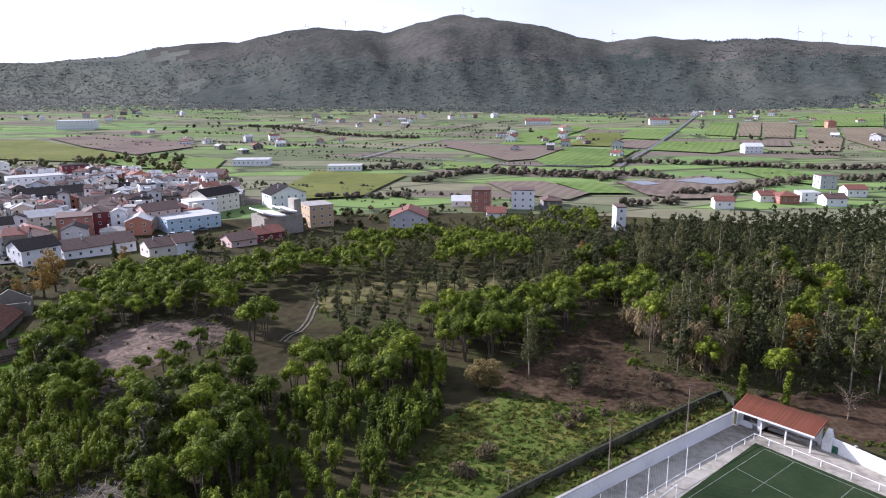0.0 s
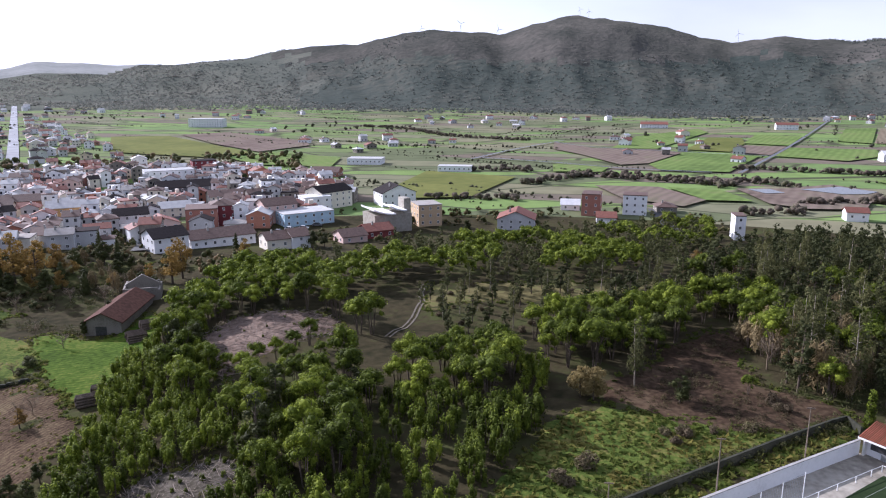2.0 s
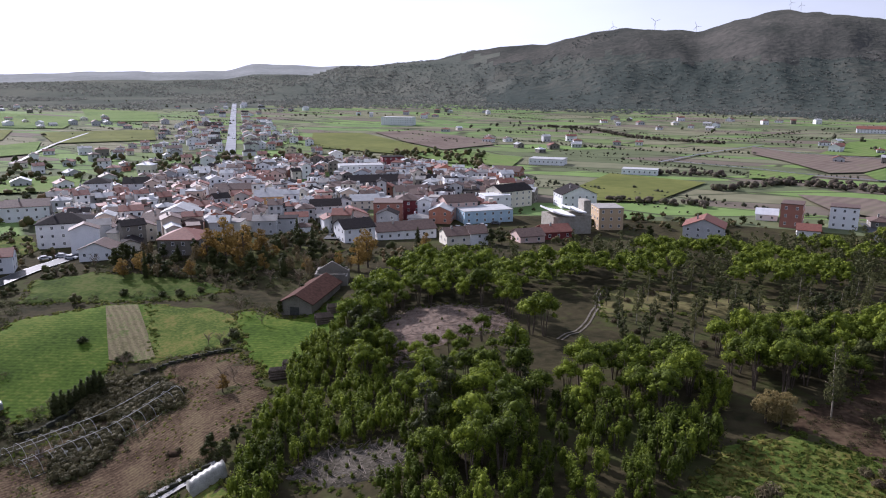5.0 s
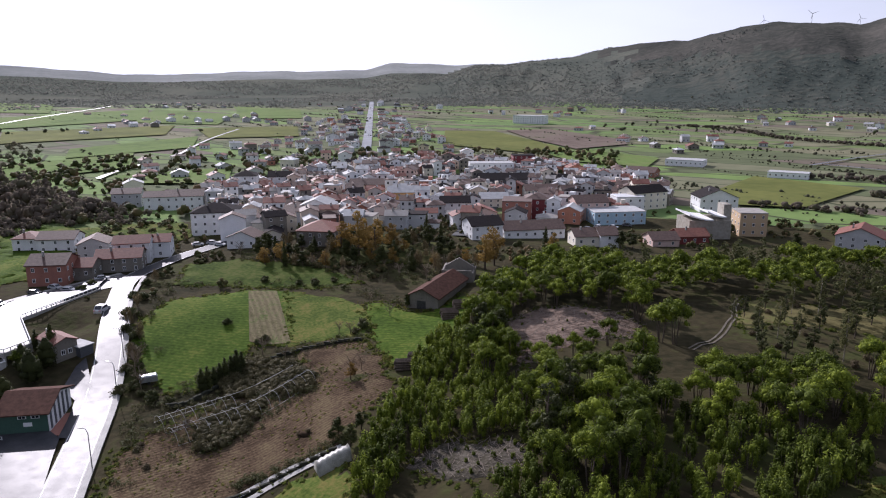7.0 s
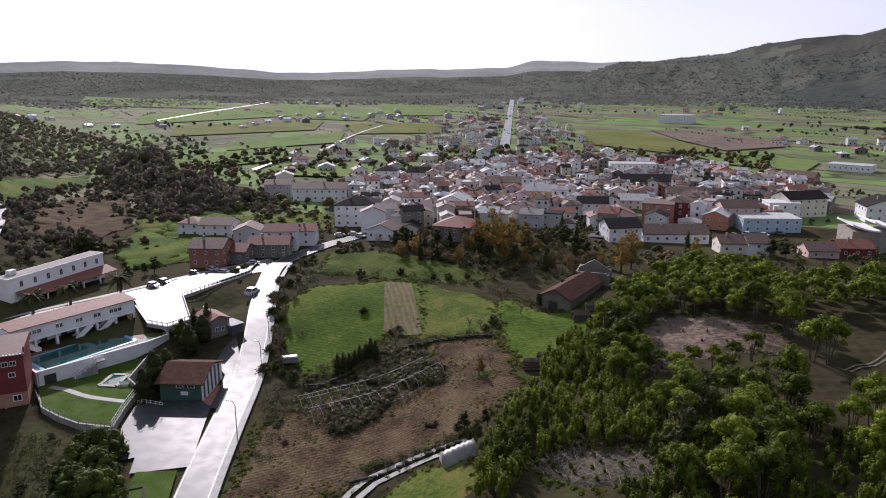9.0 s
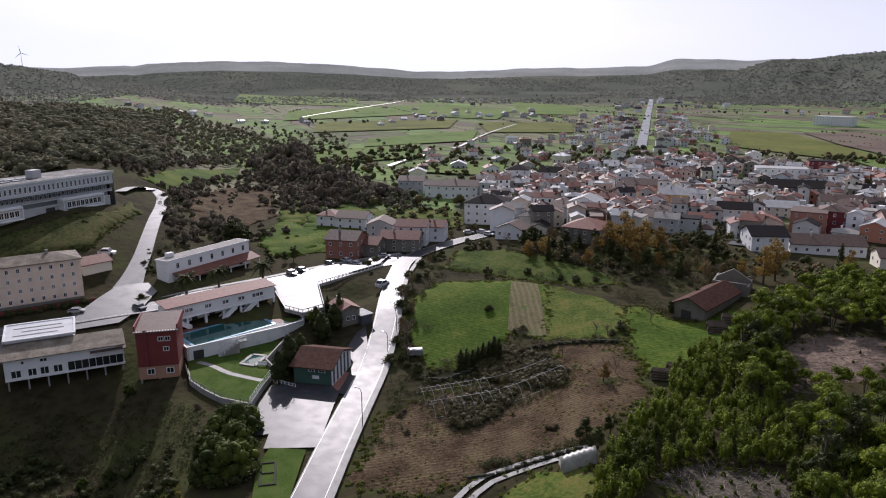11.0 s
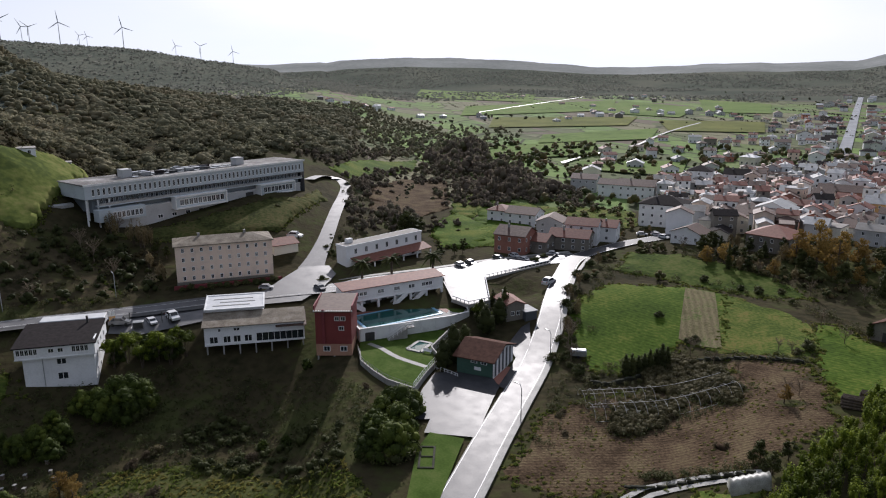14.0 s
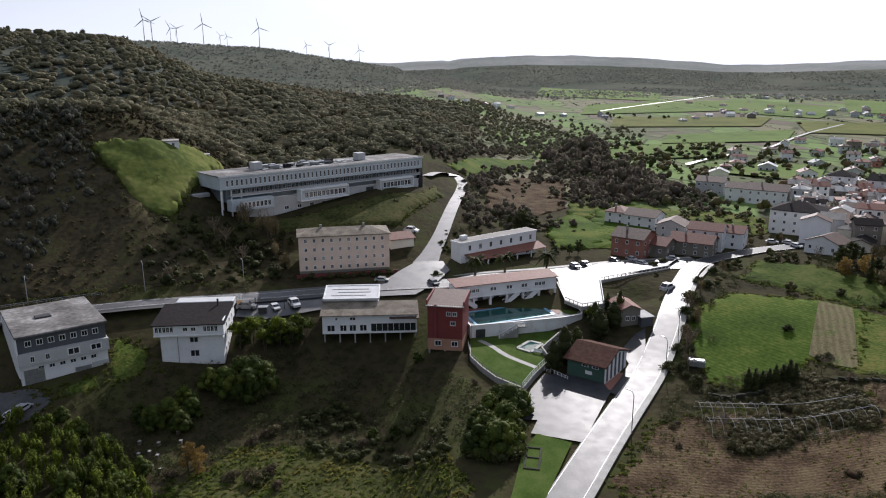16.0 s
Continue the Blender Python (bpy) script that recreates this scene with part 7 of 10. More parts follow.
thick = [(*tree_rng.choice(HEAP), x, y, land(x, y) - 0.3, tree_rng.uniform(0.7, 1.7), tree_rng.uniform(0, 6), tree_rng.uniform(0.8, 1.2)) for x, y in spread([(-150.0, -3.7), (-150.9, 6.4), (-127.8, 25.3), (-109.5, 23.7), (-125.1, 9.0), (-132.8, -2.2)], 1.9, 30) if noise.noise((x * 0.09, y * 0.09, 14.0)) > -0.2]
stuff("evergreen_thicket", "dark evergreen bushes on the slope", thick, M["dark_leaf"], "scrub")
stuff("brambles", "dark olive brambles over the rough slope", items, M["hedge"], "brambles")
# long bramble mounds that have overgrown the tunnel frames
heap = []
for poly, lo, hi in ((MOUND_A, 0.95, 1.6), (MOUND_B, 0.85, 1.45)):
    for x, y in spread(poly, 1.0, 27):
        heap.append((*tree_rng.choice(HEAP), x, y, land(x, y) - 0.2, tree_rng.uniform(lo, hi), tree_rng.uniform(0, 6), tree_rng.uniform(0.8, 1.15)))
stuff("bramble_mound", "long mounds of olive-brown brambles over old tunnel frames", heap, M["bramble"], "brambles")
for p, s in zip([(-156.6, 70.4), (-160.0, 75.8), (-162.5, 71.5), (-164.0, 79.0), (-169.2, 78.0), (-261.4, 77.8), (-267.1, 84.7), (-222.0, 87.4), (-222.7, 90.8), (-221.9, 82.2)], (1.5, 1.45, 1.2, 1.1, 0.8, 0.9, 0.8, 0.5, 0.6, 0.5)):
    tree("egg" if s > 1.15 else "conifer" if s > 0.7 else "dark", *p, s * (0.75 if s > 1.15 else 1.0))

# dark clump beside the car park
for p, s in (((-122.6, 37.0), 1.25), ((-125.4, 36.2), 1.1), ((-124.6, 39.8), 1.0), ((-119.4, 35.4), 1.1), ((-122.2, 33.4), 1.0), ((-128.0, 38.2), 0.8)):
    tree("clump", *p, s)
# russet tree and heap of turned soil on the brown field
tree("autumn", -93.3, 104.0, 0.55)
heap = new("soil_heap", crown("heap", *puffs([(0, 0, 0.1, 2.0, 1.0, 0.7)], 1, 77), M["floor_brown"]))
tagged(heap, "low heap of dark turned soil on the brown field", "heap")
heap.matrix_world = pose(-87.4, 84.5, land(-87.4, 84.5))
# clipped conifers beside the green shed
for p, s in (((-146.2, 57.4), 1.3), ((-143.0, 53.6), 1.0), ((-149.0, 61.4), 1.0)):
    tree("egg", *p, s)
# pale bare poplars and shrubs below the clinic
for x, y, s in ((-239.0, -15.0, 1.2), (-237.0, -12.6, 1.35), (-238.0, -10.4, 1.1), (-241.5, -21.0, 1.2), (-224.0, -10.4, 0.9), (-214.5, -7.0, 1.0)):
    tree("thicket", x, y, s)
# russet and straw bushes on the slope
for p, s in (((-131.6, -25.0), 0.75), ((-129.2, -22.6), 0.6), ((-133.6, -22.8), 0.5)):
    tree("autumn", *p, s)
for p, s in (((-126.2, -16.4), 1.5), ((-125.0, -12.6), 1.8), ((-126.9, -9.4), 1.4), ((-139.5, -13.5), 1.2), ((-141.8, -11.0), 1.1), ((-143.0, -9.2), 1.3), ((-121.5, -8.0), 1.2)):
    shrub("brush", *p, s)


def beehive(x, y, turn):
    """A small box hive on a stand with a pale metal lid."""
    ob = empty("beehive", pose(x, y, land(x, y), 0, 0, turn), "small weathered box beehive with a pale lid", "beehive", "beehives on the slope")
    part("stand", Shape().box(-0.3, -0.35, -0.2, 0.3, 0.35, 0.25).mesh("stand", M["wood"]), ob)
    part("body", Shape().box(-0.27, -0.3, 0.25, 0.27, 0.3, 0.8, 0.02).mesh("body", M["wood"]), ob)
    part("lid", Shape().box(-0.31, -0.34, 0.8, 0.31, 0.34, 0.9, 0.02).mesh("lid", M["concrete"]), ob, label="pale metal lid")


for p in [(-142.4, -36.1), (-141.5, -32.2), (-138.2, -35.5), (-138.7, -33.5), (-137.1, -31.7), (-133.0, -32.0), (-131.8, -30.2), (-145.1, -28.9), (-141.7, -27.9), (-139.2, -27.0)]:
    beehive(*p, 70 + 9 * math.sin(p[0] * 3))
# dark cedar and garden bushes behind the long white building
for p, s in zip([(-254.7, 81.2), (-250.7, 82.1), (-252.5, 78.6), (-256.8, 86.2)], (1.35, 1.2, 1.0, 0.9)):
    tree("dark", *p, s)
for p in [(-239.1, 47.8), (-235.6, 47.8), (-230.5, 46.1), (-226.2, 45.9), (-222.7, 45.9), (-224.5, 44.0), (-228.7, 44.2), (-239.3, 51.4), (-234.7, 51.1), (-252.8, 101.2), (-254.3, 105.1), (-237.3, 81.5), (-237.5, 86.9), (-231.1, 88.2), (-225.2, 83.9)]:
    shrub("bush", *p, tree_rng.uniform(0.7, 1.1))
# grass and bracken tufts on the rough pasture
items, items2 = [], []
for poly, n in (([(-6.7, 86.5), (-1.4, 103.0), (5.3, 114.1), (17.4, 116.3), (31.2, 111.3), (38.5, 110.0), (26.4, 102.8), (9.2, 87.0)], 800), ([(10.7, 86.6), (27.4, 99.8), (49.4, 116.0), (49.9, 113.3), (35.1, 101.9), (17.4, 87.7)], 700), ([(-123.0, -29.1), (-136.8, -16.2), (-135.9, -0.3), (-111.8, 23.5), (-98.5, 23.5)], 700)):
    for x, y in spread(poly, 1.1 if n > 400 else 2.2, 21)[:n]:
        it = (*tree_rng.choice(TUFT), x, y, land(x, y) + 0.1, tree_rng.uniform(0.5, 1.4), tree_rng.uniform(0, 6), 1.0)
        (items2 if noise.noise((x * 0.1, y * 0.1, 3.0)) > 0.12 else items).append(it)
litter = [(*tree_rng.choice(LOW), x, y, land(x, y) - 0.1, tree_rng.uniform(0.35, 1.0), tree_rng.uniform(0, 6), 0.8) for x, y in spread([(12.6, 128.9), (34.3, 160.8), (45.6, 162.8), (39.3, 134.4), (53.3, 120.7), (60.3, 113.7), (49.8, 117.2), (27.7, 108.6), (11.9, 121.1)], 1.7, 28) if noise.noise((x * 0.11, y * 0.11, 17.0)) > -0.12]
stuff("dry_brush", "brown bracken and brushwood under the trees", litter, M["heather"], "scrub")
stuff("grass_tufts", "green grass tufts on rough pasture", items, M["rough_leaf"], "grass")
tufts = [(*tree_rng.choice(TUFT), x, y, land(x, y) + 0.05, tree_rng.uniform(0.25, 0.65), tree_rng.uniform(0, 6), 1.0) for x, y in spread(BROWN, 1.1, 26) if noise.noise((x * 0.12, y * 0.12, 31.0)) > -0.08][:2200]
stuff("bracken_tufts", "dry grass and bracken tufts on the brown field", tufts[::3] + tufts[1::3], M["bracken_leaf"], "bracken")
stuff("grass_tufts", "thin green grass tufts on the brown field", tufts[2::3], M["rough_leaf"], "grass")
# ragged rims where one kind of ground runs into the next
rims = []
for rim in RIMS:
    for x, y in rim:
        if math.hypot(x, y) < 280:
            for _ in range(2):
                u, v = x + tree_rng.gauss(0, 0.7), y + tree_rng.gauss(0, 0.7)
                rims.append((*tree_rng.choice(TUFT), u, v, land(u, v) + 0.05, tree_rng.uniform(0.3, 0.95), tree_rng.uniform(0, 6), 1.0))
stuff("rim_grass", "long dry grass along the edges of the fields", rims, M["rough_leaf"], "grass")
stuff("bracken_tufts", "ochre dead bracken tufts", items2, M["bracken_leaf"], "bracken")

# -- far woods, hedgerows and hill cover
far_rng = random.Random(5)


def cover(n, az0, az1, r0, r1, variants, size0, size1, want, seed=0):
    out = []
    g = random.Random(seed)
    for _ in range(n):
        az, r = g.uniform(az0, az1), math.sqrt(g.uniform(r0 * r0, r1 * r1))
        x, y = -math.sin(radians(az)) * r, math.cos(radians(az)) * r
        if want(x, y, r, az):
            out.append((*g.choice(variants), x, y, land(x, y) - 0.3, g.uniform(size0, size1), g.uniform(0, 6), g.uniform(0.8, 1.2)))
    return out


GREEN_HILL = [(-253.5, -68.1), (-259.1, -56.1), (-279.3, -41.8), (-282.5, -30.5), (-253.4, -36.2), (-243.6, -38.7), (-230.8, -42.2), (-230.3, -48.3), (-239.1, -57.2)]
OPEN_W = [[(-349.3, 71.3), (-460.7, 125.1), (-532.9, 205.5), (-361.2, 159.8), (-405.6, 267.1), (-193.7, 130.2), (-213.3, 44.7)], GREEN_HILL, [(-340.1, 65.5), (-457.2, 118.6), (-510.1, 176.1), (-425.5, 141.6), (-379.5, 105.0), (-338.3, 76.4)], [(-327.3, 82.3), (-411.3, 128.0), (-391.4, 153.7), (-296.5, 116.5), (-274.9, 88.5), (-274.3, 69.1)], [(-227.1, -41.8), (-260.3, -40.5), (-372.5, 59.6), (-402.5, 101.1), (-324.9, 76.2), (-237.3, 51.7), (-269.8, 94.1), (-217.1, 80.1), (-202.2, 15.0), (-209.6, -4.6), (-237.1, -4.5)]]

HEATH = [bushy(lumpy(290 + i, 2, 0.8, 0.4, 1.5, 0.8, 1.3), 26, 0.26, 290 + i, core=0.75, long=3.0, rise=1.2) for i in range(4)]


def west_wood(x, y, r, az):
    return land(x, y) > 13 and not any(inside(x, y, q) for q in OPEN_W)


WOODLAND = [bushy(rounded(280 + i, 4, 2.0, 5.4, 1.6, 2.4), 60, 0.5, 280 + i, rise=0.4) for i in range(4)]
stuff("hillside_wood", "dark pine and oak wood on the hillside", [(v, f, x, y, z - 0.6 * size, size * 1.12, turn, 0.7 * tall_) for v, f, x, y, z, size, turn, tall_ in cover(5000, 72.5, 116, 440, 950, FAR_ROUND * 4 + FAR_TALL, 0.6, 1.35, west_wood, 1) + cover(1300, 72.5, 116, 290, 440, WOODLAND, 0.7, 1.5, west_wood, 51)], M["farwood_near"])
HILL_WOOD = [(-192.0, -82.0), (-199.5, -73.0), (-220.3, -70.5), (-227.5, -66.2), (-241.5, -62.0), (-252.5, -70.0), (-262.0, -72.0), (-285.0, -82.0), (-285.0, -112.0), (-245.0, -112.0), (-205.0, -100.0)]
BELT_W = [(-226.0, -46.4), (-233.0, -38.6), (-241.4, -19.6), (-226.4, -12.8), (-214.4, -6.0), (-206.0, -9.0), (-199.4, -42.0), (-208.0, -47.2)]
stuff("grey_wood", "grey-green young wood on the steep hillside", [(*far_rng.choice(WOODLAND), x, y, land(x, y) - 1.2, far_rng.uniform(0.35, 0.8), far_rng.uniform(0, 6), far_rng.uniform(0.9, 1.6)) for x, y in spread(HILL_WOOD, 3.1, 75)], M["grey_leaf"])
stuff("belt_wood", "dark evergreen belt above the road", [(*far_rng.choice(WOODLAND), x, y, land(x, y) - 1.2, far_rng.uniform(0.4, 0.85), far_rng.uniform(0, 6), far_rng.uniform(0.8, 1.3)) for x, y in spread(BELT_W, 3.6, 76) if noise.noise((x * 0.07, y * 0.07, 31.0)) > -0.45], M["dark_leaf"])
stuff("heath_slope", "brown heather and gorse on the near slope", cover(2800, 92, 116, 200, 330, HEATH, 0.4, 1.15, lambda x, y, r, az: land(x, y) > 4 and not any(inside(x, y, q) for q in OPEN_W) and noise.noise((x * 0.06, y * 0.06, 21.0)) > -0.3, 2), M["heather"], "scrub")
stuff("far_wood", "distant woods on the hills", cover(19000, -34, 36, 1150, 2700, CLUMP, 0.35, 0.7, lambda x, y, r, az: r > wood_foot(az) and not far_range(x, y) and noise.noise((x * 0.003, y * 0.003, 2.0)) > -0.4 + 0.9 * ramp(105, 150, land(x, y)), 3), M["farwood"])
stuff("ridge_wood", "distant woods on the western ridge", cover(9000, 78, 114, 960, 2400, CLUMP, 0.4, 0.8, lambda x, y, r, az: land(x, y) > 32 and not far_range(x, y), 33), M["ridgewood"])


def hedge_lines(n):
    """Field boundaries: broken lines of bushes and small trees along the parcels."""
    out, g = [], random.Random(44)
    while n:
        az, r = g.uniform(-34, 84), math.sqrt(g.uniform(340 ** 2, 2300 ** 2))
        x, y = -math.sin(radians(az)) * r, math.cos(radians(az)) * r
        if land(x, y) > 30 or r > wood_foot(az) or (r < 420 and az < 62) or (az > 71 and r < 700):
            continue
        n -= 1
        if az > 44 and g.random() < 0.4:
            continue
        a = radians(-24 + g.gauss(0, 7) + (90 if g.random() < 0.22 else 0))
        ln, step, big = g.uniform(50, 220), 2.6 + r * 0.0026, g.uniform(0.2, 0.5)
        for k in range(int(ln / step)):
            if noise.noise((x * 0.05 + k * 0.3, y * 0.05, 6.0)) < -0.22:
                continue
            u, v = x + math.cos(a) * k * step + g.gauss(0, 1.2), y + math.sin(a) * k * step + g.gauss(0, 1.2)
            if land(u, v) < 34 and free(u, v, 0):
                out.append((*g.choice(HEDGE), u, v, land(u, v) - 0.3, big * g.uniform(0.6, 1.4), g.uniform(0, 6), 1.0))
    return out


HEDGE = [bushy(rounded(260 + i, 2, 1.6, 3.8, 1.6, 2.4), 6, 1.0, 260 + i, core=0.85) for i in range(4)]
stuff("hedgerows", "hedgerows and thickets among the fields", hedge_lines(240), M["far_hedge"], "hedge")
stuff("thickets", "small woods on the plain", cover(3000, -34, 80, 450, 2300, HEDGE, 0.5, 1.2, lambda x, y, r, az: land(x, y) < 32 and noise.noise((x * 0.005, y * 0.005, 8.0)) > (0.3 if az < 44 else 0.42) and free(x, y, 2) and not (az > 68 and r < 800), 4), M["far_hedge"])
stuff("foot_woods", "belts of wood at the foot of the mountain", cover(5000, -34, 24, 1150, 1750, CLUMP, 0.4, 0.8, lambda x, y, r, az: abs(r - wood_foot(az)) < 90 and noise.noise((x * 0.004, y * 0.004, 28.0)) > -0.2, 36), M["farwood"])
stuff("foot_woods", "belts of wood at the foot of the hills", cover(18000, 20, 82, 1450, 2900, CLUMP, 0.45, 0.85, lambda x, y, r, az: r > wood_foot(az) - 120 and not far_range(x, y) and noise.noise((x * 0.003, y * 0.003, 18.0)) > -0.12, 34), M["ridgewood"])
ROWS = [[(-67.7, 374.1), (-43.9, 377.5), (-19.6, 376.9)], [(-15.7, 439.2), (17.3, 477.7), (62.2, 470.4), (99.6, 452.3)], [(17.7, 487.0), (45.4, 492.6), (102.0, 463.5)], [(97.3, 441.6), (121.9, 468.8), (144.5, 445.7)], [(132.0, 543.1), (194.9, 525.8), (246.7, 503.0), (308.5, 494.0)], [(128.0, 383.6), (162.7, 393.1), (222.9, 438.5), (277.1, 442.3)], [(-258.3, 954.1), (-192.2, 924.1), (-118.9, 818.3), (-27.2, 777.8)], [(88.5, 347.9), (103.9, 352.7), (119.1, 355.8)], [(-58.2, 505.4), (-34.4, 511.6), (-17.9, 504.3)], [(-566.6, 207.7), (-539.4, 209.8), (-509.8, 214.3)], [(-363.2, 64.0), (-443.3, 103.8), (-513.8, 150.7), (-569.0, 196.2)], [(-334.0, 84.0), (-422.3, 135.1), (-405.1, 158.2), (-336.2, 153.1)], [(-340.8, 130.5), (-300.4, 131.7), (-327.0, 155.1), (-309.4, 161.4)], [(-265.3, 78.4), (-275.5, 91.1), (-263.7, 96.8)], [(-423.2, 187.4), (-396.9, 192.6), (-351.9, 189.3), (-315.0, 185.1)], [(-366.0, 161.0), (-332.5, 165.1), (-297.5, 171.7)], [(-386.3, 129.8), (-368.3, 149.8), (-325.2, 157.5), (-333.2, 187.3), (-285.0, 177.7)]]
items = []
GARDEN = [bushy(rounded(270 + i, 4, 1.8, 4.4, 1.3, 2.0), 46, 0.42, 270 + i, core=0.75) for i in range(4)]
for i, row in enumerate(ROWS):
    pts = smooth_line(row, 3)
    for p in pts:
        for _ in range(2):
            x, y = p.x + far_rng.gauss(0, 3 if i < 9 else 6), p.y + far_rng.gauss(0, 3 if i < 9 else 6)
            items.append((*far_rng.choice(FAR_ROUND if i < 9 else GARDEN), x, y, land(x, y) - 0.3, far_rng.uniform(0.35, 0.8) if i < 9 else far_rng.uniform(0.5, 1.0), far_rng.uniform(0, 6), 1.0))
stuff("tree_belts", "brown leafless and evergreen tree belts", items, M["belt"])


# brown and evergreen wood between the fallow plot and the town
VALLEY_WOOD = [(-450.4, 146.9), (-642.3, 270.1), (-459.2, 211.0), (-387.7, 203.6), (-307.3, 179.0), (-303.6, 151.3), (-304.2, 138.1), (-318.1, 123.2), (-383.4, 147.7)]
ROAD_WOOD = [(-336.2, 78.6), (-366.7, 93.4), (-277.6, 71.8), (-299.3, 93.6), (-263.5, 89.6), (-245.1, 56.8)]
items = []
for poly, gap, lo, hi in ((VALLEY_WOOD, 4.8, 0.6, 1.7), (ROAD_WOOD, 3.4, 0.4, 0.9)):
    for x, y in spread(poly, gap, 72):
        lush = noise.noise((x * 0.03, y * 0.03, 33.0))
        if lush > -0.32:
            items.append((*far_rng.choice(GARDEN), x + far_rng.gauss(0, 1.6), y + far_rng.gauss(0, 1.6), land(x, y) - 0.3, far_rng.uniform(lo, hi) * (1.1 + 0.9 * lush), far_rng.uniform(0, 6), far_rng.uniform(0.8, 1.4)))
stuff("valley_wood", "leafless brown and evergreen wood below the town", items, M["belt"])
SLOPE_WOOD = [(-867.9, 143.5), (-1167.4, 282.9), (-821.1, 279.6), (-575.0, 236.6), (-469.3, 192.9), (-489.9, 161.8), (-454.9, 101.5), (-477.4, 81.3)]
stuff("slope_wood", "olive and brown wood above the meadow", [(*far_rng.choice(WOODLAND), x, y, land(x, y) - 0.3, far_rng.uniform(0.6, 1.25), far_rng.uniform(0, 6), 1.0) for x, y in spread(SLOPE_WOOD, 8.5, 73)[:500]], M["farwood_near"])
# spur of wood running down from the hillside
spur = [(-763.0, 193.7), (-884.2, 291.4), (-771.7, 323.2), (-676.7, 341.6), (-524.1, 259.5), (-516.7, 211.5), (-548.9, 170.8), (-537.6, 135.9)]
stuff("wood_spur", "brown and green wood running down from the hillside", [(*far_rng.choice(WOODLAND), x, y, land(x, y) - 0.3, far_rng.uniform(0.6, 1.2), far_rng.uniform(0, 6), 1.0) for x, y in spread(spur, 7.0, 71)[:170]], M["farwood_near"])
# gardens and trees about the town
def town_green(x, y, r, az):
    return not inside(x, y, BANK) and free(x, y, 1.0) and noise.noise((x * 0.03, y * 0.03, 12.0)) > -0.15 and min((q.x - x) ** 2 + (q.y - y) ** 2 for q in MAIN_LINE) > 64 and not inside(x, y, MEADOW) and not inside(x, y, STRIP) and not inside(x, y, MEADOW2) and not inside(x, y, PADDOCK)


stuff("garden_shrubs", "shrubs and small trees in the town gardens", cover(1150, 24, 62, 215, 330, GARDEN, 0.25, 0.8, town_green, 31) + cover(420, -14, 24, 262, 345, GARDEN, 0.25, 0.8, lambda x, y, r, az: free(x, y, 1.5) and noise.noise((x * 0.04, y * 0.04, 15.0)) > -0.1, 35) + cover(1500, 20, 66, 330, 640, HEDGE, 0.4, 1.3, town_green, 32), M["garden"], "garden")

# felled branches and ragged edges of the clearings
g2 = random.Random(77)
sticks = Shape()
for poly in CLEAR:
    for x, y in spread(poly, 0.62, 41):
        a, ln = g2.uniform(0, 3.14), g2.uniform(0.5, 2.6)
        z = land(x, y) + 0.2
        sticks.tube([(x, y, z), (x + math.cos(a) * ln, y + math.sin(a) * ln, z + g2.uniform(-0.05, 0.4))], [0.06, 0.025], 3)
me = sticks.mesh("felled_branches", M["stick"])
tagged(new("felled_branches", me), "cut grey branches strewn over the clearings", "branches", kind="stuff")
items = []
for poly in CLEAR + [PADDOCK, BROWN]:
    for (a, b), (c, d) in zip(poly, poly[1:] + poly[:1]):
        for k in range(int(math.hypot(c - a, d - b) / 1.3)):
            t = g2.random()
            x, y = a + (c - a) * t + g2.gauss(0, 1.6), b + (d - b) * t + g2.gauss(0, 1.6)
            if min((q.x - x) ** 2 + (q.y - y) ** 2 for q in MAIN_LINE) > 40:
                items.append((*g2.choice(LOW), x, y, land(x, y), g2.uniform(0.15, 0.5), g2.uniform(0, 6), 0.8))
stuff("edge_weeds", "weeds and brambles along the field edges", items, M["bracken_leaf"], "weeds")


# ---------------------------------------------------------------- buildings by the road
def base_of(a, b, depth, z=None):
    """Matrix, width and ground height for a block whose front runs from a to b."""
    (x0, y0), (x1, y1) = a, b
    rot = math.degrees(math.atan2(y1 - y0, x1 - x0))
    w = math.hypot(x1 - x0, y1 - y0)
    if z is None:
        z = min(land(*a), land(*b))
    return pose(x0, y0, z, 0, 0, rot), w, z


def box_part(name, ob, mat, x0, y0, z0, x1, y1, z1, bevel=0.03, label=""):
    return part(name, Shape().box(x0, y0, z0, x1, y1, z1, bevel).mesh(name, mat), ob, label=label)


def windows_row(ob, u0, u1, y, z, n, size, turn=0.0, x=None):
    """n windows in a row along the front (x None) or along a side at x."""
    for i in range(n):
        u = u0 + (u1 - u0) * (i + 0.5) / n
        m = pose(u, y, z) if x is None else pose(x, u, z, 0, 0, turn)
        part("window", WINDOW, ob, m @ Matrix.Diagonal((size[0], 1, size[1], 1)))


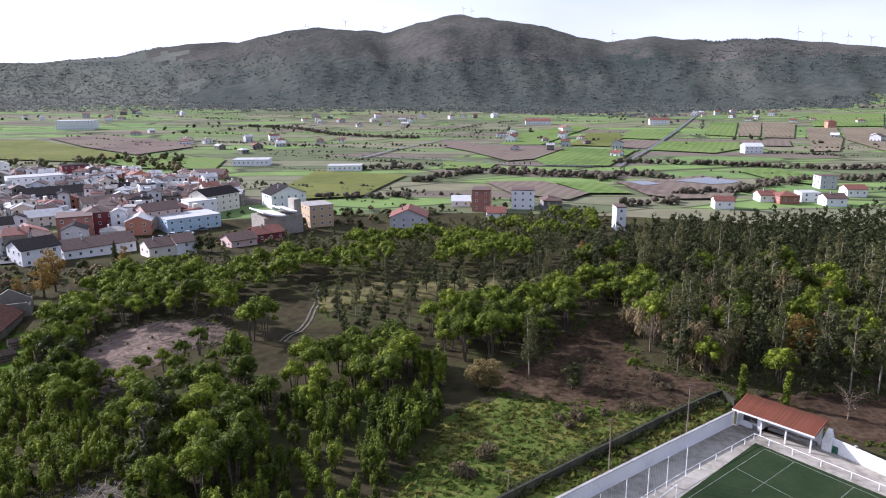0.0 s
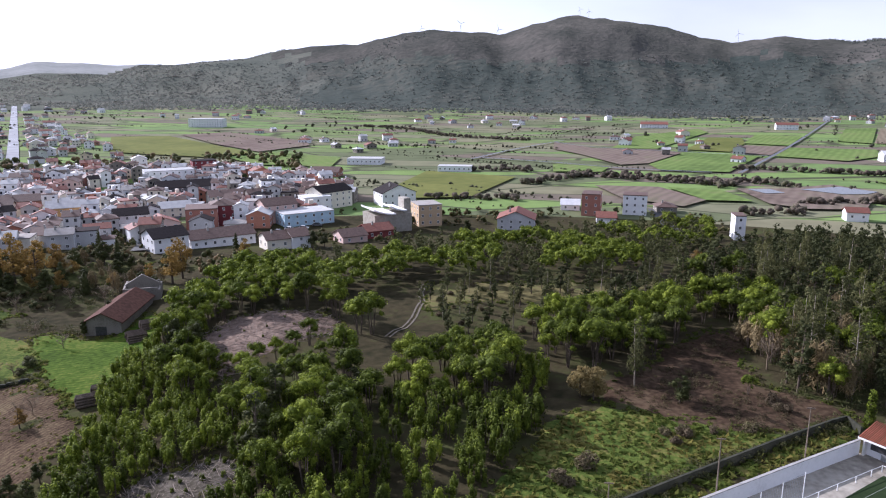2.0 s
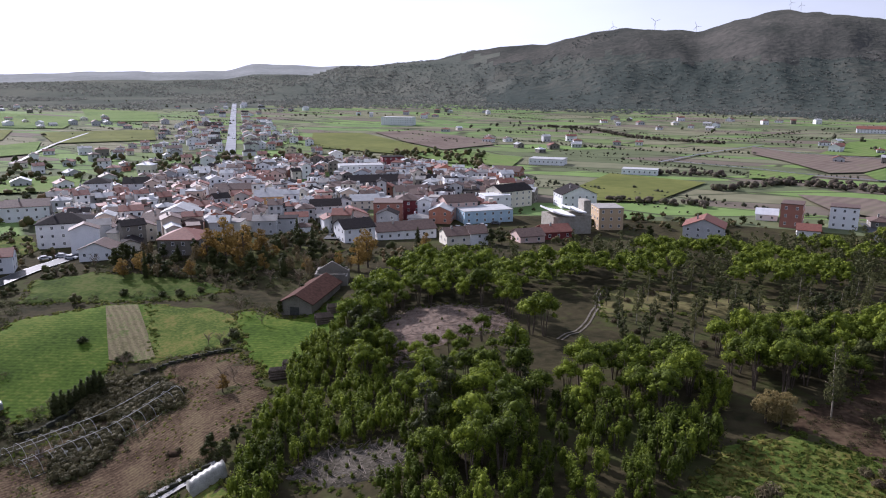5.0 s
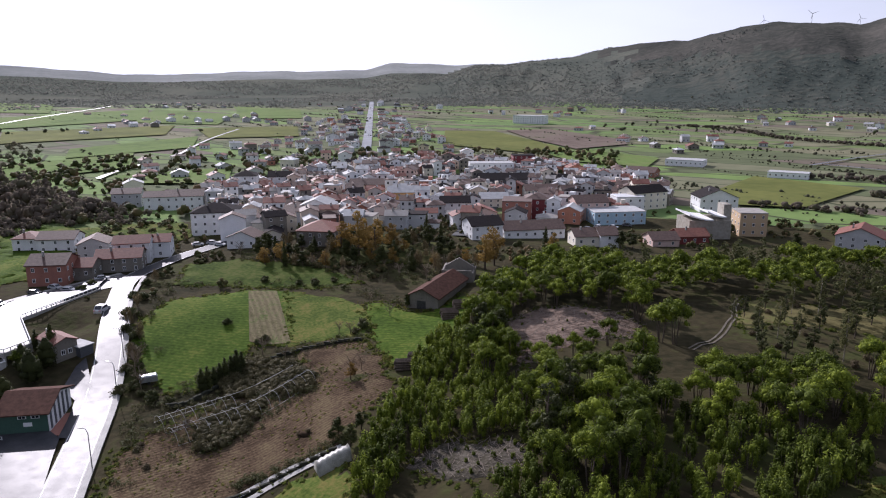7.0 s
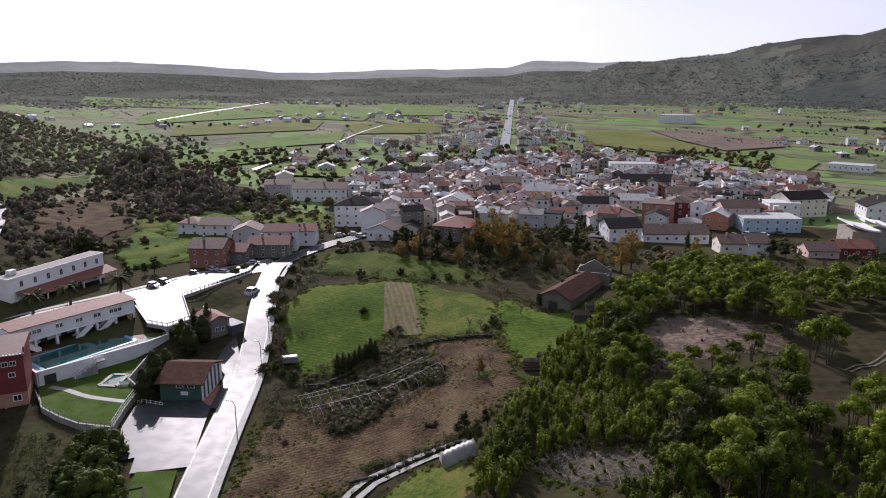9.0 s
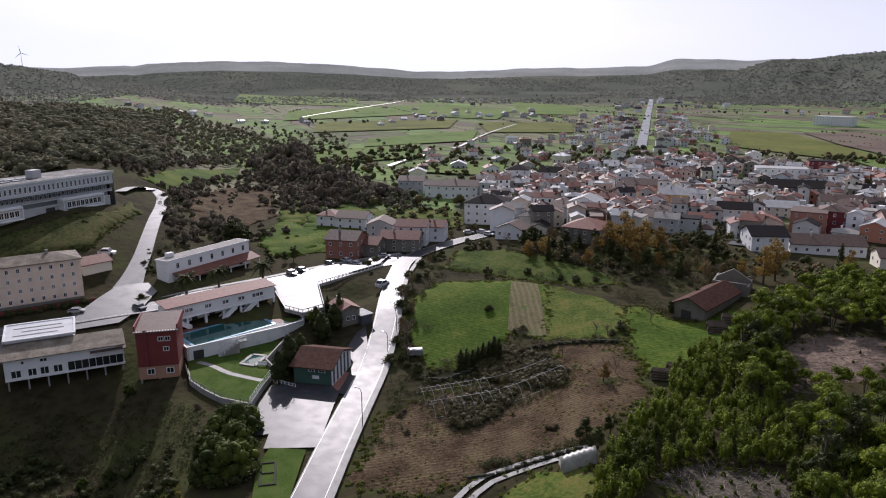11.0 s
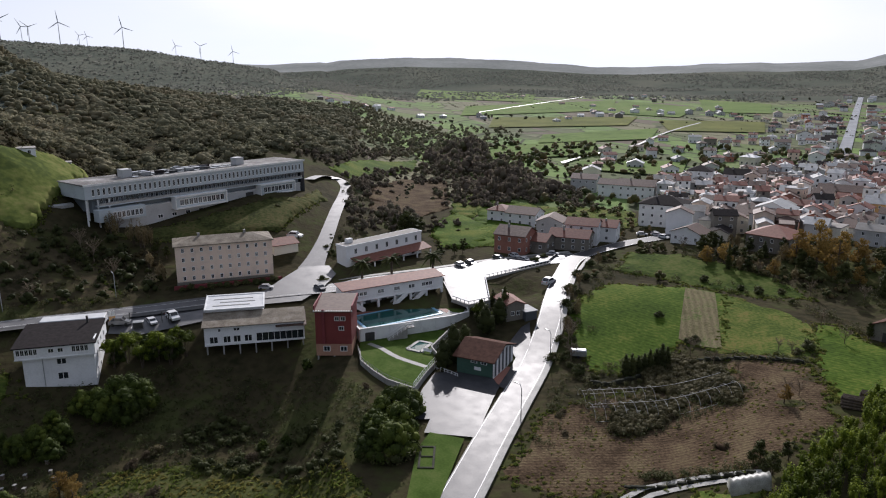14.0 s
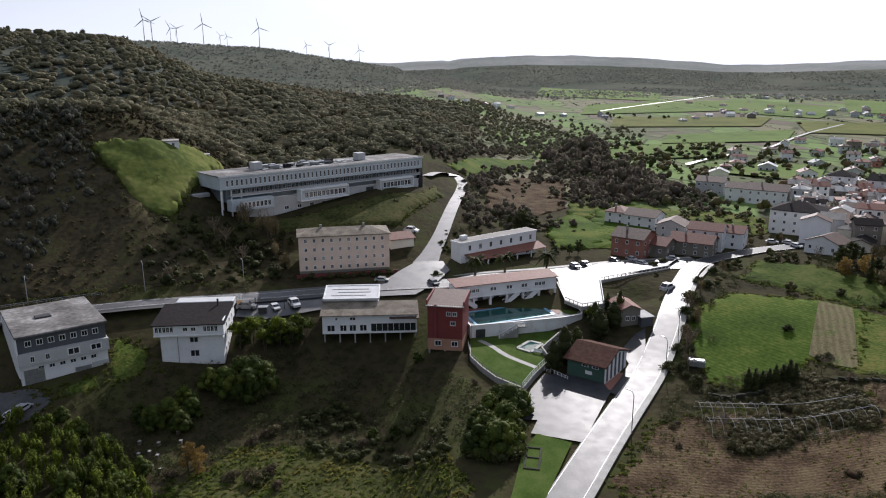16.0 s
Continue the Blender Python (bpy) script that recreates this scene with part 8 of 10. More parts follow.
def white_house():
    a, b = [(-168.0, -35.4), (-166.7, -21.0)]
    m, w, z = base_of(a, b, 14)
    ob = empty("white_house", m, "white three-storey house with dark slate roof on a slope", "house")
    d, h = 13.0, 10.7
    for u in (0.4, w * 0.33, w * 0.66, w - 0.8):
        box_part("pillar", ob, M["concrete"], u, 0.3, -6, u + 0.4, 0.7, 0.9)
    part("wall", Shape().box(0, 0, 0.3, w, d, h - 2.6).mesh("wall", WALL["white"]), ob)
    part("upper_wall", Shape().box(-1.1, -1.0, h - 2.6, w + 0.5, d, h).mesh("wall", WALL["white"]), ob)
    part("basement", Shape().box(0.3, 5.0, -6, w - 0.3, d - 0.2, 0.6).mesh("wall", M["concrete"]), ob)
    s = Shape()
    s.v = [(-1.5, -1.5, h), (w + 0.9, -1.5, h), (w + 0.9, 11.5, h + 1.3), (-1.5, 11.5, h + 1.3), (-1.5, -1.5, h + 0.25), (w + 0.9, -1.5, h + 0.25), (w + 0.9, 11.5, h + 1.55), (-1.5, 11.5, h + 1.55)]
    s.f = [(3, 2, 1, 0), (4, 5, 6, 7), (0, 1, 5, 4), (1, 2, 6, 5), (2, 3, 7, 6), (3, 0, 4, 7)]
    part("roof", s.mesh("roof", ROOF["dark"]), ob)
    box_part("roof_terrace", ob, ROOF["pale"], 1.0, 11.6, h, w + 0.6, d + 2.5, h + 1.7, 0.1)
    box_part("gable_wall", ob, WALL["white"], w + 0.1, 0, h, w + 0.4, 8.4, h + 0.7, 0.0)
    for u0, n in ((-0.8, 5), (w - 4.2, 4)):
        windows_row(ob, u0, u0 + n * 0.85, -1.0, h - 1.0, n, (0.78, 1.5))
    windows_row(ob, w * 0.36, w * 0.62, -1.0, h - 1.0, 2, (1.2, 1.0))
    windows_row(ob, w * 0.45, w * 0.62, 0, h - 4.0, 1, (2.2, 1.5))
    windows_row(ob, w * 0.45, w * 0.62, 0, 3.3, 1, (2.4, 1.8))
    box_part("downpipe", ob, M["metal"], w * 0.27, -0.12, 0.3, w * 0.27 + 0.12, -0.003, h - 2.6, 0.0)
    box_part("balcony_ledge", ob, M["white_paint"], -1.2, -1.15, h - 2.7, w + 0.6, -0.9, h - 2.45, 0.0)
    windows_row(ob, 1, 11, 0, h - 4.2, 3, (1.0, 1.3), 90, w)
    windows_row(ob, 1, 11, 0, 3.2, 3, (1.0, 1.3), 90, w)
    windows_row(ob, 1, 11, 0, h - 1.3, 3, (1.0, 1.2), 90, w + 0.5)
    box_part("chimney", ob, M["dark_metal"], w * 0.8, 9.5, h + 1.2, w * 0.8 + 0.4, 9.9, h + 3.0)


def workshop():
    a, b = [(-159.5, -63.1), (-167.5, -47.1)]
    m, w, z = base_of(a, b, 18)
    ob = empty("workshop_building", m, "grey and white workshop with stained flat roof", "building")
    d, h = 22.0, 11.2
    part("lower_wall", Shape().box(0, 0, -3, w, d, 4.6).mesh("wall", WALL["white"]), ob)
    part("upper_wall", Shape().box(-0.2, -0.9, 4.6, w + 0.3, d, 7.4).mesh("wall", WALL["grey"]), ob)
    part("top_wall", Shape().box(0, 0, 7.4, w, d, h).mesh("wall", WALL["darkgrey"]), ob)
    box_part("roof", ob, ROOF["stained"], -0.4, -1.0, h, w + 0.4, d + 0.4, h + 0.4, 0.1, "stained grey gravel roof")
    box_part("side_wall", ob, WALL["white"], -0.35, -0.4, 2.0, -0.01, d, h - 0.1, 0.0)
    box_part("roof_light", ob, M["dark_metal"], w * 0.3, d * 0.45, h + 0.4, w * 0.3 + 3.4, d * 0.45 + 2.2, h + 0.75, 0.1)
    windows_row(ob, 1, w - 1, 0, 9.4, 7, (1.3, 1.4))
    windows_row(ob, 1, 7, -0.9, 6.0, 2, (0.9, 1.5))
    windows_row(ob, w * 0.45, w * 0.75, -0.9, 6.0, 1, (2.6, 1.6))
    windows_row(ob, w * 0.75, w - 0.5, -0.9, 6.0, 1, (2.4, 1.4))
    windows_row(ob, 3, w - 2, 0, 3.4, 6, (1.3, 0.9))
    box_part("garage_door", ob, M["metal"], 0.6, -0.06, 0, 4.6, 0.0, 3.4, 0.0)
    box_part("garage_door", ob, M["metal"], w * 0.6, -0.06, -1, w * 0.6 + 3.4, 0.0, 1.6, 0.0)
    box_part("plinth", ob, WALL["grey"], w * 0.6 + 3.6, -0.1, -2, w, 0.0, 2.0, 0.0)


def restaurant():
    a, b = [(-172.2, 2.6), (-169.0, 26.3)]
    m, w, z = base_of(a, b, 12)
    ob = empty("restaurant_building", m, "long white building on stilts with brown tiled roof", "building")
    d, lo, h = 11.0, 2.4, 7.2
    for i in range(7):
        u = 0.3 + (w - 0.9) * i / 6
        box_part("pillar", ob, M["concrete"], u, 0.2, -7, u + 0.35, 0.55, lo)
    part("wall", Shape().box(0, 0, lo, w, d, h).mesh("wall", WALL["white"]), ob)
    part("basement", Shape().box(0.4, 4.5, -7, w - 0.4, d, lo).mesh("wall", WALL["darkgrey"]), ob)
    s = Shape()
    s.v = [(-0.5, -0.7, h), (w + 0.3, -0.7, h), (w + 0.3, 6.5, h + 1.5), (-0.5, 6.5, h + 1.5), (-0.5, -0.7, h + 0.2), (w + 0.3, -0.7, h + 0.2), (w + 0.3, 6.5, h + 1.7), (-0.5, 6.5, h + 1.7)]
    s.f = [(3, 2, 1, 0), (4, 5, 6, 7), (0, 1, 5, 4), (1, 2, 6, 5), (2, 3, 7, 6), (3, 0, 4, 7)]
    part("roof", s.mesh("roof", ROOF["weathered"]), ob, label="weathered grey-tan sheet roof")
    # lower roof over the dining room
    s = Shape()
    q = w * 0.7
    s.v = [(q + 0.2, -0.9, h - 0.9), (w + 0.5, -0.9, h - 0.9), (w + 0.5, 7.5, h + 0.3), (q + 0.2, 7.5, h + 0.3)]
    s.v += [(x, y, zz + 0.2) for x, y, zz in s.v]
    s.f = [(3, 2, 1, 0), (4, 5, 6, 7), (0, 1, 5, 4), (1, 2, 6, 5), (2, 3, 7, 6), (3, 0, 4, 7)]
    part("dining_roof", s.mesh("roof", ROOF["brown"]), ob, label="low grey-brown sheet roof")
    for u, ww in ((0.09, 2.2), (0.22, 1.9), (0.32, 1.9), (0.43, 2.0)):
        windows_row(ob, w * u - ww / 2, w * u + ww / 2, 0, lo + 1.45, 1, (ww, 1.9))
    box_part("glazing", ob, M["glass"], w * 0.51, -0.04, lo + 0.5, w - 0.25, -0.003, lo + 2.5, 0.0)
    for k in range(9):
        u = w * 0.51 + (w * 0.49 - 0.33) * k / 8
        box_part("mullion", ob, M["white_paint"], u, -0.1, lo + 0.5, u + 0.09, -0.042, lo + 2.5, 0.0)
    box_part("sill_band", ob, M["white_paint"], 0, -0.35, lo + 0.05, w, -0.003, lo + 0.4, 0.0)
    windows_row(ob, w * 0.13, w * 0.17, 0, h - 0.9, 1, (0.6, 0.8))
    windows_row(ob, w * 0.28, w * 0.36, 0, h - 0.9, 1, (1.6, 0.8))
    part("rear_hall", Shape().box(0, 6.5, h - 2, w * 0.58, 14.5, h + 2.2).mesh("wall", WALL["white"]), ob)
    # tilted white roof of the hall, with a raised rim and long rooflights
    q = w * 0.6
    def tilted(x0, y0, x1, y1, lift, thick):
        s = Shape()
        s.v = [(x, y, h + 2.2 + (y - 6.0) * 0.11 + lift) for x, y in ((x0, y0), (x1, y0), (x1, y1), (x0, y1))]
        s.v += [(x, y, zz + thick) for x, y, zz in s.v]
        s.f = [(3, 2, 1, 0), (4, 5, 6, 7), (0, 1, 5, 4), (1, 2, 6, 5), (2, 3, 7, 6), (3, 0, 4, 7)]
        return s
    part("hall_roof", tilted(-0.3, 5.8, q, 15.0, 0, 0.3).mesh("roof", ROOF["pale"]), ob, label="white sheet roof with rooflights")
    for x0, y0, x1, y1 in ((-0.3, 5.8, q, 6.2), (-0.3, 14.6, q, 15.0), (-0.3, 6.2, 0.1, 14.6), (q - 0.4, 6.2, q, 14.6)):
        part("roof_rim", tilted(x0, y0, x1, y1, 0.3, 0.16).mesh("rim", M["white_paint"]), ob)
    for k, (x0, x1) in enumerate(((0.07, 0.45), (0.14, 0.5), (0.07, 0.48))):
        part("rooflight", tilted(w * x0, 8.0 + k * 2.0, w * x1, 8.35 + k * 2.0, 0.3, 0.08).mesh("rooflight", M["concrete"]), ob)


def red_building():
    a, b = [(-161.2, 27.7), (-158.1, 35.7)]
    m, w, z = base_of(a, b, 9)
    ob = empty("red_building", m, "narrow dark red building with peach base on stilts", "building")
    d, h = 10.5, 12.3
    for u in (0.2, w / 2 - 0.2, w - 0.6):
        box_part("pillar", ob, M["concrete"], u, 0.1, -7, u + 0.4, 0.5, 1.2)
    part("basement", Shape().box(0.3, 3.0, -7, w - 0.3, d, 1.2).mesh("wall", WALL["peach"]), ob)
    part("lower_wall", Shape().box(0, 0, 1.2, w, d, 4.2).mesh("wall", WALL["salmon"]), ob)
    part("wall", Shape().box(-0.02, -0.02, 4.2, w + 0.02, d, h).mesh("wall", WALL["redwall"]), ob)
    s = Shape()
    s.v = [(-0.4, -0.4, h), (w + 0.4, -0.4, h), (w + 0.4, d + 0.4, h + 1.1), (-0.4, d + 0.4, h + 1.1), (-0.4, -0.4, h + 0.2), (w + 0.4, -0.4, h + 0.2), (w + 0.4, d + 0.4, h + 1.3), (-0.4, d + 0.4, h + 1.3)]
    s.f = [(3, 2, 1, 0), (4, 5, 6, 7), (0, 1, 5, 4), (1, 2, 6, 5), (2, 3, 7, 6), (3, 0, 4, 7)]
    part("roof", s.mesh("roof", ROOF["brown"]), ob)
    box_part("parapet", ob, WALL["maroon"], w + 0.1, 0.2, h, w + 0.4, d + 0.3, h + 1.5, 0.0)
    box_part("parapet", ob, WALL["maroon"], -0.4, 0.2, h, -0.1, d + 0.3, h + 1.5, 0.0)
    for k in range(16):
        u = -0.35 + (w + 0.5) * k / 15
        box_part("eave_tile", ob, M["white_paint"], u, -0.5, h + 0.2, u + 0.22, -0.1, h + 0.4, 0.0, "pale upturned eave tile")
    box_part("flue", ob, WALL["maroon"], 1.6, -0.35, 4.4, 2.3, -0.02, h + 0.6, 0.0)
    windows_row(ob, w * 0.52, w * 0.86, -0.02, h - 1.7, 2, (1.2, 1.1))
    windows_row(ob, w * 0.6, w * 0.85, -0.02, h - 4.1, 1, (1.3, 1.1))
    windows_row(ob, w * 0.15, w * 0.45, 0, 3.0, 1, (1.7, 1.4))
    windows_row(ob, w * 0.6, w * 0.95, 0, 3.0, 1, (1.7, 1.4))


POOL_Z = -2.0


def pool_house():
    a, b = [(-178.3, 38.4), (-183.4, 68.6)]
    m, w, z = base_of(a, b, 7, POOL_Z)
    ob = empty("pool_building", m, "long white pool building with arcade and red tiled roof", "building")
    d, h = 5.0, 6.4
    part("upper_wall", Shape().box(0, 0, 3.0, w, d, h).mesh("wall", WALL["white"]), ob)
    part("back_wall", Shape().box(0, 3.6, -1, w, d, 3.0).mesh("wall", WALL["white"]), ob)
    for i in range(7):
        u = (w - 0.6) * i / 6
        box_part("pillar", ob, M["white_paint"], u, 0.0, -0.5, u + 0.6, 0.6, 3.0)
    # open stairs with solid white cheeks, climbing under the arcade
    for u, way in ((w * 0.2, -1), (w * 0.47, 1), (w * 0.66, 1)):
        for y in (-0.5, 1.2):
            side = [(u, 0), (u + way * 0.9, 0), (u + way * 4.6, 2.5), (u + way * 4.6, 3.3), (u + way * 3.6, 3.3), (u, 0.95)]
            n = len(side)
            s = Shape()
            s.v = [(p, y, q) for p, q in side] + [(p, y + 0.16, q) for p, q in side]
            s.f = [tuple(range(n)), tuple(range(2 * n - 1, n - 1, -1))] + [(i, (i + 1) % n, n + (i + 1) % n, n + i) for i in range(n)]
            part("stair_cheek", s.mesh("stair_cheek", M["white_paint"]), ob)
        for k in range(12):
            x0 = u + way * k * 0.36
            part("step", Shape().box(min(x0, x0 + way * 0.36), -0.34, k * 0.2, max(x0, x0 + way * 0.36), 1.2, k * 0.2 + 0.2).mesh("step", M["concrete"]), ob)
    # wide windows with white frames and sills
    for k, span, n in ((0.17, 3.4, 3), (0.36, 1.8, 2), (0.52, 1.8, 2), (0.67, 1.9, 2), (0.83, 3.4, 3)):
        windows_row(ob, w * k - span / 2, w * k + span / 2, 0, 4.9, n, (span / n * 0.96, 1.15))
        box_part("window_sill", ob, M["white_paint"], w * k - span / 2 - 0.1, -0.3, 4.15, w * k + span / 2 + 0.1, 0.0, 4.28, 0.0)
    box_part("ledge", ob, M["white_paint"], 0, -0.25, 2.95, w, -0.003, 3.15, 0.0)
    for i in range(5):
        u = 3 + i * (w - 6) / 5
        box_part("doorway", ob, M["dark_metal"], u, 3.54, 0, u + 1.6, 3.6, 2.3, 0.0)
    s = Shape()
    s.v = [(-0.4, -0.5, h), (w + 0.4, -0.5, h), (w + 0.4, d + 0.4, h + 0.8), (-0.4, d + 0.4, h + 0.8), (-0.4, -0.5, h + 0.2), (w + 0.4, -0.5, h + 0.2), (w + 0.4, d + 0.4, h + 1.0), (-0.4, d + 0.4, h + 1.0)]
    s.f = [(3, 2, 1, 0), (4, 5, 6, 7), (0, 1, 5, 4), (1, 2, 6, 5), (2, 3, 7, 6), (3, 0, 4, 7)]
    part("roof", s.mesh("roof", ROOF["red"]), ob)


def flat_prism(name, parent, outline, z0, z1, mat, label=""):
    ar = sum(a * d - c * b for (a, b), (c, d) in zip(outline, outline[1:] + outline[:1]))
    pts = outline if ar > 0 else outline[::-1]
    ob = part(name, Shape().prism(pts, z0, z1).mesh(name, mat), parent, label=label)
    return ob


def wall_line(name, parent, pts, z0, z1, thick, mat, label=""):
    """Wall along a line between two heights, a part for each stretch."""
    for (x0, y0), (x1, y1) in zip(pts, pts[1:]):
        ln = math.hypot(x1 - x0, y1 - y0)
        nx, ny = -(y1 - y0) / ln * thick / 2, (x1 - x0) / ln * thick / 2
        s = Shape().prism([(x0 + nx, y0 + ny), (x0 - nx, y0 - ny), (x1 - nx, y1 - ny), (x1 + nx, y1 + ny)], z0, z1)
        part(name, s.mesh(name, mat), parent, label=label)


def swimming_pool():
    basin = [(-175.6, 39.9), (-179.8, 61.7), (-169.8, 63.2), (-165.4, 41.2)]
    cx, cy = sum(p[0] for p in basin) / 4, sum(p[1] for p in basin) / 4
    ob = empty("swimming_pool", Matrix.Identity(4), "outdoor swimming pool with still green water and white walls", "pool")
    flat_prism("pool_deck", ob, [(-178.8, 38.9), (-164.5, 39.5), (-167.2, 69.8), (-170.8, 71.2), (-190.2, 70.0)], -2.35, -2.0, M["concrete"])
    flat_prism("lawn_strip", ob, [(-181.4, 64.6), (-188.0, 69.3), (-171.2, 70.6), (-168.0, 68.6), (-170.0, 66.4)], -2.0, -1.95, M["lawn"])
    flat_prism("terrace_floor", ob, [(-178.8, 39.4), (-187.8, 68.4), (-171.8, 66.0), (-169.6, 64.6), (-180.4, 62.4), (-176.0, 39.4)], -2.0, -1.96, ROOF["red"], "dull red tiled terrace")
    flat_prism("water", ob, [(cx + (x - cx) * 0.95, cy + (y - cy) * 0.95) for x, y in basin], -2.1, -1.93, M["pool"])
    wall_line("pool_edge", ob, basin + basin[:1], -2.05, -1.85, 0.75, M["tile_blue"])
    wall_line("front_wall", ob, [(-164.4, 39.5), (-165.8, 64.0), (-167.3, 69.9)], -9.0, -1.45, 0.35, M["white_paint"])
    wall_line("coping", ob, [(-164.3, 39.4), (-165.7, 64.0), (-167.2, 69.9)], -1.45, -1.33, 0.55, M["white_paint"])
    wall_line("side_wall", ob, [(-167.3, 69.9), (-170.8, 71.3), (-190.4, 70.0)], -7.0, -1.0, 0.4, M["white_paint"])
    wall_line("side_wall", ob, [(-178.8, 38.8), (-164.5, 39.4)], -9.0, -1.6, 0.4, M["white_paint"])
    for k in range(6):
        y = 43.0 + k * 4.2
        x = -164.4 - (y - 39.5) * 0.057
        part("pilaster", Shape().box(x + 0.1, y - 0.12, LAWN_Z - 0.2, x + 0.3, y + 0.12, -1.46).mesh("pilaster", M["white_paint"]), ob)
    part("door", Shape().box(-164.3, 40.6, LAWN_Z, -164.1, 43.0, LAWN_Z + 2.2).mesh("door", M["dark_metal"]), ob)
    # landing and flight of steps down to the lawn, between white railings
    x = -163.2
    part("landing", Shape().box(x - 1.8, 51.2, -2.3, x + 0.7, 53.2, -2.0).mesh("landing", M["concrete"]), ob)
    for k in range(14):
        part("step", Shape().box(x - 0.7, 51.2 - (k + 1) * 0.36, LAWN_Z - 0.2, x + 0.7, 51.2 - k * 0.36, -2.2 - k * 0.19).mesh("step", M["concrete"]), ob)
    for u in (x - 0.7, x + 0.7):
        for h in (0.5, 1.0):
            line = [(u, 53.1, -2.0 + h), (u, 51.2, -2.0 + h), (u, 46.2, LAWN_Z + h)]
            part("stair_rail", Shape().tube(line, [0.07] * 3, 5).mesh("stair_rail", M["white_paint"]), ob)
        for k in range(7):
            y = 53.0 - k * 1.12
            zz = -2.0 if y > 51.2 else -2.0 + (LAWN_Z + 2.0) * (51.2 - y) / 5.0
            part("stair_post", Shape().box(u - 0.06, y - 0.06, zz - 0.2, u + 0.06, y + 0.06, zz + 1.05).mesh("stair_post", M["white_paint"]), ob)


LAWN_Z = -4.8


def pool_garden():
    o = [(-159.6, 37.9), (-164.3, 39.3), (-165.2, 52.5), (-165.8, 64.4), (-164.3, 64.2), (-152.6, 54.1), (-146.8, 53.8), (-140.2, 48.3), (-133.5, 43.4), (-139.9, 39.3), (-146.0, 37.6), (-152.5, 36.5)]
    ob = empty("garden_terrace", Matrix.Identity(4), "walled lawn terrace below the swimming pool", "terrace")
    flat_prism("lawn", ob, o, LAWN_Z - 3.5, LAWN_Z, M["lawn"])
    wall_line("retaining_wall", ob, o[6:] + o[:1], LAWN_Z - 5, LAWN_Z + 0.15, 0.35, M["concrete"])
    wall_line("upper_wall", ob, o[4:7], LAWN_Z - 2, LAWN_Z + 1.1, 0.35, M["concrete"])
    path = [(-162.4, 41.0), (-158.4, 43.0), (-155.9, 43.7), (-151.1, 45.2), (-143.5, 49.6)]
    ribbon("garden_path", path, -0.7, 0.7, M["pavement"], 0.03, 2, "pale garden path across the lawn", "path", level=LAWN_Z)
    ob = empty("paddling_pool", Matrix.Identity(4), "small paddling pool with pale rim in the lawn", "pool")
    q = [(-155.3, 48.8), (-159.3, 53.2), (-156.6, 55.6), (-152.2, 51.2)]
    wall_line("rim", ob, q + q[:1], LAWN_Z - 0.1, LAWN_Z + 0.25, 0.8, M["pavement"])
    flat_prism("water", ob, q, LAWN_Z - 0.2, LAWN_Z + 0.12, M["pool"])
    bench = empty("garden_bench", pose(-151.4, 52.6, LAWN_Z, 0, 0, 50), "white garden bench on the lawn", "bench")
    box_part("seat", bench, M["white_paint"], -1.1, -0.3, 0.42, 1.1, 0.3, 0.52)
    box_part("backrest", bench, M["white_paint"], -1.1, 0.3, 0.5, 1.1, 0.38, 1.0)
    for u in (-0.9, 0.75):
        box_part("leg", bench, M["white_paint"], u, -0.25, 0.0, u + 0.15, 0.25, 0.42)
    rail("garden_rail", [(-146.8, 53.6), (-140.2, 48.2), (-133.6, 43.3)], 1.3, 1.3, M["white_paint"], "white metal railing along the lawn edge", LAWN_Z)
    rail("garden_rail", [(-160.4, 37.7), (-152.5, 36.6), (-146.0, 37.7), (-139.9, 39.4), (-133.6, 43.1)], 1.0, 1.6, M["concrete"], "grey post-and-rail fence at the lawn edge", LAWN_Z)
    rail("garden_rail", [(-144.0, 51.8), (-141.2, 53.2), (-137.6, 55.0)], 1.0, 1.0, M["white_paint"], "white stair railing to the car park")


def rail(name, pts, h, gap, mat, label, level=None, bars=2, category="railing"):
    """Posts with rails, following the ground or a level."""
    line = smooth_line(pts, gap)
    ob = empty(name, Matrix.Translation((line[0].x, line[0].y, 0)), label, category)
    o = line[0]
    posts = [(p.x - o.x, p.y - o.y, (land(p.x, p.y) + 0.1 if level is None else level)) for p in line]
    pm = Shape().box(-0.05, -0.05, -0.3, 0.05, 0.05, h).mesh("post", mat)
    for x, y, z in posts:
        part("post", pm, ob, Matrix.Translation((x, y, z)))
    for k in range(bars):
        hh = h * (k + 1) / bars
        part("rail_bar", Shape().tube([(x, y, z + hh) for x, y, z in posts], [0.045] * len(posts), 4).mesh("rail_bar", mat), ob)


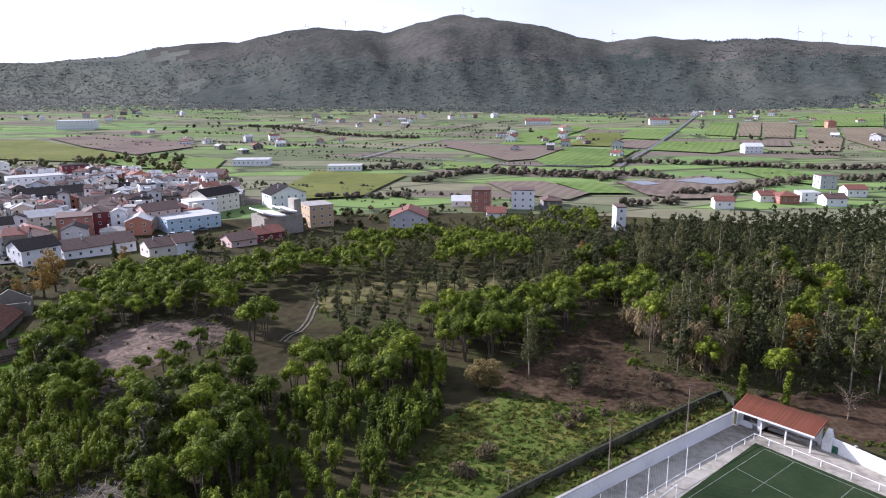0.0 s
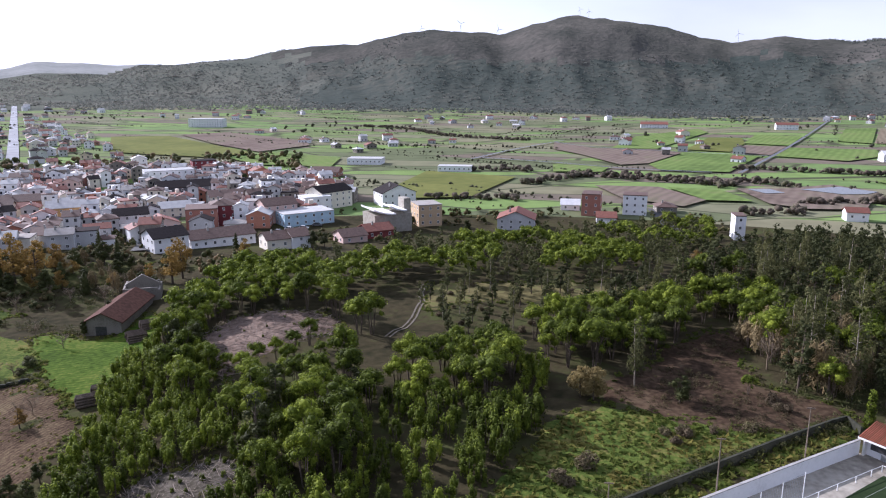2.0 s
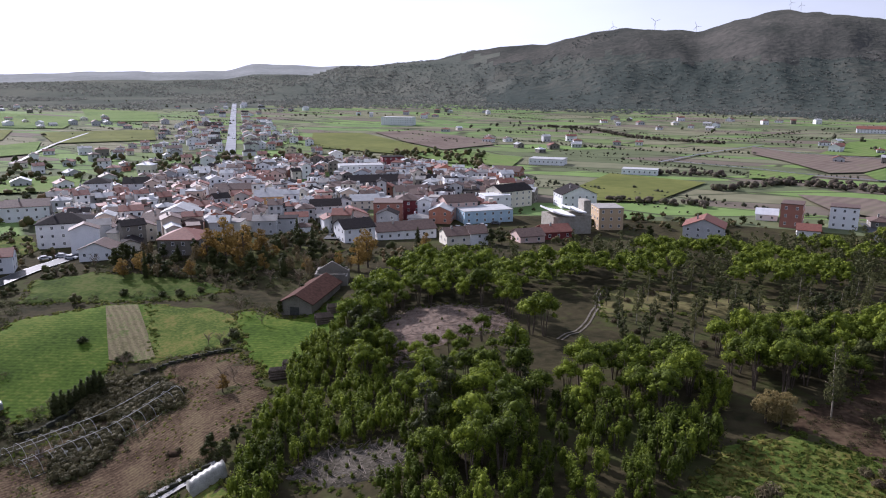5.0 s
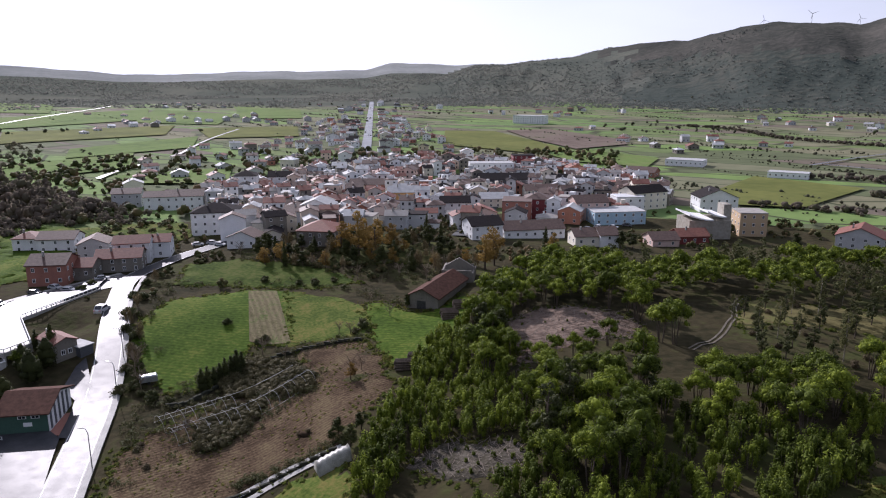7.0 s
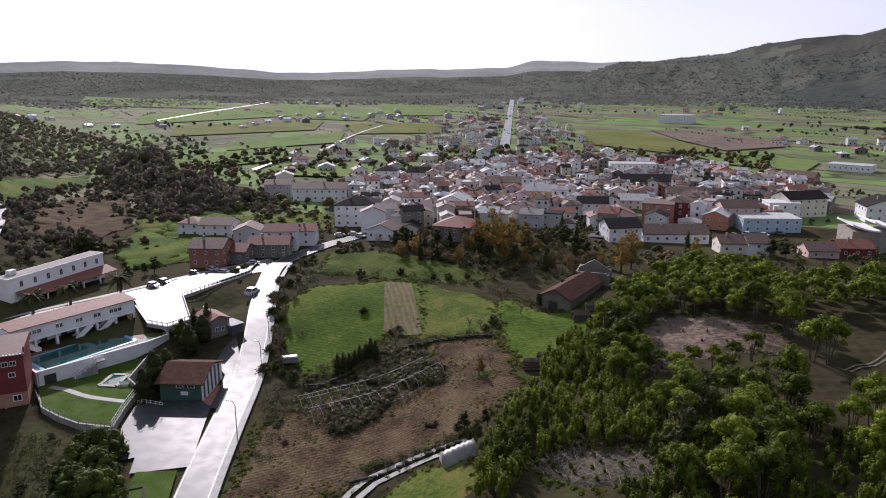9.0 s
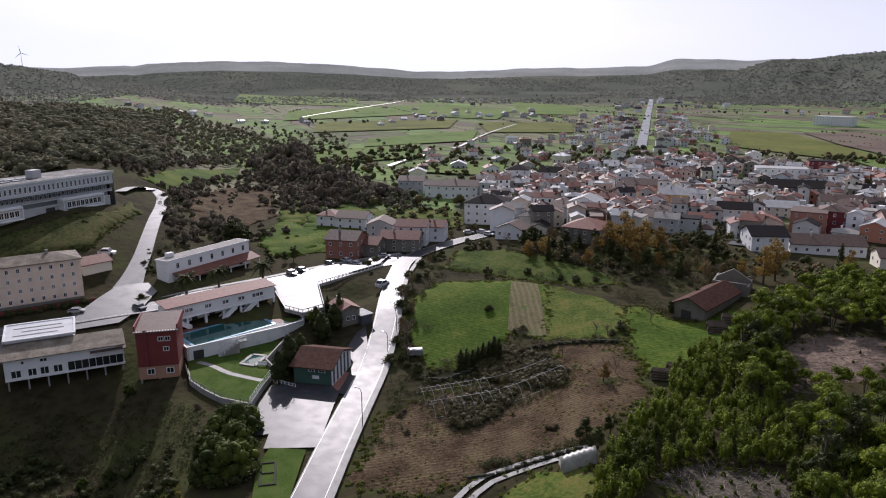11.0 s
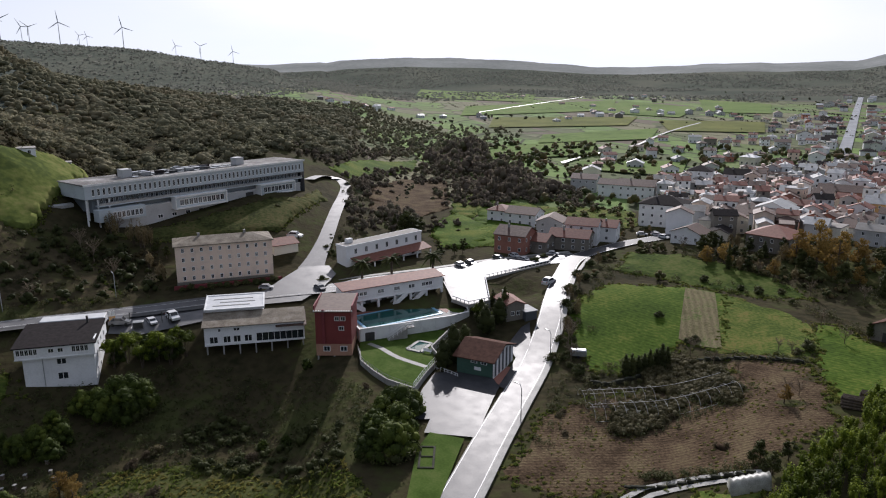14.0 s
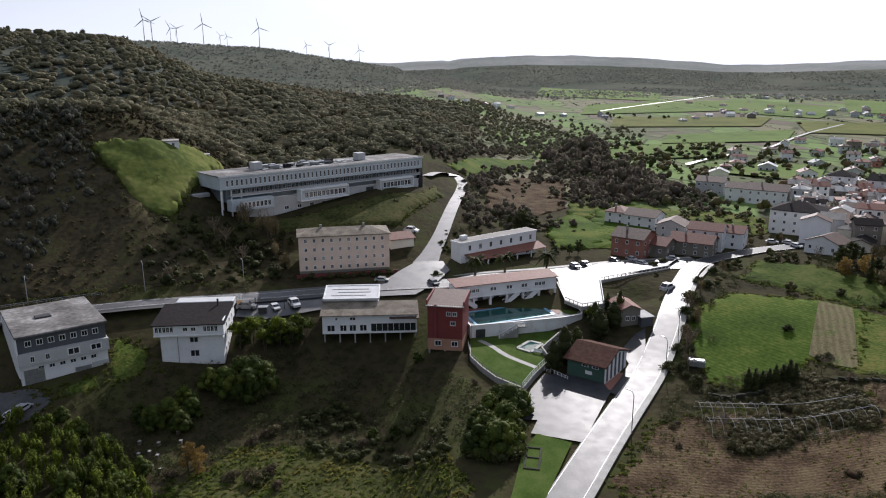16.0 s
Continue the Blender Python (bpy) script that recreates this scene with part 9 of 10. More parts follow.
def green_shed():
    a, b = [(-140.6, 56.0), (-134.0, 61.9)]
    m, w, z = base_of(a, b, 11)
    ob = empty("green_shed", m, "dark green shed with brown tiled roof by the car park", "shed")
    d, h = 12.0, 4.4
    part("wall", wall_shape("gable", w, d, h, 0.34).mesh("wall", WALL["green"]), ob)
    part("roof", roof_shape("gable", w, d, h, 0.8, 0.34).mesh("roof", ROOF["shed"]), ob)
    s = Shape()
    s.v = [(w + 0.03, 0.2, 0), (w + 0.03, d - 0.2, 0), (w + 0.03, d - 0.2, h - 0.2), (w + 0.03, d / 2, h + d / 2 * 0.34 - 0.4), (w + 0.03, 0.2, h - 0.2)]
    s.v += [(x + 0.08, y, zz) for x, y, zz in s.v]
    s.f = [(0, 1, 2, 3, 4), (9, 8, 7, 6, 5)] + [(i, (i + 1) % 5, 5 + (i + 1) % 5, 5 + i) for i in range(5)]
    part("gable_cladding", s.mesh("gable", WALL["white"]), ob)
    for k in range(5):
        u = 1.0 + k * 2.1
        box_part("gable_panel", ob, WALL["darkgrey"], w + 0.11, u, 0.3, w + 0.16, u + 0.9, h - 0.4 + min(u, d - u) * 0.25, 0.0)
    box_part("sign_board", ob, M["white_paint"], w * 0.5, -0.08, 1.6, w * 0.5 + 1.6, 0.0, 2.4, 0.0)
    windows_row(ob, w * 0.35, w * 0.9, 0, 3.5, 2, (1.6, 0.6))
    box_part("apron", ob, WALL["brick"], -0.3, -1.6, -0.5, w + 2.6, d, 0.14, 0.03, "reddish paved apron")


def long_white():
    a, b = [(-213.5, 47.5), (-227.9, 77.3)]
    m, w, z = base_of(a, b, 9)
    ob = empty("white_building", m, "long white two-storey building with red lean-to roof", "building")
    d, h = 5.0, 7.6
    part("wall", Shape().box(0, 0, -2, w, d, h).mesh("wall", WALL["white"]), ob)
    box_part("parapet", ob, WALL["white"], -0.2, -0.2, h, w + 0.2, d + 0.2, h + 0.5, 0.05)
    windows_row(ob, 1.5, w - 0.5, 0, h - 1.7, 7, (1.2, 2.0))
    box_part("roof", ob, ROOF["flat"], 0.1, 0.1, h + 0.5, w - 0.1, d - 0.1, h + 0.52, 0.0)
    s = Shape()
    s.v = [(1.5, -4.2, 2.5), (w + 1, -4.2, 2.5), (w + 1, 0, 3.9), (1.5, 0, 3.9), (1.5, -4.2, 2.7), (w + 1, -4.2, 2.7), (w + 1, 0, 4.1), (1.5, 0, 4.1)]
    s.f = [(3, 2, 1, 0), (4, 5, 6, 7), (0, 1, 5, 4), (1, 2, 6, 5), (2, 3, 7, 6), (3, 0, 4, 7)]
    part("lean_to_roof", s.mesh("roof", ROOF["red"]), ob)
    for i in range(6):
        u = 1.8 + (w - 1.4) * i / 5
        box_part("pillar", ob, M["white_paint"], u, -4.0, -1, u + 0.35, -3.65, 2.5)
    windows_row(ob, 2, w - 1, 0, 1.3, 5, (1.6, 1.8))
    box_part("chimney", ob, WALL["white"], 3, 3, h + 0.5, 5.2, 4.5, h + 1.8)


def peach_block():
    a, b = [(-211.0, -2.8), (-211.2, 24.5)]
    m, w, z = base_of(a, b, 10)
    ob = empty("peach_building", m, "old peach four-storey building with weathered roof", "building")
    d, h = 11.0, 11.4
    part("wall", Shape().box(0, 0, -2, w, d, h).mesh("wall", WALL["peach"]), ob)
    part("roof", roof_shape("hip", w, d, h, 0.5, 0.28).mesh("roof", ROOF["weathered"]), ob)
    box_part("base_course", ob, WALL["stone"], -0.05, -0.06, -2, w + 0.05, 0.0, 0.9, 0.0)
    for fl in range(4):
        windows_row(ob, 0.8, w - 0.8, 0, 1.9 + fl * 2.75, 10, (0.85, 1.3))
        windows_row(ob, 1, d - 1, 0, 1.9 + fl * 2.75, 3, (0.85, 1.3), 90, w)
    for u in (0.24, 0.72):
        box_part("chimney", ob, M["concrete"], w * u, 5, h + 0.6, w * u + 0.7, 5.7, h + 2.6)
    fw = empty("garden_wall", m, "low dark red wall in front of the peach building", "wall")
    box_part("wall_body", fw, WALL["maroon"], -1, -3.2, -2, w + 2, -2.9, 0.7, 0.05)
    for k in range(11):
        q = m @ Vector((1.0 + k * (w - 2) / 10, -4.2 + 0.5 * math.sin(k * 2.1), 0))
        shrub("bush", q.x, q.y, 0.8 + 0.35 * math.sin(k * 1.7) ** 2)
    a2, b2 = [(-224.7, 26.6), (-226.8, 34.6)]
    m2, w2, z2 = base_of(a2, b2, 8)
    sh = empty("storage_shed", m2, "open shed with orange sheet roof", "shed")
    part("wall", wall_shape("gable", w2, 9, 3.2, 0.3).mesh("wall", WALL["cream"]), sh)
    part("roof", roof_shape("gable", w2, 9, 3.2, 0.5, 0.3).mesh("roof", ROOF["red"]), sh)


def clinic():
    a, b = [(-242.7, -26.8), (-287.3, 46.7)]
    m, w, z = base_of(a, b, 18)
    ob = empty("clinic_building", m, "long modern grey and white clinic with bands of windows", "building")
    d, h = 17.0, 13.2
    white, grey = WALL["cladding"], WALL["grey"]
    part("lower_wall", Shape().box(6, 1.2, -4, w, d, 4.2).mesh("wall", grey), ob)
    part("middle_wall", Shape().box(2, 2.4, 4.2, w, d, 8.6).mesh("wall", WALL["band"]), ob)
    box_part("gallery_floor", ob, white, 3, -0.2, 6.2, w, 2.4, 6.5, 0.0)
    box_part("gallery_rail", ob, M["metal"], 3, -0.15, 6.5, w, -0.08, 7.3, 0.0)
    part("upper_wall", Shape().box(-1, 0, 8.9, w + 1, d, h).mesh("wall", white), ob)
    box_part("roof", ob, ROOF["stained"], -1.3, -0.3, h, w + 1.3, d + 0.3, h + 0.35, 0.08)
    box_part("roof_rim", ob, M["white_paint"], -1.4, -0.4, h - 0.15, w + 1.4, -0.3, h + 0.5, 0.0)
    n = int(w / 1.75)
    for i in range(n):
        u = (w - 1) * (i + 0.5) / n
        part("window", WINDOW, ob, pose(0.8 + u, 0, 11.0) @ Matrix.Diagonal((0.85, 1, 2.5, 1)))
        if u > 3:
            part("window", WINDOW, ob, pose(0.8 + u, 2.4, 7.3) @ Matrix.Diagonal((1.0, 1, 2.3, 1)))
    box_part("shade_slab", ob, WALL["darkgrey"], 2, 0.3, 8.6, w, 2.4, 8.9, 0.0)
    # window boxes standing out of the wall, each with a white rim
    for u0, u1 in ((0.335, 0.57), (0.75, 0.94)):
        box_part("bay", ob, white, w * u0, -0.9, 2.0, w * u1, 1.5, 6.0, 0.0)
        for z0, z1 in ((1.8, 2.3), (5.7, 6.2)):
            box_part("bay_rim", ob, M["white_paint"], w * u0 - 0.3, -1.7, z0, w * u1 + 0.3, 1.4, z1, 0.0)
        for u in (w * u0 - 0.3, w * u1):
            box_part("bay_rim", ob, M["white_paint"], u, -1.7, 2.3, u + 0.3, 1.4, 5.7, 0.0)
        windows_row(ob, w * u0 + 1.6, w * u1 - 0.6, -0.9, 3.9, int((u1 - u0) * w / 1.9), (1.7, 2.3))
    box_part("bay", ob, white, w * 0.02, -2.2, 1.6, w * 0.2, 1.4, 5.4, 0.0)
    windows_row(ob, w * 0.07, w * 0.19, -2.2, 3.4, 7, (1.2, 2.2))
    box_part("floor_band", ob, M["white_paint"], 6, 1.0, 4.2, w, 2.4, 4.4, 0.0)
    box_part("door", ob, M["dark_metal"], w * 0.6, 1.1, -1.5, w * 0.62, 1.2, 1.2, 0.0)
    box_part("door", ob, M["dark_metal"], w * 0.69, 1.1, -0.5, w * 0.73, 1.2, 3.6, 0.0)
    g = random.Random(3)
    for i in range(22):
        u, y = w * g.uniform(0.15, 0.62), g.uniform(3, 13)
        box_part("roof_plant", ob, g.choice((M["dark_metal"], M["metal"], ROOF["dark"])), u, y, h + 0.35, u + g.uniform(1.5, 4), y + g.uniform(1, 2.2), h + g.uniform(0.8, 1.6), 0.05)
    windows_row(ob, w * 0.25, w * 0.98, 1.2, 0.0, 12, (2.0, 1.3))
    for i in range(6):
        u = -0.6 + i * 1.8
        box_part("pillar", ob, M["white_paint"], u, 0.6 + (i % 2) * 3, -5, u + 0.4, 1.0 + (i % 2) * 3, 8.6, 0.0)
    for u, s in ((0.18, 3.2), (0.7, 3.4)):
        box_part("lift_tower", ob, grey, w * u, 7, h, w * u + s, 10.5, h + 3.0)
    for i in range(10):
        u = w * (0.2 + 0.05 * i)
        box_part("solar_panel", ob, M["glass"], u, 4.5, h + 0.5, u + w * 0.04, 6.5, h + 0.62, 0.0)
        box_part("solar_panel", ob, M["glass"], u, 8.5, h + 0.5, u + w * 0.04, 10.5, h + 0.62, 0.0)
    part("end_tower", Shape().box(w + 1, 2, -3, w + 3, d - 3, h - 1.5).mesh("wall", M["glass"]), ob)
    box_part("duct", ob, M["metal"], -9, 8, 6.0, -1, 9.6, 7.4, 0.4)
    for q, s in zip([(-255.3, 19.8), (-260.3, 32.9), (-266.2, 38.4), (-251.4, 0.4), (-268.9, 31.8)], (1, 1.2, 1, 1.1, 0.9)):
        t = new("round_bush", SHRUB[0])
        tagged(t, "clipped round bush on the clinic slope", "bush", "clipped bushes")
        t.matrix_world = pose(*q, land(*q) - 0.1) @ Matrix.Scale(0.9 * s, 4)


def small_houses():
    house(*[(-267.4, -51.0)][0], 100, 7.5, 7, 4.6, "white", "flat", "flat", group="houses by the road")
    house(*[(-280.0, -42.9)][0], 98, 8, 5, 2.6, "white", "flat", "flat", group="houses by the road")
    a, b = [(-160.1, 77.7), (-159.9, 82.9)]
    m, w, z = base_of(a, b, 8)
    ob = empty("cottage", m, "small stone cottage with orange-red tiled roof", "house")
    part("wall", wall_shape("gable_in", w, 8, 4.6, 0.4).mesh("wall", WALL["stone"]), ob)
    part("roof", roof_shape("gable_in", w, 8, 4.6, 0.4, 0.4).mesh("roof", ROOF["red"]), ob)
    part("chimney", Shape().box(w * 0.2, 5, 4, w * 0.2 + 0.7, 5.7, 7.2, 0.05).mesh("chimney", WALL["cream"]), ob)
    windows_row(ob, 1, w - 1, 0, 2.2, 2, (1.0, 1.2))
    a, b = [(-158.2, 82.5), (-158.4, 85.8)]
    m, w, z = base_of(a, b, 5)
    ob = empty("lean_to", m, "dark lean-to shed beside the cottage", "shed")
    part("wall", Shape().box(0, 0, -2, w, 5, 2.6).mesh("wall", WALL["darkgrey"]), ob)
    box_part("roof", ob, ROOF["grey"], -0.3, -0.3, 2.6, w + 0.3, 5.3, 2.8)


def barn():
    a, b = [(-111.5, 148.5), (-102.8, 150.3)]
    m, w, z = base_of(a, b, 9)
    ob = empty("barn", m @ pose(0, 0, 0, 0, 0, 0), "old stone barn with rusty brown roof", "barn")
    x = math.hypot(*a)
    d = 22.0
    part("wall", wall_shape("gable_in", w, d, 3.6, 0.5).mesh("wall", WALL["stone"]), ob)
    part("roof", roof_shape("gable_in", w, d, 3.6, 0.6, 0.5).mesh("roof", ROOF["shed"]), ob)
    box_part("doorway", ob, M["dark_metal"], w * 0.3, -0.05, 0, w * 0.6, 0, 2.4, 0.0)
    a, b = [(-115.0, 170.3), (-106.4, 174.5)]
    m, w, z = base_of(a, b, 9)
    ob = empty("ruined_house", m, "roofless stone ruin beside the barn", "ruin")
    for u in ((0, 0, 0.6, 9), (w - 0.6, 0, w, 9), (0.6, 0, w - 0.6, 0.6), (0.6, 8.4, w - 0.6, 9)):
        part("wall", Shape().box(u[0], u[1], -2, u[2], u[3], 4.6 - u[0] * 0.08, 0.1).mesh("wall", WALL["stone"]), ob)
    part("gable_wall", wall_shape("gable_in", w, 0.6, 4.6, 0.6).mesh("wall", WALL["stone"]), ob, Matrix.Translation((0, 4.2, 0)))


def terrace():
    """Deck of the car park on pillars above the main road."""
    ob = empty("parking_terrace", Matrix.Identity(4), "concrete car park deck on pillars with balustrade", "terrace")
    edge = [(-198.8, 112.0), (-190.0, 84.8), (-169.2, 76.9), (-167.7, 70.2), (-174.0, 67.8)]
    z = 0.3
    for (x0, y0), (x1, y1) in zip(edge, edge[1:]):
        n = max(1, int(math.hypot(x1 - x0, y1 - y0) / 4))
        for i in range(n):
            k = i / n
            x, y = x0 + (x1 - x0) * k, y0 + (y1 - y0) * k
            part("pillar", Shape().box(x - 0.25, y - 0.25, -9, x + 0.25, y + 0.25, z - 0.5, 0.03).mesh("pillar", M["concrete"]), ob)
    wall_line("deck_edge", ob, edge, z - 0.8, z + 0.15, 0.5, M["concrete"])
    wall_line("balustrade", ob, edge, z + 0.85, z + 1.05, 0.2, M["white_paint"])
    for (x0, y0), (x1, y1) in zip(edge, edge[1:]):
        n = max(1, int(math.hypot(x1 - x0, y1 - y0) / 1.6))
        for i in range(n):
            k = i / n
            x, y = x0 + (x1 - x0) * k, y0 + (y1 - y0) * k
            part("baluster", Shape().box(x - 0.09, y - 0.09, z + 0.1, x + 0.09, y + 0.09, z + 0.9, 0.0).mesh("baluster", M["white_paint"]), ob)
    inner = [(-198.8, 112.0), (-190.0, 84.8), (-169.2, 76.9), (-167.7, 70.2), (-174.0, 67.8), (-190.9, 71.5), (-201.3, 89.3), (-205.3, 114.5)]
    flat_prism("deck", ob, inner, z - 0.5, z + 0.12, M["asphalt"])


def church_hall():
    """Parish hall with curved white roof shells."""
    a, b = [(-71.4, 277.8), (-58.0, 287.5)]
    m, w, z = base_of(a, b, 14)
    ob = empty("parish_church", m, "modern beige church with curved white roof shells", "church")
    part("wall", Shape().box(0, 0, -2, w, 14, 7.5).mesh("wall", M["court"]), ob)
    for k, (u0, u1, hh) in enumerate(((-0.5, w * 0.55, 8.0), (w * 0.4, w * 0.85, 9.2))):
        s = Shape()
        n = 8
        for y0 in (-0.8, 14.5):
            for i in range(n + 1):
                t = i / n
                s.v.append((u0 + (u1 - u0) * t, y0, hh + 2.2 * (1 - t) ** 2))
            for i in range(n + 1):
                t = i / n
                s.v.append((u0 + (u1 - u0) * t, y0, hh - 0.5 + 2.0 * (1 - t) ** 2))
        q = 2 * (n + 1)
        for i in range(n):
            s.f += [(i, i + 1, q + i + 1, q + i), (n + 1 + i, q + n + 1 + i, q + n + 2 + i, n + 2 + i), (i, n + 1 + i, n + 2 + i, i + 1), (q + i, q + i + 1, q + n + 2 + i, q + n + 1 + i)]
        s.f += [(0, q, q + n + 1, n + 1), (n, 2 * n + 1, q + 2 * n + 1, q + n)]
        part("roof_shell", s.mesh("roof_shell", M["white_paint"]), ob)
    part("bell_tower", Shape().box(w * 0.84, 2, -2, w * 1.02, 8, 13.5, 0.1).mesh("tower", M["court"]), ob)
    s = Shape()
    s.tube([(w * 0.3, -0.08, 4.2), (w * 0.3, 0.02, 4.2)], [0.8, 0.8], 12)
    part("round_window", s.mesh("round_window", M["glass"]), ob)


white_house()
workshop()
restaurant()
red_building()
pool_house()
swimming_pool()
pool_garden()
green_shed()
long_white()
peach_block()
clinic()
small_houses()
barn()
terrace()
church_hall()


# ---------------------------------------------------------------- sports ground
def sports_ground():
    g = 5.0
    court = [(47.4, 107.1), (58.8, 99.2), (67.6, 83.7), (45.7, 63.3), (6.7, 63.5), (19.4, 85.8)]
    ob = empty("sports_ground", Matrix.Identity(4), "concrete surround of a fenced artificial turf pitch", "sports ground", kind="structure")
    flat_prism("court", ob, court, g - 0.5, g + 0.25, M["court"])
    turf = [(48.4, 100.5), (60.7, 84.5), (42.1, 63.3), (15.9, 71.4)]
    flat_prism("turf", ob, turf, g, g + 0.30, M["turf"])
    # pitch markings
    def stripe(p, q, wd=0.08):
        (x0, y0), (x1, y1) = p, q
        wall_line("pitch_line", ob, [p, q], g + 0.3, g + 0.312, wd * 0.7, M["pitch_line"])
    c = [(49.0, 98.6), (59.8, 83.7), (31.7, 84.5), (42.5, 93.0), (48.5, 82.9), (51.7, 94.8), (42.2, 87.1), (56.6, 88.0), (51.1, 83.5)]
    stripe(c[0], c[1])
    stripe(c[0], c[2])
    stripe(c[3], c[4])
    stripe(c[5], c[6], 0.07)
    stripe(c[7], c[8], 0.08)
    # long wall with rendered face, shorter white wall behind the stand
    wall = empty("boundary_wall", Matrix.Identity(4), "white rendered boundary wall of the sports ground", "wall")
    wall_line("wall_panel", wall, [(47.3, 106.7), (32.2, 95.4), (19.6, 85.8), (5.7, 75.0)], g - 0.5, g + 2.6, 0.3, WALL["white"])
    wall_line("coping", wall, [(47.3, 106.7), (32.2, 95.4), (19.6, 85.8), (5.7, 75.0)], g + 2.6, g + 2.72, 0.42, M["concrete"])
    back = empty("boundary_wall", Matrix.Identity(4), "white wall behind the stand with grey posts", "wall")
    wall_line("wall_panel", back, [(58.5, 98.7), (63.0, 90.9), (66.7, 83.4)], g - 0.5, g + 2.4, 0.3, M["white_paint"])
    for x, y in [(60.7, 95.1), (63.0, 90.9)]:
        part("post", Shape().box(x - 0.18, y - 0.18, g, x + 0.18, y + 0.18, g + 2.7, 0.02).mesh("post", M["concrete"]), back)
    # stand
    a, b = [(47.4, 106.1), (55.3, 97.2)]
    m, w, z = base_of(a, b, 5, g + 0.25)
    st = empty("spectator_stand", m, "open stand with red tiled roof on white posts", "shelter")
    d, h = 4.0, 3.0
    box_part("back_wall", st, M["white_paint"], 0, d - 0.3, 0, w, d, h + 0.9, 0.0)
    box_part("side_wall", st, M["white_paint"], 0, 0.4, 0, 0.25, d - 0.3, h, 0.0)
    box_part("kiosk", st, WALL["white"], 0.25, 1.2, 0, w * 0.3, d - 0.3, h - 0.1, 0.0)
    box_part("door", st, M["metal"], w * 0.2, 1.12, 0, w * 0.26, 1.2, 2.1, 0.0)
    box_part("hatch", st, M["dark_metal"], 0.8, 1.1, 1.1, 3.0, 1.2, 2.3, 0.0)
    for u in (w * 0.34, w * 0.66, w - 0.3):
        box_part("post", st, M["white_paint"], u, 0.1, 0, u + 0.22, 0.32, h)
    box_part("bench", st, M["concrete"], w * 0.35, d - 1.2, 0, w - 0.5, d - 0.4, 0.5)
    s = Shape()
    o = 0.45
    s.v = [(-o, -o, h), (w + o, -o, h), (w + o, d + o, h + 1.2), (-o, d + o, h + 1.2), (-o, -o, h + 0.14), (w + o, -o, h + 0.14), (w + o, d + o, h + 1.34), (-o, d + o, h + 1.34)]
    s.f = [(3, 2, 1, 0), (4, 5, 6, 7), (0, 1, 5, 4), (1, 2, 6, 5), (2, 3, 7, 6), (3, 0, 4, 7)]
    roof = part("roof", s.mesh("roof", ROOF["red"]), st)
    n = int((w + 2 * o) / 0.27)
    sl = math.hypot(d + 2 * o, 1.2)
    row = Shape().tube([(0, 0, 0), (0, d + 2 * o, 1.2)], [0.09, 0.09], 6).mesh("roof_roll", ROOF["tile"], smooth=True)
    for i in range(n):
        part("roof_roll", row, roof, Matrix.Translation((-o + 0.17 + i * (w + 2 * o) / n, -o, h + 0.14)))
    box_part("fascia", st, M["white_paint"], -o, -o - 0.06, h - 0.12, w + o, -o, h + 0.16, 0.0)
    box_part("fireplace", st, M["white_paint"], w + 0.5, d - 1.4, 0, w + 1.9, d - 0.2, 1.6, 0.05)
    s = Shape()
    s.v = [(w + 0.5, d - 1.4, 1.6), (w + 1.9, d - 1.4, 1.6), (w + 1.9, d - 0.2, 1.6), (w + 0.5, d - 0.2, 1.6), (w + 0.9, d - 1.0, 3.4), (w + 1.5, d - 1.0, 3.4), (w + 1.5, d - 0.4, 3.4), (w + 0.9, d - 0.4, 3.4)]
    s.f = [(0, 1, 5, 4), (1, 2, 6, 5), (2, 3, 7, 6), (3, 0, 4, 7), (4, 5, 6, 7)]
    part("chimney", s.mesh("chimney", M["white_paint"]), st)
    # bins and odds by the wall
    for (x, y), mat, lab in zip([(59.6, 97.7), (60.9, 97.2), (61.5, 95.5)], ("bin_green", "dark_metal", "dark_metal"), ("green plastic litter bin by the wall", "dark metal barrow by the wall", "dark waste bag by the wall")):
        t = new("litter_bin", Shape().box(-0.7, -0.5, 0, 0.7, 0.5, 1.1, 0.12).mesh("litter_bin", M[mat]))
        t.matrix_world = pose(x, y, g + 0.25, 0, 0, 20)
        tagged(t, lab, "bin")
    # rails round the pitch, ball-stop net
    rail("pitch_rail", [(48.6, 101.6), (61.2, 85.3)], 1.05, 3.0, M["white_paint"], "white tubular rail round the pitch", g + 0.25, 1)
    rail("pitch_rail", [(48.6, 101.6), (34.3, 90.8), (24.8, 83.0)], 1.05, 3.0, M["white_paint"], "white tubular rail round the pitch", g + 0.25, 1)
    net = empty("ball_stop_net", Matrix.Identity(4), "tall ball-stop netting on white posts", "net")
    posts = [(34.3, 90.8), (30.7, 87.9), (27.2, 84.9), (23.5, 82.0), (19.4, 78.8)]
    for x, y in posts:
        part("post", Shape().tube([(x, y, g), (x, y, g + 5.2)], [0.07, 0.06], 6).mesh("post", M["white_paint"]), net)
    for (x0, y0), (x1, y1) in zip(posts, posts[1:]):
        s = Shape()
        for k in range(13):
            t = k / 12
            x, y = x0 + (x1 - x0) * t, y0 + (y1 - y0) * t
            s.box(x - 0.012, y - 0.012, g + 0.3, x + 0.012, y + 0.012, g + 5.1)
        for k in range(13):
            zz = g + 0.3 + 4.8 * k / 12
            s.tube([(x0, y0, zz), (x1, y1, zz)], [0.012, 0.012], 3)
        part("netting", s.mesh("netting", M["metal"]), net)
    goal = [(31.3, 85.6), (26.5, 81.1)]
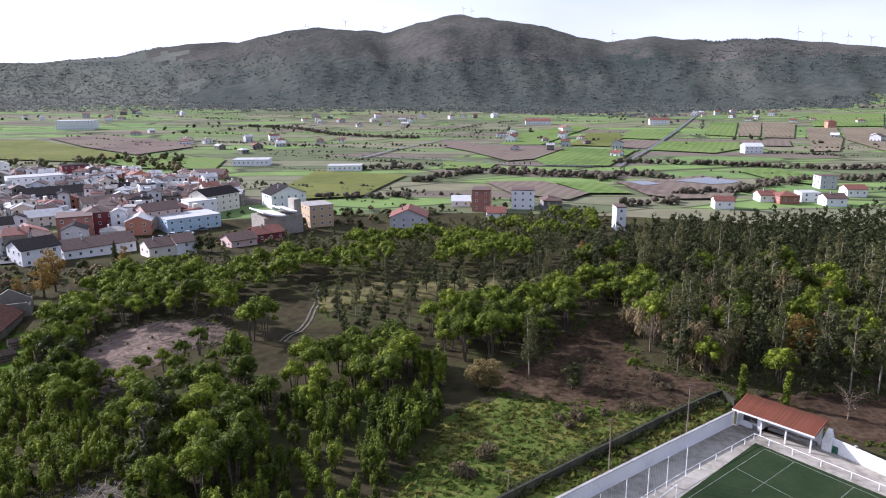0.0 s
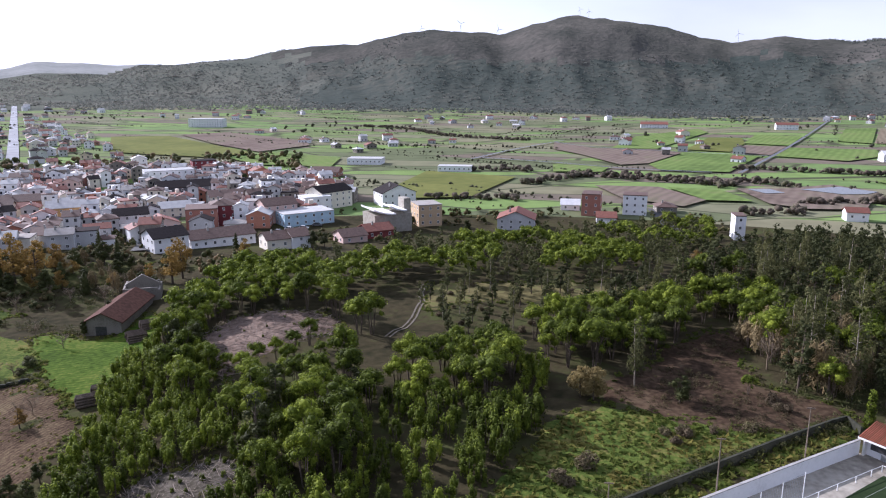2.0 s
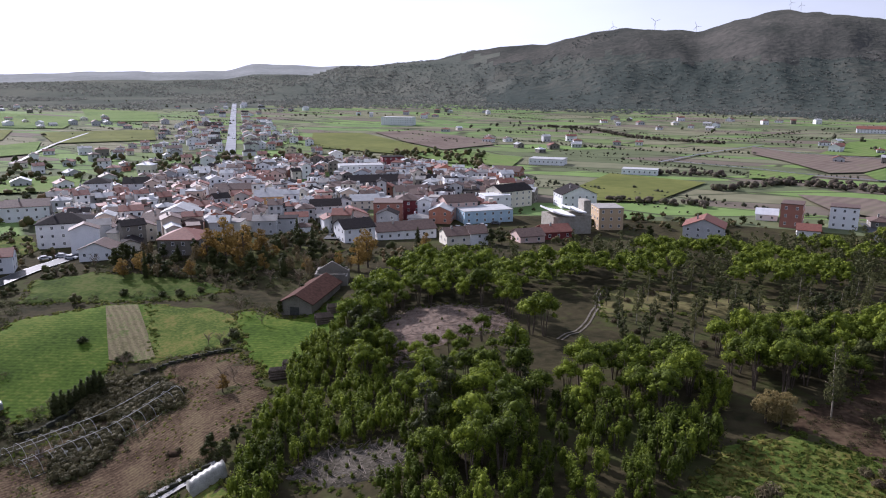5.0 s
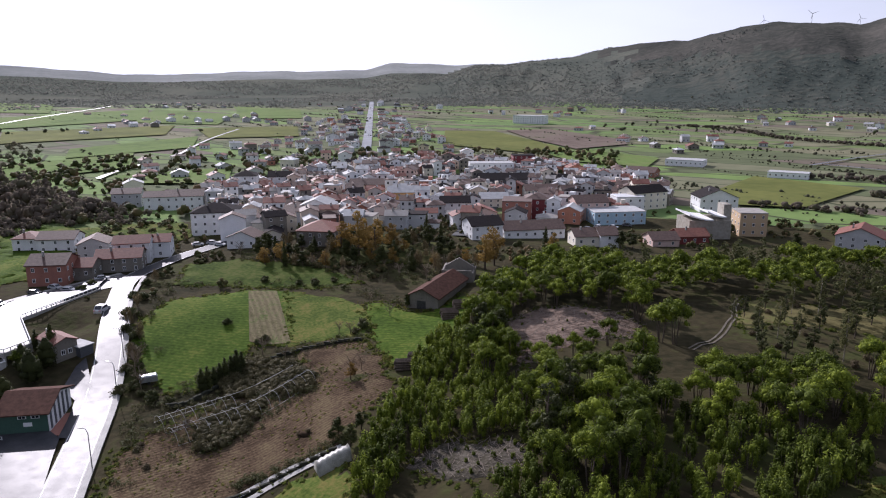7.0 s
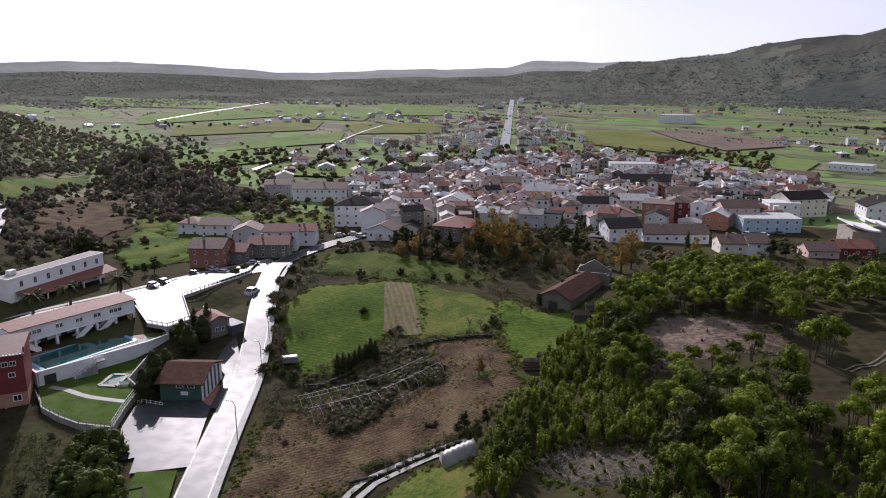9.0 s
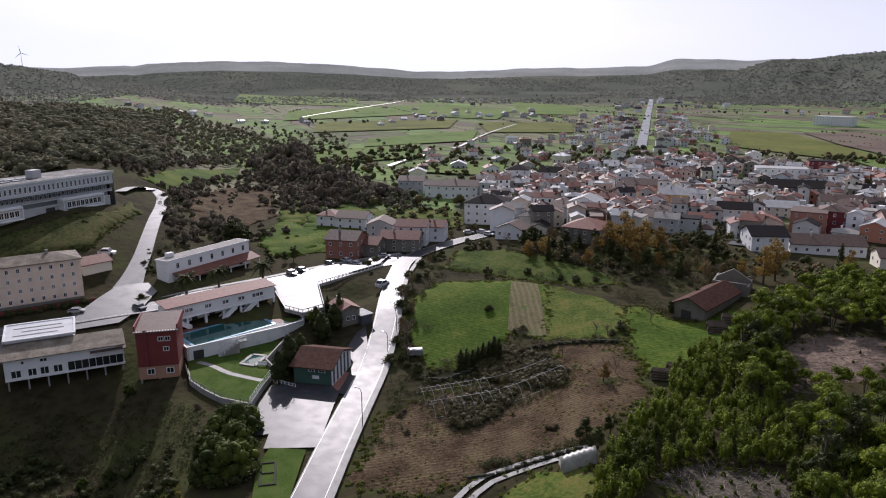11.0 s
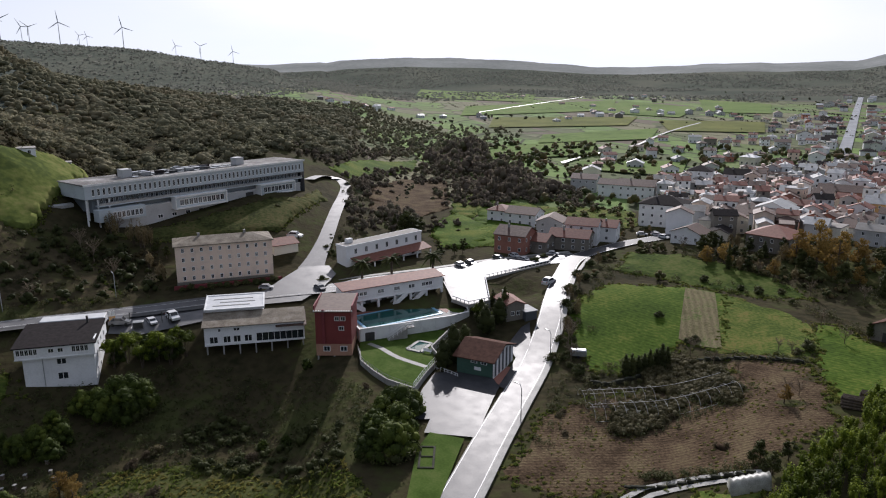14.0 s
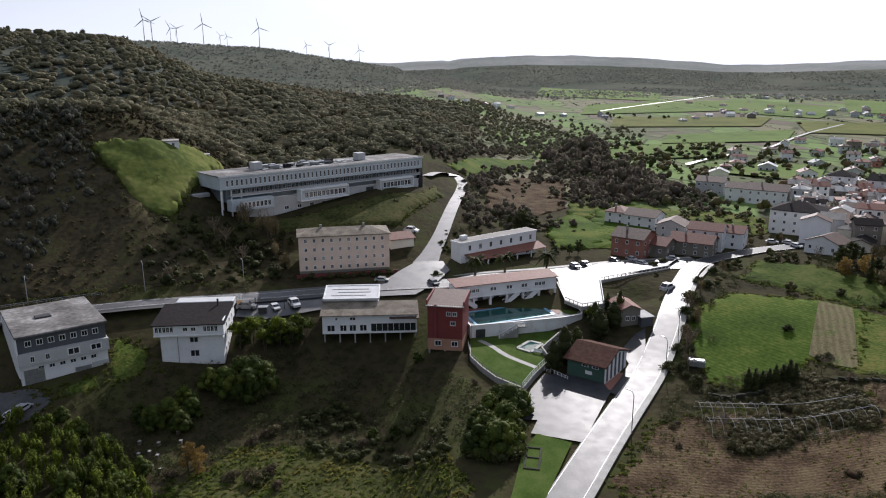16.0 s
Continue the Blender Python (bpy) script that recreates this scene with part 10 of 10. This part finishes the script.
    gl = empty("goal", Matrix.Identity(4), "white goal frame on the pitch", "goal")
    s = Shape()
    (x0, y0), (x1, y1) = goal
    s.tube([(x0, y0, g + 0.3), (x0, y0, g + 2.3), (x1, y1, g + 2.3), (x1, y1, g + 0.3)], [0.06] * 4, 6)
    part("frame", s.mesh("frame", M["white_paint"]), gl)
    # advertising boards on the wall: plain coloured bars
    (x0, y0), (x1, y1) = [(21.2, 87.1), (16.7, 83.7)]
    for k, mat in enumerate(("white_paint", "white_paint", "red_plastic")):
        t0, t1 = k / 3 + 0.02, (k + 1) / 3 - 0.02
        bd = empty("advert_board", Matrix.Identity(4), "plain advertising board fixed to the wall", "board")
        p, q = (x0 + (x1 - x0) * t0, y0 + (y1 - y0) * t0), (x0 + (x1 - x0) * t1, y0 + (y1 - y0) * t1)
        nx, ny = (y1 - y0), -(x1 - x0)
        ln = math.hypot(nx, ny) * (1 if nx * -x0 + ny * -y0 > 0 else -1)
        nx, ny = nx / ln * 0.2, ny / ln * 0.2
        wall_line("panel", bd, [(p[0] + nx, p[1] + ny), (q[0] + nx, q[1] + ny)], g + 1.0, g + 2.3, 0.06, M[mat])
    # dark retaining wall between pasture and strip
    rw = empty("retaining_wall", Matrix.Identity(4), "low dark mossy concrete retaining wall", "wall")
    wall_line("wall_panel", rw, [(50.3, 113.3), (49.6, 117.4), (46.7, 115.6), (35.7, 107.2), (17.4, 92.4), (9.1, 85.6), (5.4, 82.5)], g - 0.5, g + 1.5, 0.35, M["moss_wall"])
    for x, y, hh in [(*[(38.9, 104.1)][0], 8.5), (*[(23.7, 92.3)][0], 8.5), (*[(8.7, 86.4)][0], 4.0)]:
        pl = empty("light_pole", pose(x, y, g), "tall thin timber lighting pole", "pole", "poles behind the wall")
        part("shaft", Shape().tube([(0, 0, -0.5), (0, 0, hh)], [0.11, 0.07], 8).mesh("shaft", M["wood"]), pl)
        part("cross_arm", Shape().box(-0.6, -0.05, hh - 0.2, 0.6, 0.05, hh - 0.08).mesh("cross_arm", M["wood"]), pl)


sports_ground()


# ---------------------------------------------------------------- vehicles, poles and small things
def car_parts():
    s = Shape()
    prof = [(-2.1, 0.35), (2.1, 0.35), (2.15, 0.75), (1.2, 0.92), (0.55, 1.42), (-1.1, 1.45), (-1.9, 0.95), (-2.15, 0.85)]
    s.v = [(x, -0.85, z) for x, z in prof] + [(x, 0.85, z) for x, z in prof]
    n = len(prof)
    s.f = [tuple(range(n - 1, -1, -1)), tuple(range(n, 2 * n))] + [(i, (i + 1) % n, n + (i + 1) % n, n + i) for i in range(n)]
    body = s.mesh("body", M["car"])
    g = Shape()
    for y in (-0.86, 0.86):
        q = [(1.0, y, 0.95), (0.5, y, 1.36), (-1.0, y, 1.38), (-1.6, y, 0.98)]
        g.poly(q if y < 0 else q[::-1])
    g.poly([(1.17, -0.75, 0.96), (1.17, 0.75, 0.96), (0.6, 0.7, 1.41), (0.6, -0.7, 1.41)])
    g.poly([(-1.92, -0.75, 0.98), (-1.15, -0.7, 1.45), (-1.15, 0.7, 1.45), (-1.92, 0.75, 0.98)])
    glass = g.mesh("glazing", M["glass"])
    t = Shape().tube([(0, -0.12, 0), (0, 0.12, 0)], [0.32, 0.32], 12)
    t.f.append(tuple(range(11, -1, -1)))
    return body, glass, t.mesh("tyre", M["tyre"]), Shape().box(-0.25, -0.02, -0.1, 0.25, 0.02, 0.1).mesh("lamp", M["red_plastic"])


BODY, GLAZE, TYRE, LAMP = car_parts()


def car(x, y, rot, label="parked car on wet asphalt", size=1.0, tall=1.0, off=0.3, name="car"):
    ob = empty(name, pose(x, y, land(x, y) + off, 0, 0, rot) @ Matrix.Diagonal((size, size, size * tall, 1)), label, "car" if name == "car" else "van", "parked vehicles")
    part("body", BODY, ob)
    part("glazing", GLAZE, ob, Matrix.Translation((0, 0, 0.006)))
    for u in (-1.35, 1.35):
        for v in (-0.8, 0.8):
            part("wheel", TYRE, ob, Matrix.Translation((u, v, 0.32)))
    for v in (-0.6, 0.6):
        part("tail_lamp", LAMP, ob, pose(-2.12, v, 0.8, 0, 0, 90))


for (x, y), rot in zip([(-186.9, -9.5), (-201.2, 21.0), (-196.4, 35.6), (-205.7, 83.0), (-207.0, 87.1), (-209.7, 98.4), (-210.0, 104.5), (-204.0, 105.2), (-218.0, 168.3), (-207.9, 118.0)], (20, 70, 20, 15, 15, 20, 18, 30, 40, 60)):
    car(x, y, rot)
for (x, y), rot in zip([(-152.4, -60.9), (-150.5, -62.4), (-148.9, -63.7)], (160, 160, 160)):
    car(x, y, rot, "parked car on the gravel yard", off=0.4)
for (x, y), rot in zip([(-187.2, -16.9), (-187.5, -4.4), (-179.1, 100.7), (-235.9, 35.1)], (80, 20, 120, 60)):
    car(x, y, rot, "white delivery van parked beside the road", 1.2, 1.35, name="van")
for (x, y), rot in zip([(-219.9, 169.4), (-213.2, 167.9), (-221.7, 164.4), (-108.9, 279.7), (-103.9, 282.9), (-111.4, 273.5), (-100.2, 289.7)], (20, 20, 60, 0, 5, 0, 5)):
    car(x, y, rot, "parked car in the town", off=0.2)


def street_lamp(x, y, h, rot, label="grey steel street lamp with a curved arm"):
    ob = empty("street_lamp", pose(x, y, land(x, y), 0, 0, rot), label, "street lamp", "street lamps")
    part("pole", Shape().tube([(0, 0, -0.5), (0, 0, h * 0.9), (0.4, 0, h), (1.3, 0, h + 0.12)], [0.11, 0.08, 0.06, 0.05], 8).mesh("pole", M["metal"], smooth=True), ob)
    part("lamp_head", Shape().box(1.1, -0.14, h + 0.04, 1.9, 0.14, h + 0.2, 0.04).mesh("lamp_head", M["metal"]), ob)


for (x, y), h in zip([(-197.0, -44.1), (-204.7, -18.7), (-189.6, -70.8), (-113.5, 58.7), (-138.0, 78.7), (-150.5, 88.5)], (8.0, 7.0, 7.0, 8.0, 7.5, 7.5)):
    street_lamp(x, y, h, 200)
rail("guard_rail", [(-184.8, -83.2), (-188.2, -74.3), (-192.0, -63.5), (-194.5, -54.5)], 0.8, 2.5, M["metal"], "steel roadside guard rail", category="guard rail")


def palm(x, y, h):
    ob = empty("palm_tree", pose(x, y, land(x, y)), "date palm with a round crown of arching fronds", "palm", "palms by the pool")
    part("trunk", Shape().tube([(0, 0, -0.5), (0.05, 0, h * 0.5), (0, 0, h)], [0.38, 0.32, 0.36], 8).mesh("trunk", M["bark"], smooth=True), ob)
    g = random.Random(int(h * 100))
    for i in range(34):
        a, up = i * 2.39996, g.uniform(-0.35, 1.1)
        ln = g.uniform(3.4, 4.6)
        s = Shape()
        way = Vector((math.cos(a), math.sin(a), 0))
        side = Vector((-way.y, way.x, 0))
        prev = None
        for k in range(5):
            t = k / 4
            p = Vector((0, 0, h)) + way * ln * t * math.cos(up * 0.7) + Vector((0, 0, ln * (math.sin(up) * t - 0.55 * t * t)))
            wd = 0.62 * (1 - t) ** 0.6 + 0.05
            cur = (p + side * wd - Vector((0, 0, wd * 0.5)), p, p - side * wd - Vector((0, 0, wd * 0.5)))
            if prev:
                s.poly([prev[0], cur[0], cur[1], prev[1]])
                s.poly([prev[1], cur[1], cur[2], prev[2]])
            prev = cur
        part("frond", s.mesh("frond", M["dark_leaf"]), ob)


for (x, y), h in zip([(-203.1, 49.8), (-204.4, 59.5), (-205.6, 73.5), (-146.9, 59.6)], (5.0, 5.2, 5.0, 1.8)):
    palm(x, y, h)


def turbine(x, y, h, rot, seed):
    ob = empty("wind_turbine", pose(x, y, land(x, y) - 2, 0, 0, rot), "white three-bladed wind turbine on the ridge", "wind turbine", "wind turbines")
    part("tower", Shape().tube([(0, 0, 0), (0, 0, h)], [h * 0.02, h * 0.012], 8).mesh("tower", M["turbine"], smooth=True), ob)
    part("nacelle", Shape().box(-h * 0.06, -h * 0.02, h - h * 0.02, h * 0.06, h * 0.02, h + h * 0.03, 0.2).mesh("nacelle", M["turbine"]), ob)
    for k in range(3):
        a = seed + k * 2.0944
        s = Shape()
        tip = (h * 0.07, math.sin(a) * h * 0.5, h + math.cos(a) * h * 0.5)
        s.tube([(h * 0.07, 0, h), (h * 0.07, math.sin(a) * h * 0.12, h + math.cos(a) * h * 0.12), tip], [h * 0.012, h * 0.024, h * 0.006], 5)
        part("blade", s.mesh("blade", M["turbine"]), ob)


def on_ridge(az, r, h, seed):
    turbine(-math.sin(radians(az)) * r, math.cos(radians(az)) * r, h * (0.6 if az < 45 else 1), az + 90, seed)


on_ridge(100.90, 1900, 54, 0.2)
on_ridge(100.37, 1900, 51, 1.0)
on_ridge(99.12, 1900, 39, 0.5)
on_ridge(98.69, 1900, 39, 0.9)
on_ridge(96.86, 1900, 51, 0.1)
on_ridge(95.67, 1900, 27, 0.7)
on_ridge(95.19, 1900, 27, 0.3)
on_ridge(92.86, 1900, 51, 0.2)
on_ridge(89.40, 1900, 30, 0.4)
on_ridge(87.69, 1900, 36, 0.9)
on_ridge(85.40, 1900, 33, 0.2)
on_ridge(10.49, 2480, 55, 0.2)
on_ridge(7.46, 2480, 59, 0.9)
on_ridge(4.53, 2480, 51, 0.4)
on_ridge(-1.58, 2290, 33, 0.5)
on_ridge(-2.24, 2290, 36, 0.2)
on_ridge(-12.95, 2290, 44, 0.3)
on_ridge(-27.21, 2290, 40, 0.6)
on_ridge(-28.76, 2290, 44, 0.1)
on_ridge(-30.14, 2290, 40, 0.8)
on_ridge(-25.68, 2290, 47, 0.2)


def polytunnel_frame():
    """Ruined greenhouse: pale hoops and purlins over brambles."""
    a, b = [(-112.7, 73.6), (-105.3, 102.6)]
    ob = empty("greenhouse_frame", Matrix.Identity(4), "ruined greenhouse hoops overgrown with brambles", "greenhouse")
    (x0, y0), (x1, y1) = a, b
    ln = math.hypot(x1 - x0, y1 - y0)
    ux, uy = (x1 - x0) / ln, (y1 - y0) / ln
    nx, ny = -uy, ux
    z = (land(*a) + land(*b)) / 2
    for off in (-4.5, 2.0):
        # the hoops at the far end have fallen into the brambles
        for i in range(15 if off < 0 else 8):
            k = ln * i / 14
            pts = []
            for j in range(9):
                t = math.pi * j / 8
                q = off + 3.0 - 3.0 * math.cos(t)
                x, y = x0 + ux * k + nx * q, y0 + uy * k + ny * q
                pts.append((x, y, land(x, y) + 2.5 * math.sin(t)))
            part("hoop", Shape().tube(pts, [0.035] * 9, 4).mesh("hoop", M["hoop_steel"]), ob)
        for q, hh in ((off, 0.2), (off + 3.0, 2.5), (off + 6.0, 0.2)):
            pts = [(x0 + ux * ln * i / 14 + nx * q, y0 + uy * ln * i / 14 + ny * q) for i in range(15)]
            part("purlin", Shape().tube([(x, y, land(x, y) + hh) for x, y in pts], [0.05] * 15, 4).mesh("purlin", M["hoop_steel"]), ob)
    for i in range(5):
        k, q = tree_rng.uniform(0.1, 0.6) * ln, tree_rng.uniform(-3, 6)
        x, y = x0 + ux * k + nx * q, y0 + uy * k + ny * q
        s = Shape()
        for j in range(4):
            s.poly([(tree_rng.uniform(-0.6, 0.6), tree_rng.uniform(-0.6, 0.6), tree_rng.uniform(0, 1.2)) for _ in range(4)])
        part("plastic_scrap", s.mesh("plastic_scrap", M["film"]), ob, Matrix.Translation((x, y, land(x, y) + 0.3)))


polytunnel_frame()


def white_tunnel():
    a, b = [(-75.9, 75.5), (-72.9, 80.2)]
    (x0, y0), (x1, y1) = a, b
    ob = empty("tunnel_greenhouse", Matrix.Identity(4), "small tunnel greenhouse with cloudy plastic cover", "greenhouse")
    ln = math.hypot(x1 - x0, y1 - y0)
    ux, uy = (x1 - x0) / ln, (y1 - y0) / ln
    nx, ny = -uy, ux
    s = Shape()
    n, mlen = 9, 12
    for i in range(mlen + 1):
        for j in range(n):
            t = math.pi * j / (n - 1)
            sag = 0.12 * math.cos(i * math.pi) * math.sin(t)
            q, k = -1.9 * math.cos(t), ln * i / mlen
            x, y = x0 + ux * k + nx * q, y0 + uy * k + ny * q
            s.v.append((x, y, land(x, y) + (2.0 + sag) * math.sin(t) + 0.1))
    for i in range(mlen):
        for j in range(n - 1):
            s.f.append((i * n + j, i * n + j + 1, (i + 1) * n + j + 1, (i + 1) * n + j))
    s.f.append(tuple(range(n)))
    s.f.append(tuple(range(mlen * n + n - 1, mlen * n - 1, -1)))
    part("cover", s.mesh("cover", M["film"], smooth=True), ob)


white_tunnel()


def log_pile(x, y, rot, n, ln=4.2):
    ob = empty("log_pile", pose(x, y, land(x, y) + 0.1, 0, 0, rot), "stack of cut timber logs in the grass", "log pile", "log piles")
    log = Shape().tube([(0, 0, 0), (ln, 0, 0)], [0.27, 0.24], 7)
    log.f.append(tuple(range(6, -1, -1)))
    me = log.mesh("log", M["bark"])
    g = random.Random(n)
    for r in range(4):
        for i in range(n - 5 - r):
            part("log", me, ob, pose(g.uniform(-0.25, 0.25), (i + r * 0.5) * 0.54, 0.26 + r * 0.46, 0, 0, g.uniform(-2, 2)))


for (x, y), rot, n in zip([(-96.3, 142.9), (-97.7, 150.6), (-87.4, 111.7), (-87.3, 116.4)], (40, 40, 40, 40), (16, 14, 12, 12)):
    log_pile(x, y, rot, n)


def stone_wall(pts, h, label):
    """Dry-stone wall of single rough blocks over a rubble core."""
    line = smooth_line(pts, 1.4)
    ob = empty("stone_wall", Matrix.Translation((line[0].x, line[0].y, 0)), label, "wall", kind="structure")
    o = line[0]
    core = Shape()
    for p, q in zip(line, line[1:]):
        w = (q - p).normalized()
        n = Vector((-w.y, w.x)) * 0.25
        z = land(p.x, p.y)
        core.prism([tuple(p + n - o), tuple(p - n - o), tuple(q - n - o), tuple(q + n - o)], z - 0.4, z + h - 0.15)
    part("core", core.mesh("core", M["moss_wall"]), ob)
    blocks = [Shape().box(-0.72, -0.3, 0, 0.72, 0.3, 0.3 + 0.12 * k, 0.1).mesh("stone", M["moss_wall"]) for k in range(3)]
    for p, q in list(zip(line, line[1:]))[:140]:
        a = math.degrees(math.atan2(q.y - p.y, q.x - p.x))
        part("stone", tree_rng.choice(blocks), ob, pose(p.x - o.x, p.y - o.y, land(p.x, p.y) + h - 0.35, tree_rng.uniform(-4, 4), tree_rng.uniform(-5, 5), a + tree_rng.uniform(-6, 6)))


stone_wall([(-123.9, 81.6), (-122.3, 86.0), (-124.0, 103.0), (-118.8, 112.6), (-105.8, 122.3)], 0.8, "low mossy dry-stone wall between pasture and bracken")
stone_wall([(-86.7, 65.0), (-82.4, 74.0), (-76.5, 81.7)], 0.6, "low mossy dry-stone wall beside the lane")


def trough():
    a, b = [(-104.1, 34.2), (-103.0, 36.9)]
    m, w, z = base_of(a, b, 6)
    ob = empty("stone_trough", m, "rectangular concrete trough on the lawn", "trough")
    d = 7.5
    for q in ((0, 0, 0.4, d), (w - 0.4, 0, w, d), (0.4, 0, w - 0.4, 0.4), (0.4, d - 0.4, w - 0.4, d), (0.4, d * 0.5, w - 0.4, d * 0.5 + 0.3)):
        part("side", Shape().box(q[0], q[1], -0.5, q[2], q[3], 0.7, 0.04).mesh("side", M["moss_wall"]), ob)
    part("water", Shape().box(0.4, 0.4, -0.3, w - 0.4, d - 0.4, 0.35).mesh("water", M["pool"]), ob)


trough()


def roundabout():
    x, y = [(-204.0, 37.8)][0]
    ob = empty("roundabout_island", pose(x, y, land(x, y)), "small round traffic island with planted bed", "traffic island", kind="structure")
    s = Shape().prism([(2.6 * math.cos(i * math.pi / 12), 2.6 * math.sin(i * math.pi / 12)) for i in range(24)], 0, 0.55)
    part("kerb", s.mesh("kerb", M["pavement"]), ob)
    s = Shape().prism([(2.1 * math.cos(i * math.pi / 12), 2.1 * math.sin(i * math.pi / 12)) for i in range(24)], 0.3, 0.65)
    part("bed", s.mesh("bed", M["scrub"]), ob)
    part("shrub", SHRUB[1], ob, Matrix.Translation((0, 0, 0.4)) @ Matrix.Scale(0.8, 4))


roundabout()
# parking bays and crossing bars
head, foot = [(-135.7, 50.5), (-127.0, 43.0)], [(-133.2, 53.8), (-125.0, 45.5)]
for i in range(6):
    k = i / 5
    a = [head[0][q] + (head[1][q] - head[0][q]) * k for q in (0, 1)]
    b = [foot[0][q] + (foot[1][q] - foot[0][q]) * k for q in (0, 1)]
    ribbon("bay_line", [a, b], -0.07, 0.07, M["line"], 0.33, 1.5, "white parking bay line", "marking")
for a, b in zip([(-119.3, 44.6), (-117.6, 46.0), (-116.1, 47.4), (-115.7, 49.6)], [(-116.2, 42.4), (-115.0, 43.9), (-113.8, 45.7), (-113.6, 48.1)]):
    ribbon("bay_line", [a, b], -0.07, 0.07, M["line"], 0.33, 1.5, "white parking bay line", "marking")
# forecourt between the houses: banner, ticket hut and gate posts
banner = empty("sign_banner", pose(-186.7, -18.5, land(-186.7, -18.5)), "tall orange and white banner sign on a post", "sign")
part("post", Shape().tube([(0, 0, 0), (0, 0, 4.6)], [0.06, 0.06], 6).mesh("post", M["metal"]), banner)
part("panel", Shape().box(-0.04, -0.7, 2.0, 0.04, 0.7, 3.2).mesh("panel", WALL["orange"]), banner, label="orange lower panel")
part("panel", Shape().box(-0.04, -0.7, 3.2, 0.04, 0.7, 4.6).mesh("panel", M["white_paint"]), banner, label="white upper panel")
hut = empty("ticket_hut", pose(-185.3, -12.6, land(-185.3, -12.6), 0, 0, 85), "small dark hut on the forecourt", "hut")
part("wall", Shape().box(-1.1, -0.8, 0, 1.1, 0.8, 1.9, 0.04).mesh("wall", M["dark_metal"]), hut)
part("roof", Shape().box(-1.25, -0.95, 1.9, 1.25, 0.95, 2.05, 0.04).mesh("roof", M["metal"]), hut)
for x, y in ((-187.6, -14.6), (-186.3, -7.0), (-185.6, -5.4)):
    gate = empty("gate_post", pose(x, y, land(x, y)), "dark steel post with a short arm at the forecourt", "post", "gate posts")
    part("post", Shape().box(-0.1, -0.1, 0, 0.1, 0.1, 3.4, 0.02).mesh("post", M["dark_metal"]), gate)
    part("arm", Shape().box(-0.07, 0.1, 3.1, 0.07, 1.7, 3.25, 0.02).mesh("arm", M["dark_metal"]), gate)
# covered trailer by the field
x, y = [(-137.3, 85.9)][0]
tank = empty("silver_trailer", pose(x, y, land(x, y), 0, 0, 60), "small silver covered trailer at the field edge", "trailer")
part("body", Shape().box(-1.9, -0.9, 0.5, 1.9, 0.9, 2.0, 0.3).mesh("body", M["metal"]), tank)
for v in (-0.9, 0.9):
    part("wheel", TYRE, tank, Matrix.Translation((0, v, 0.32)))
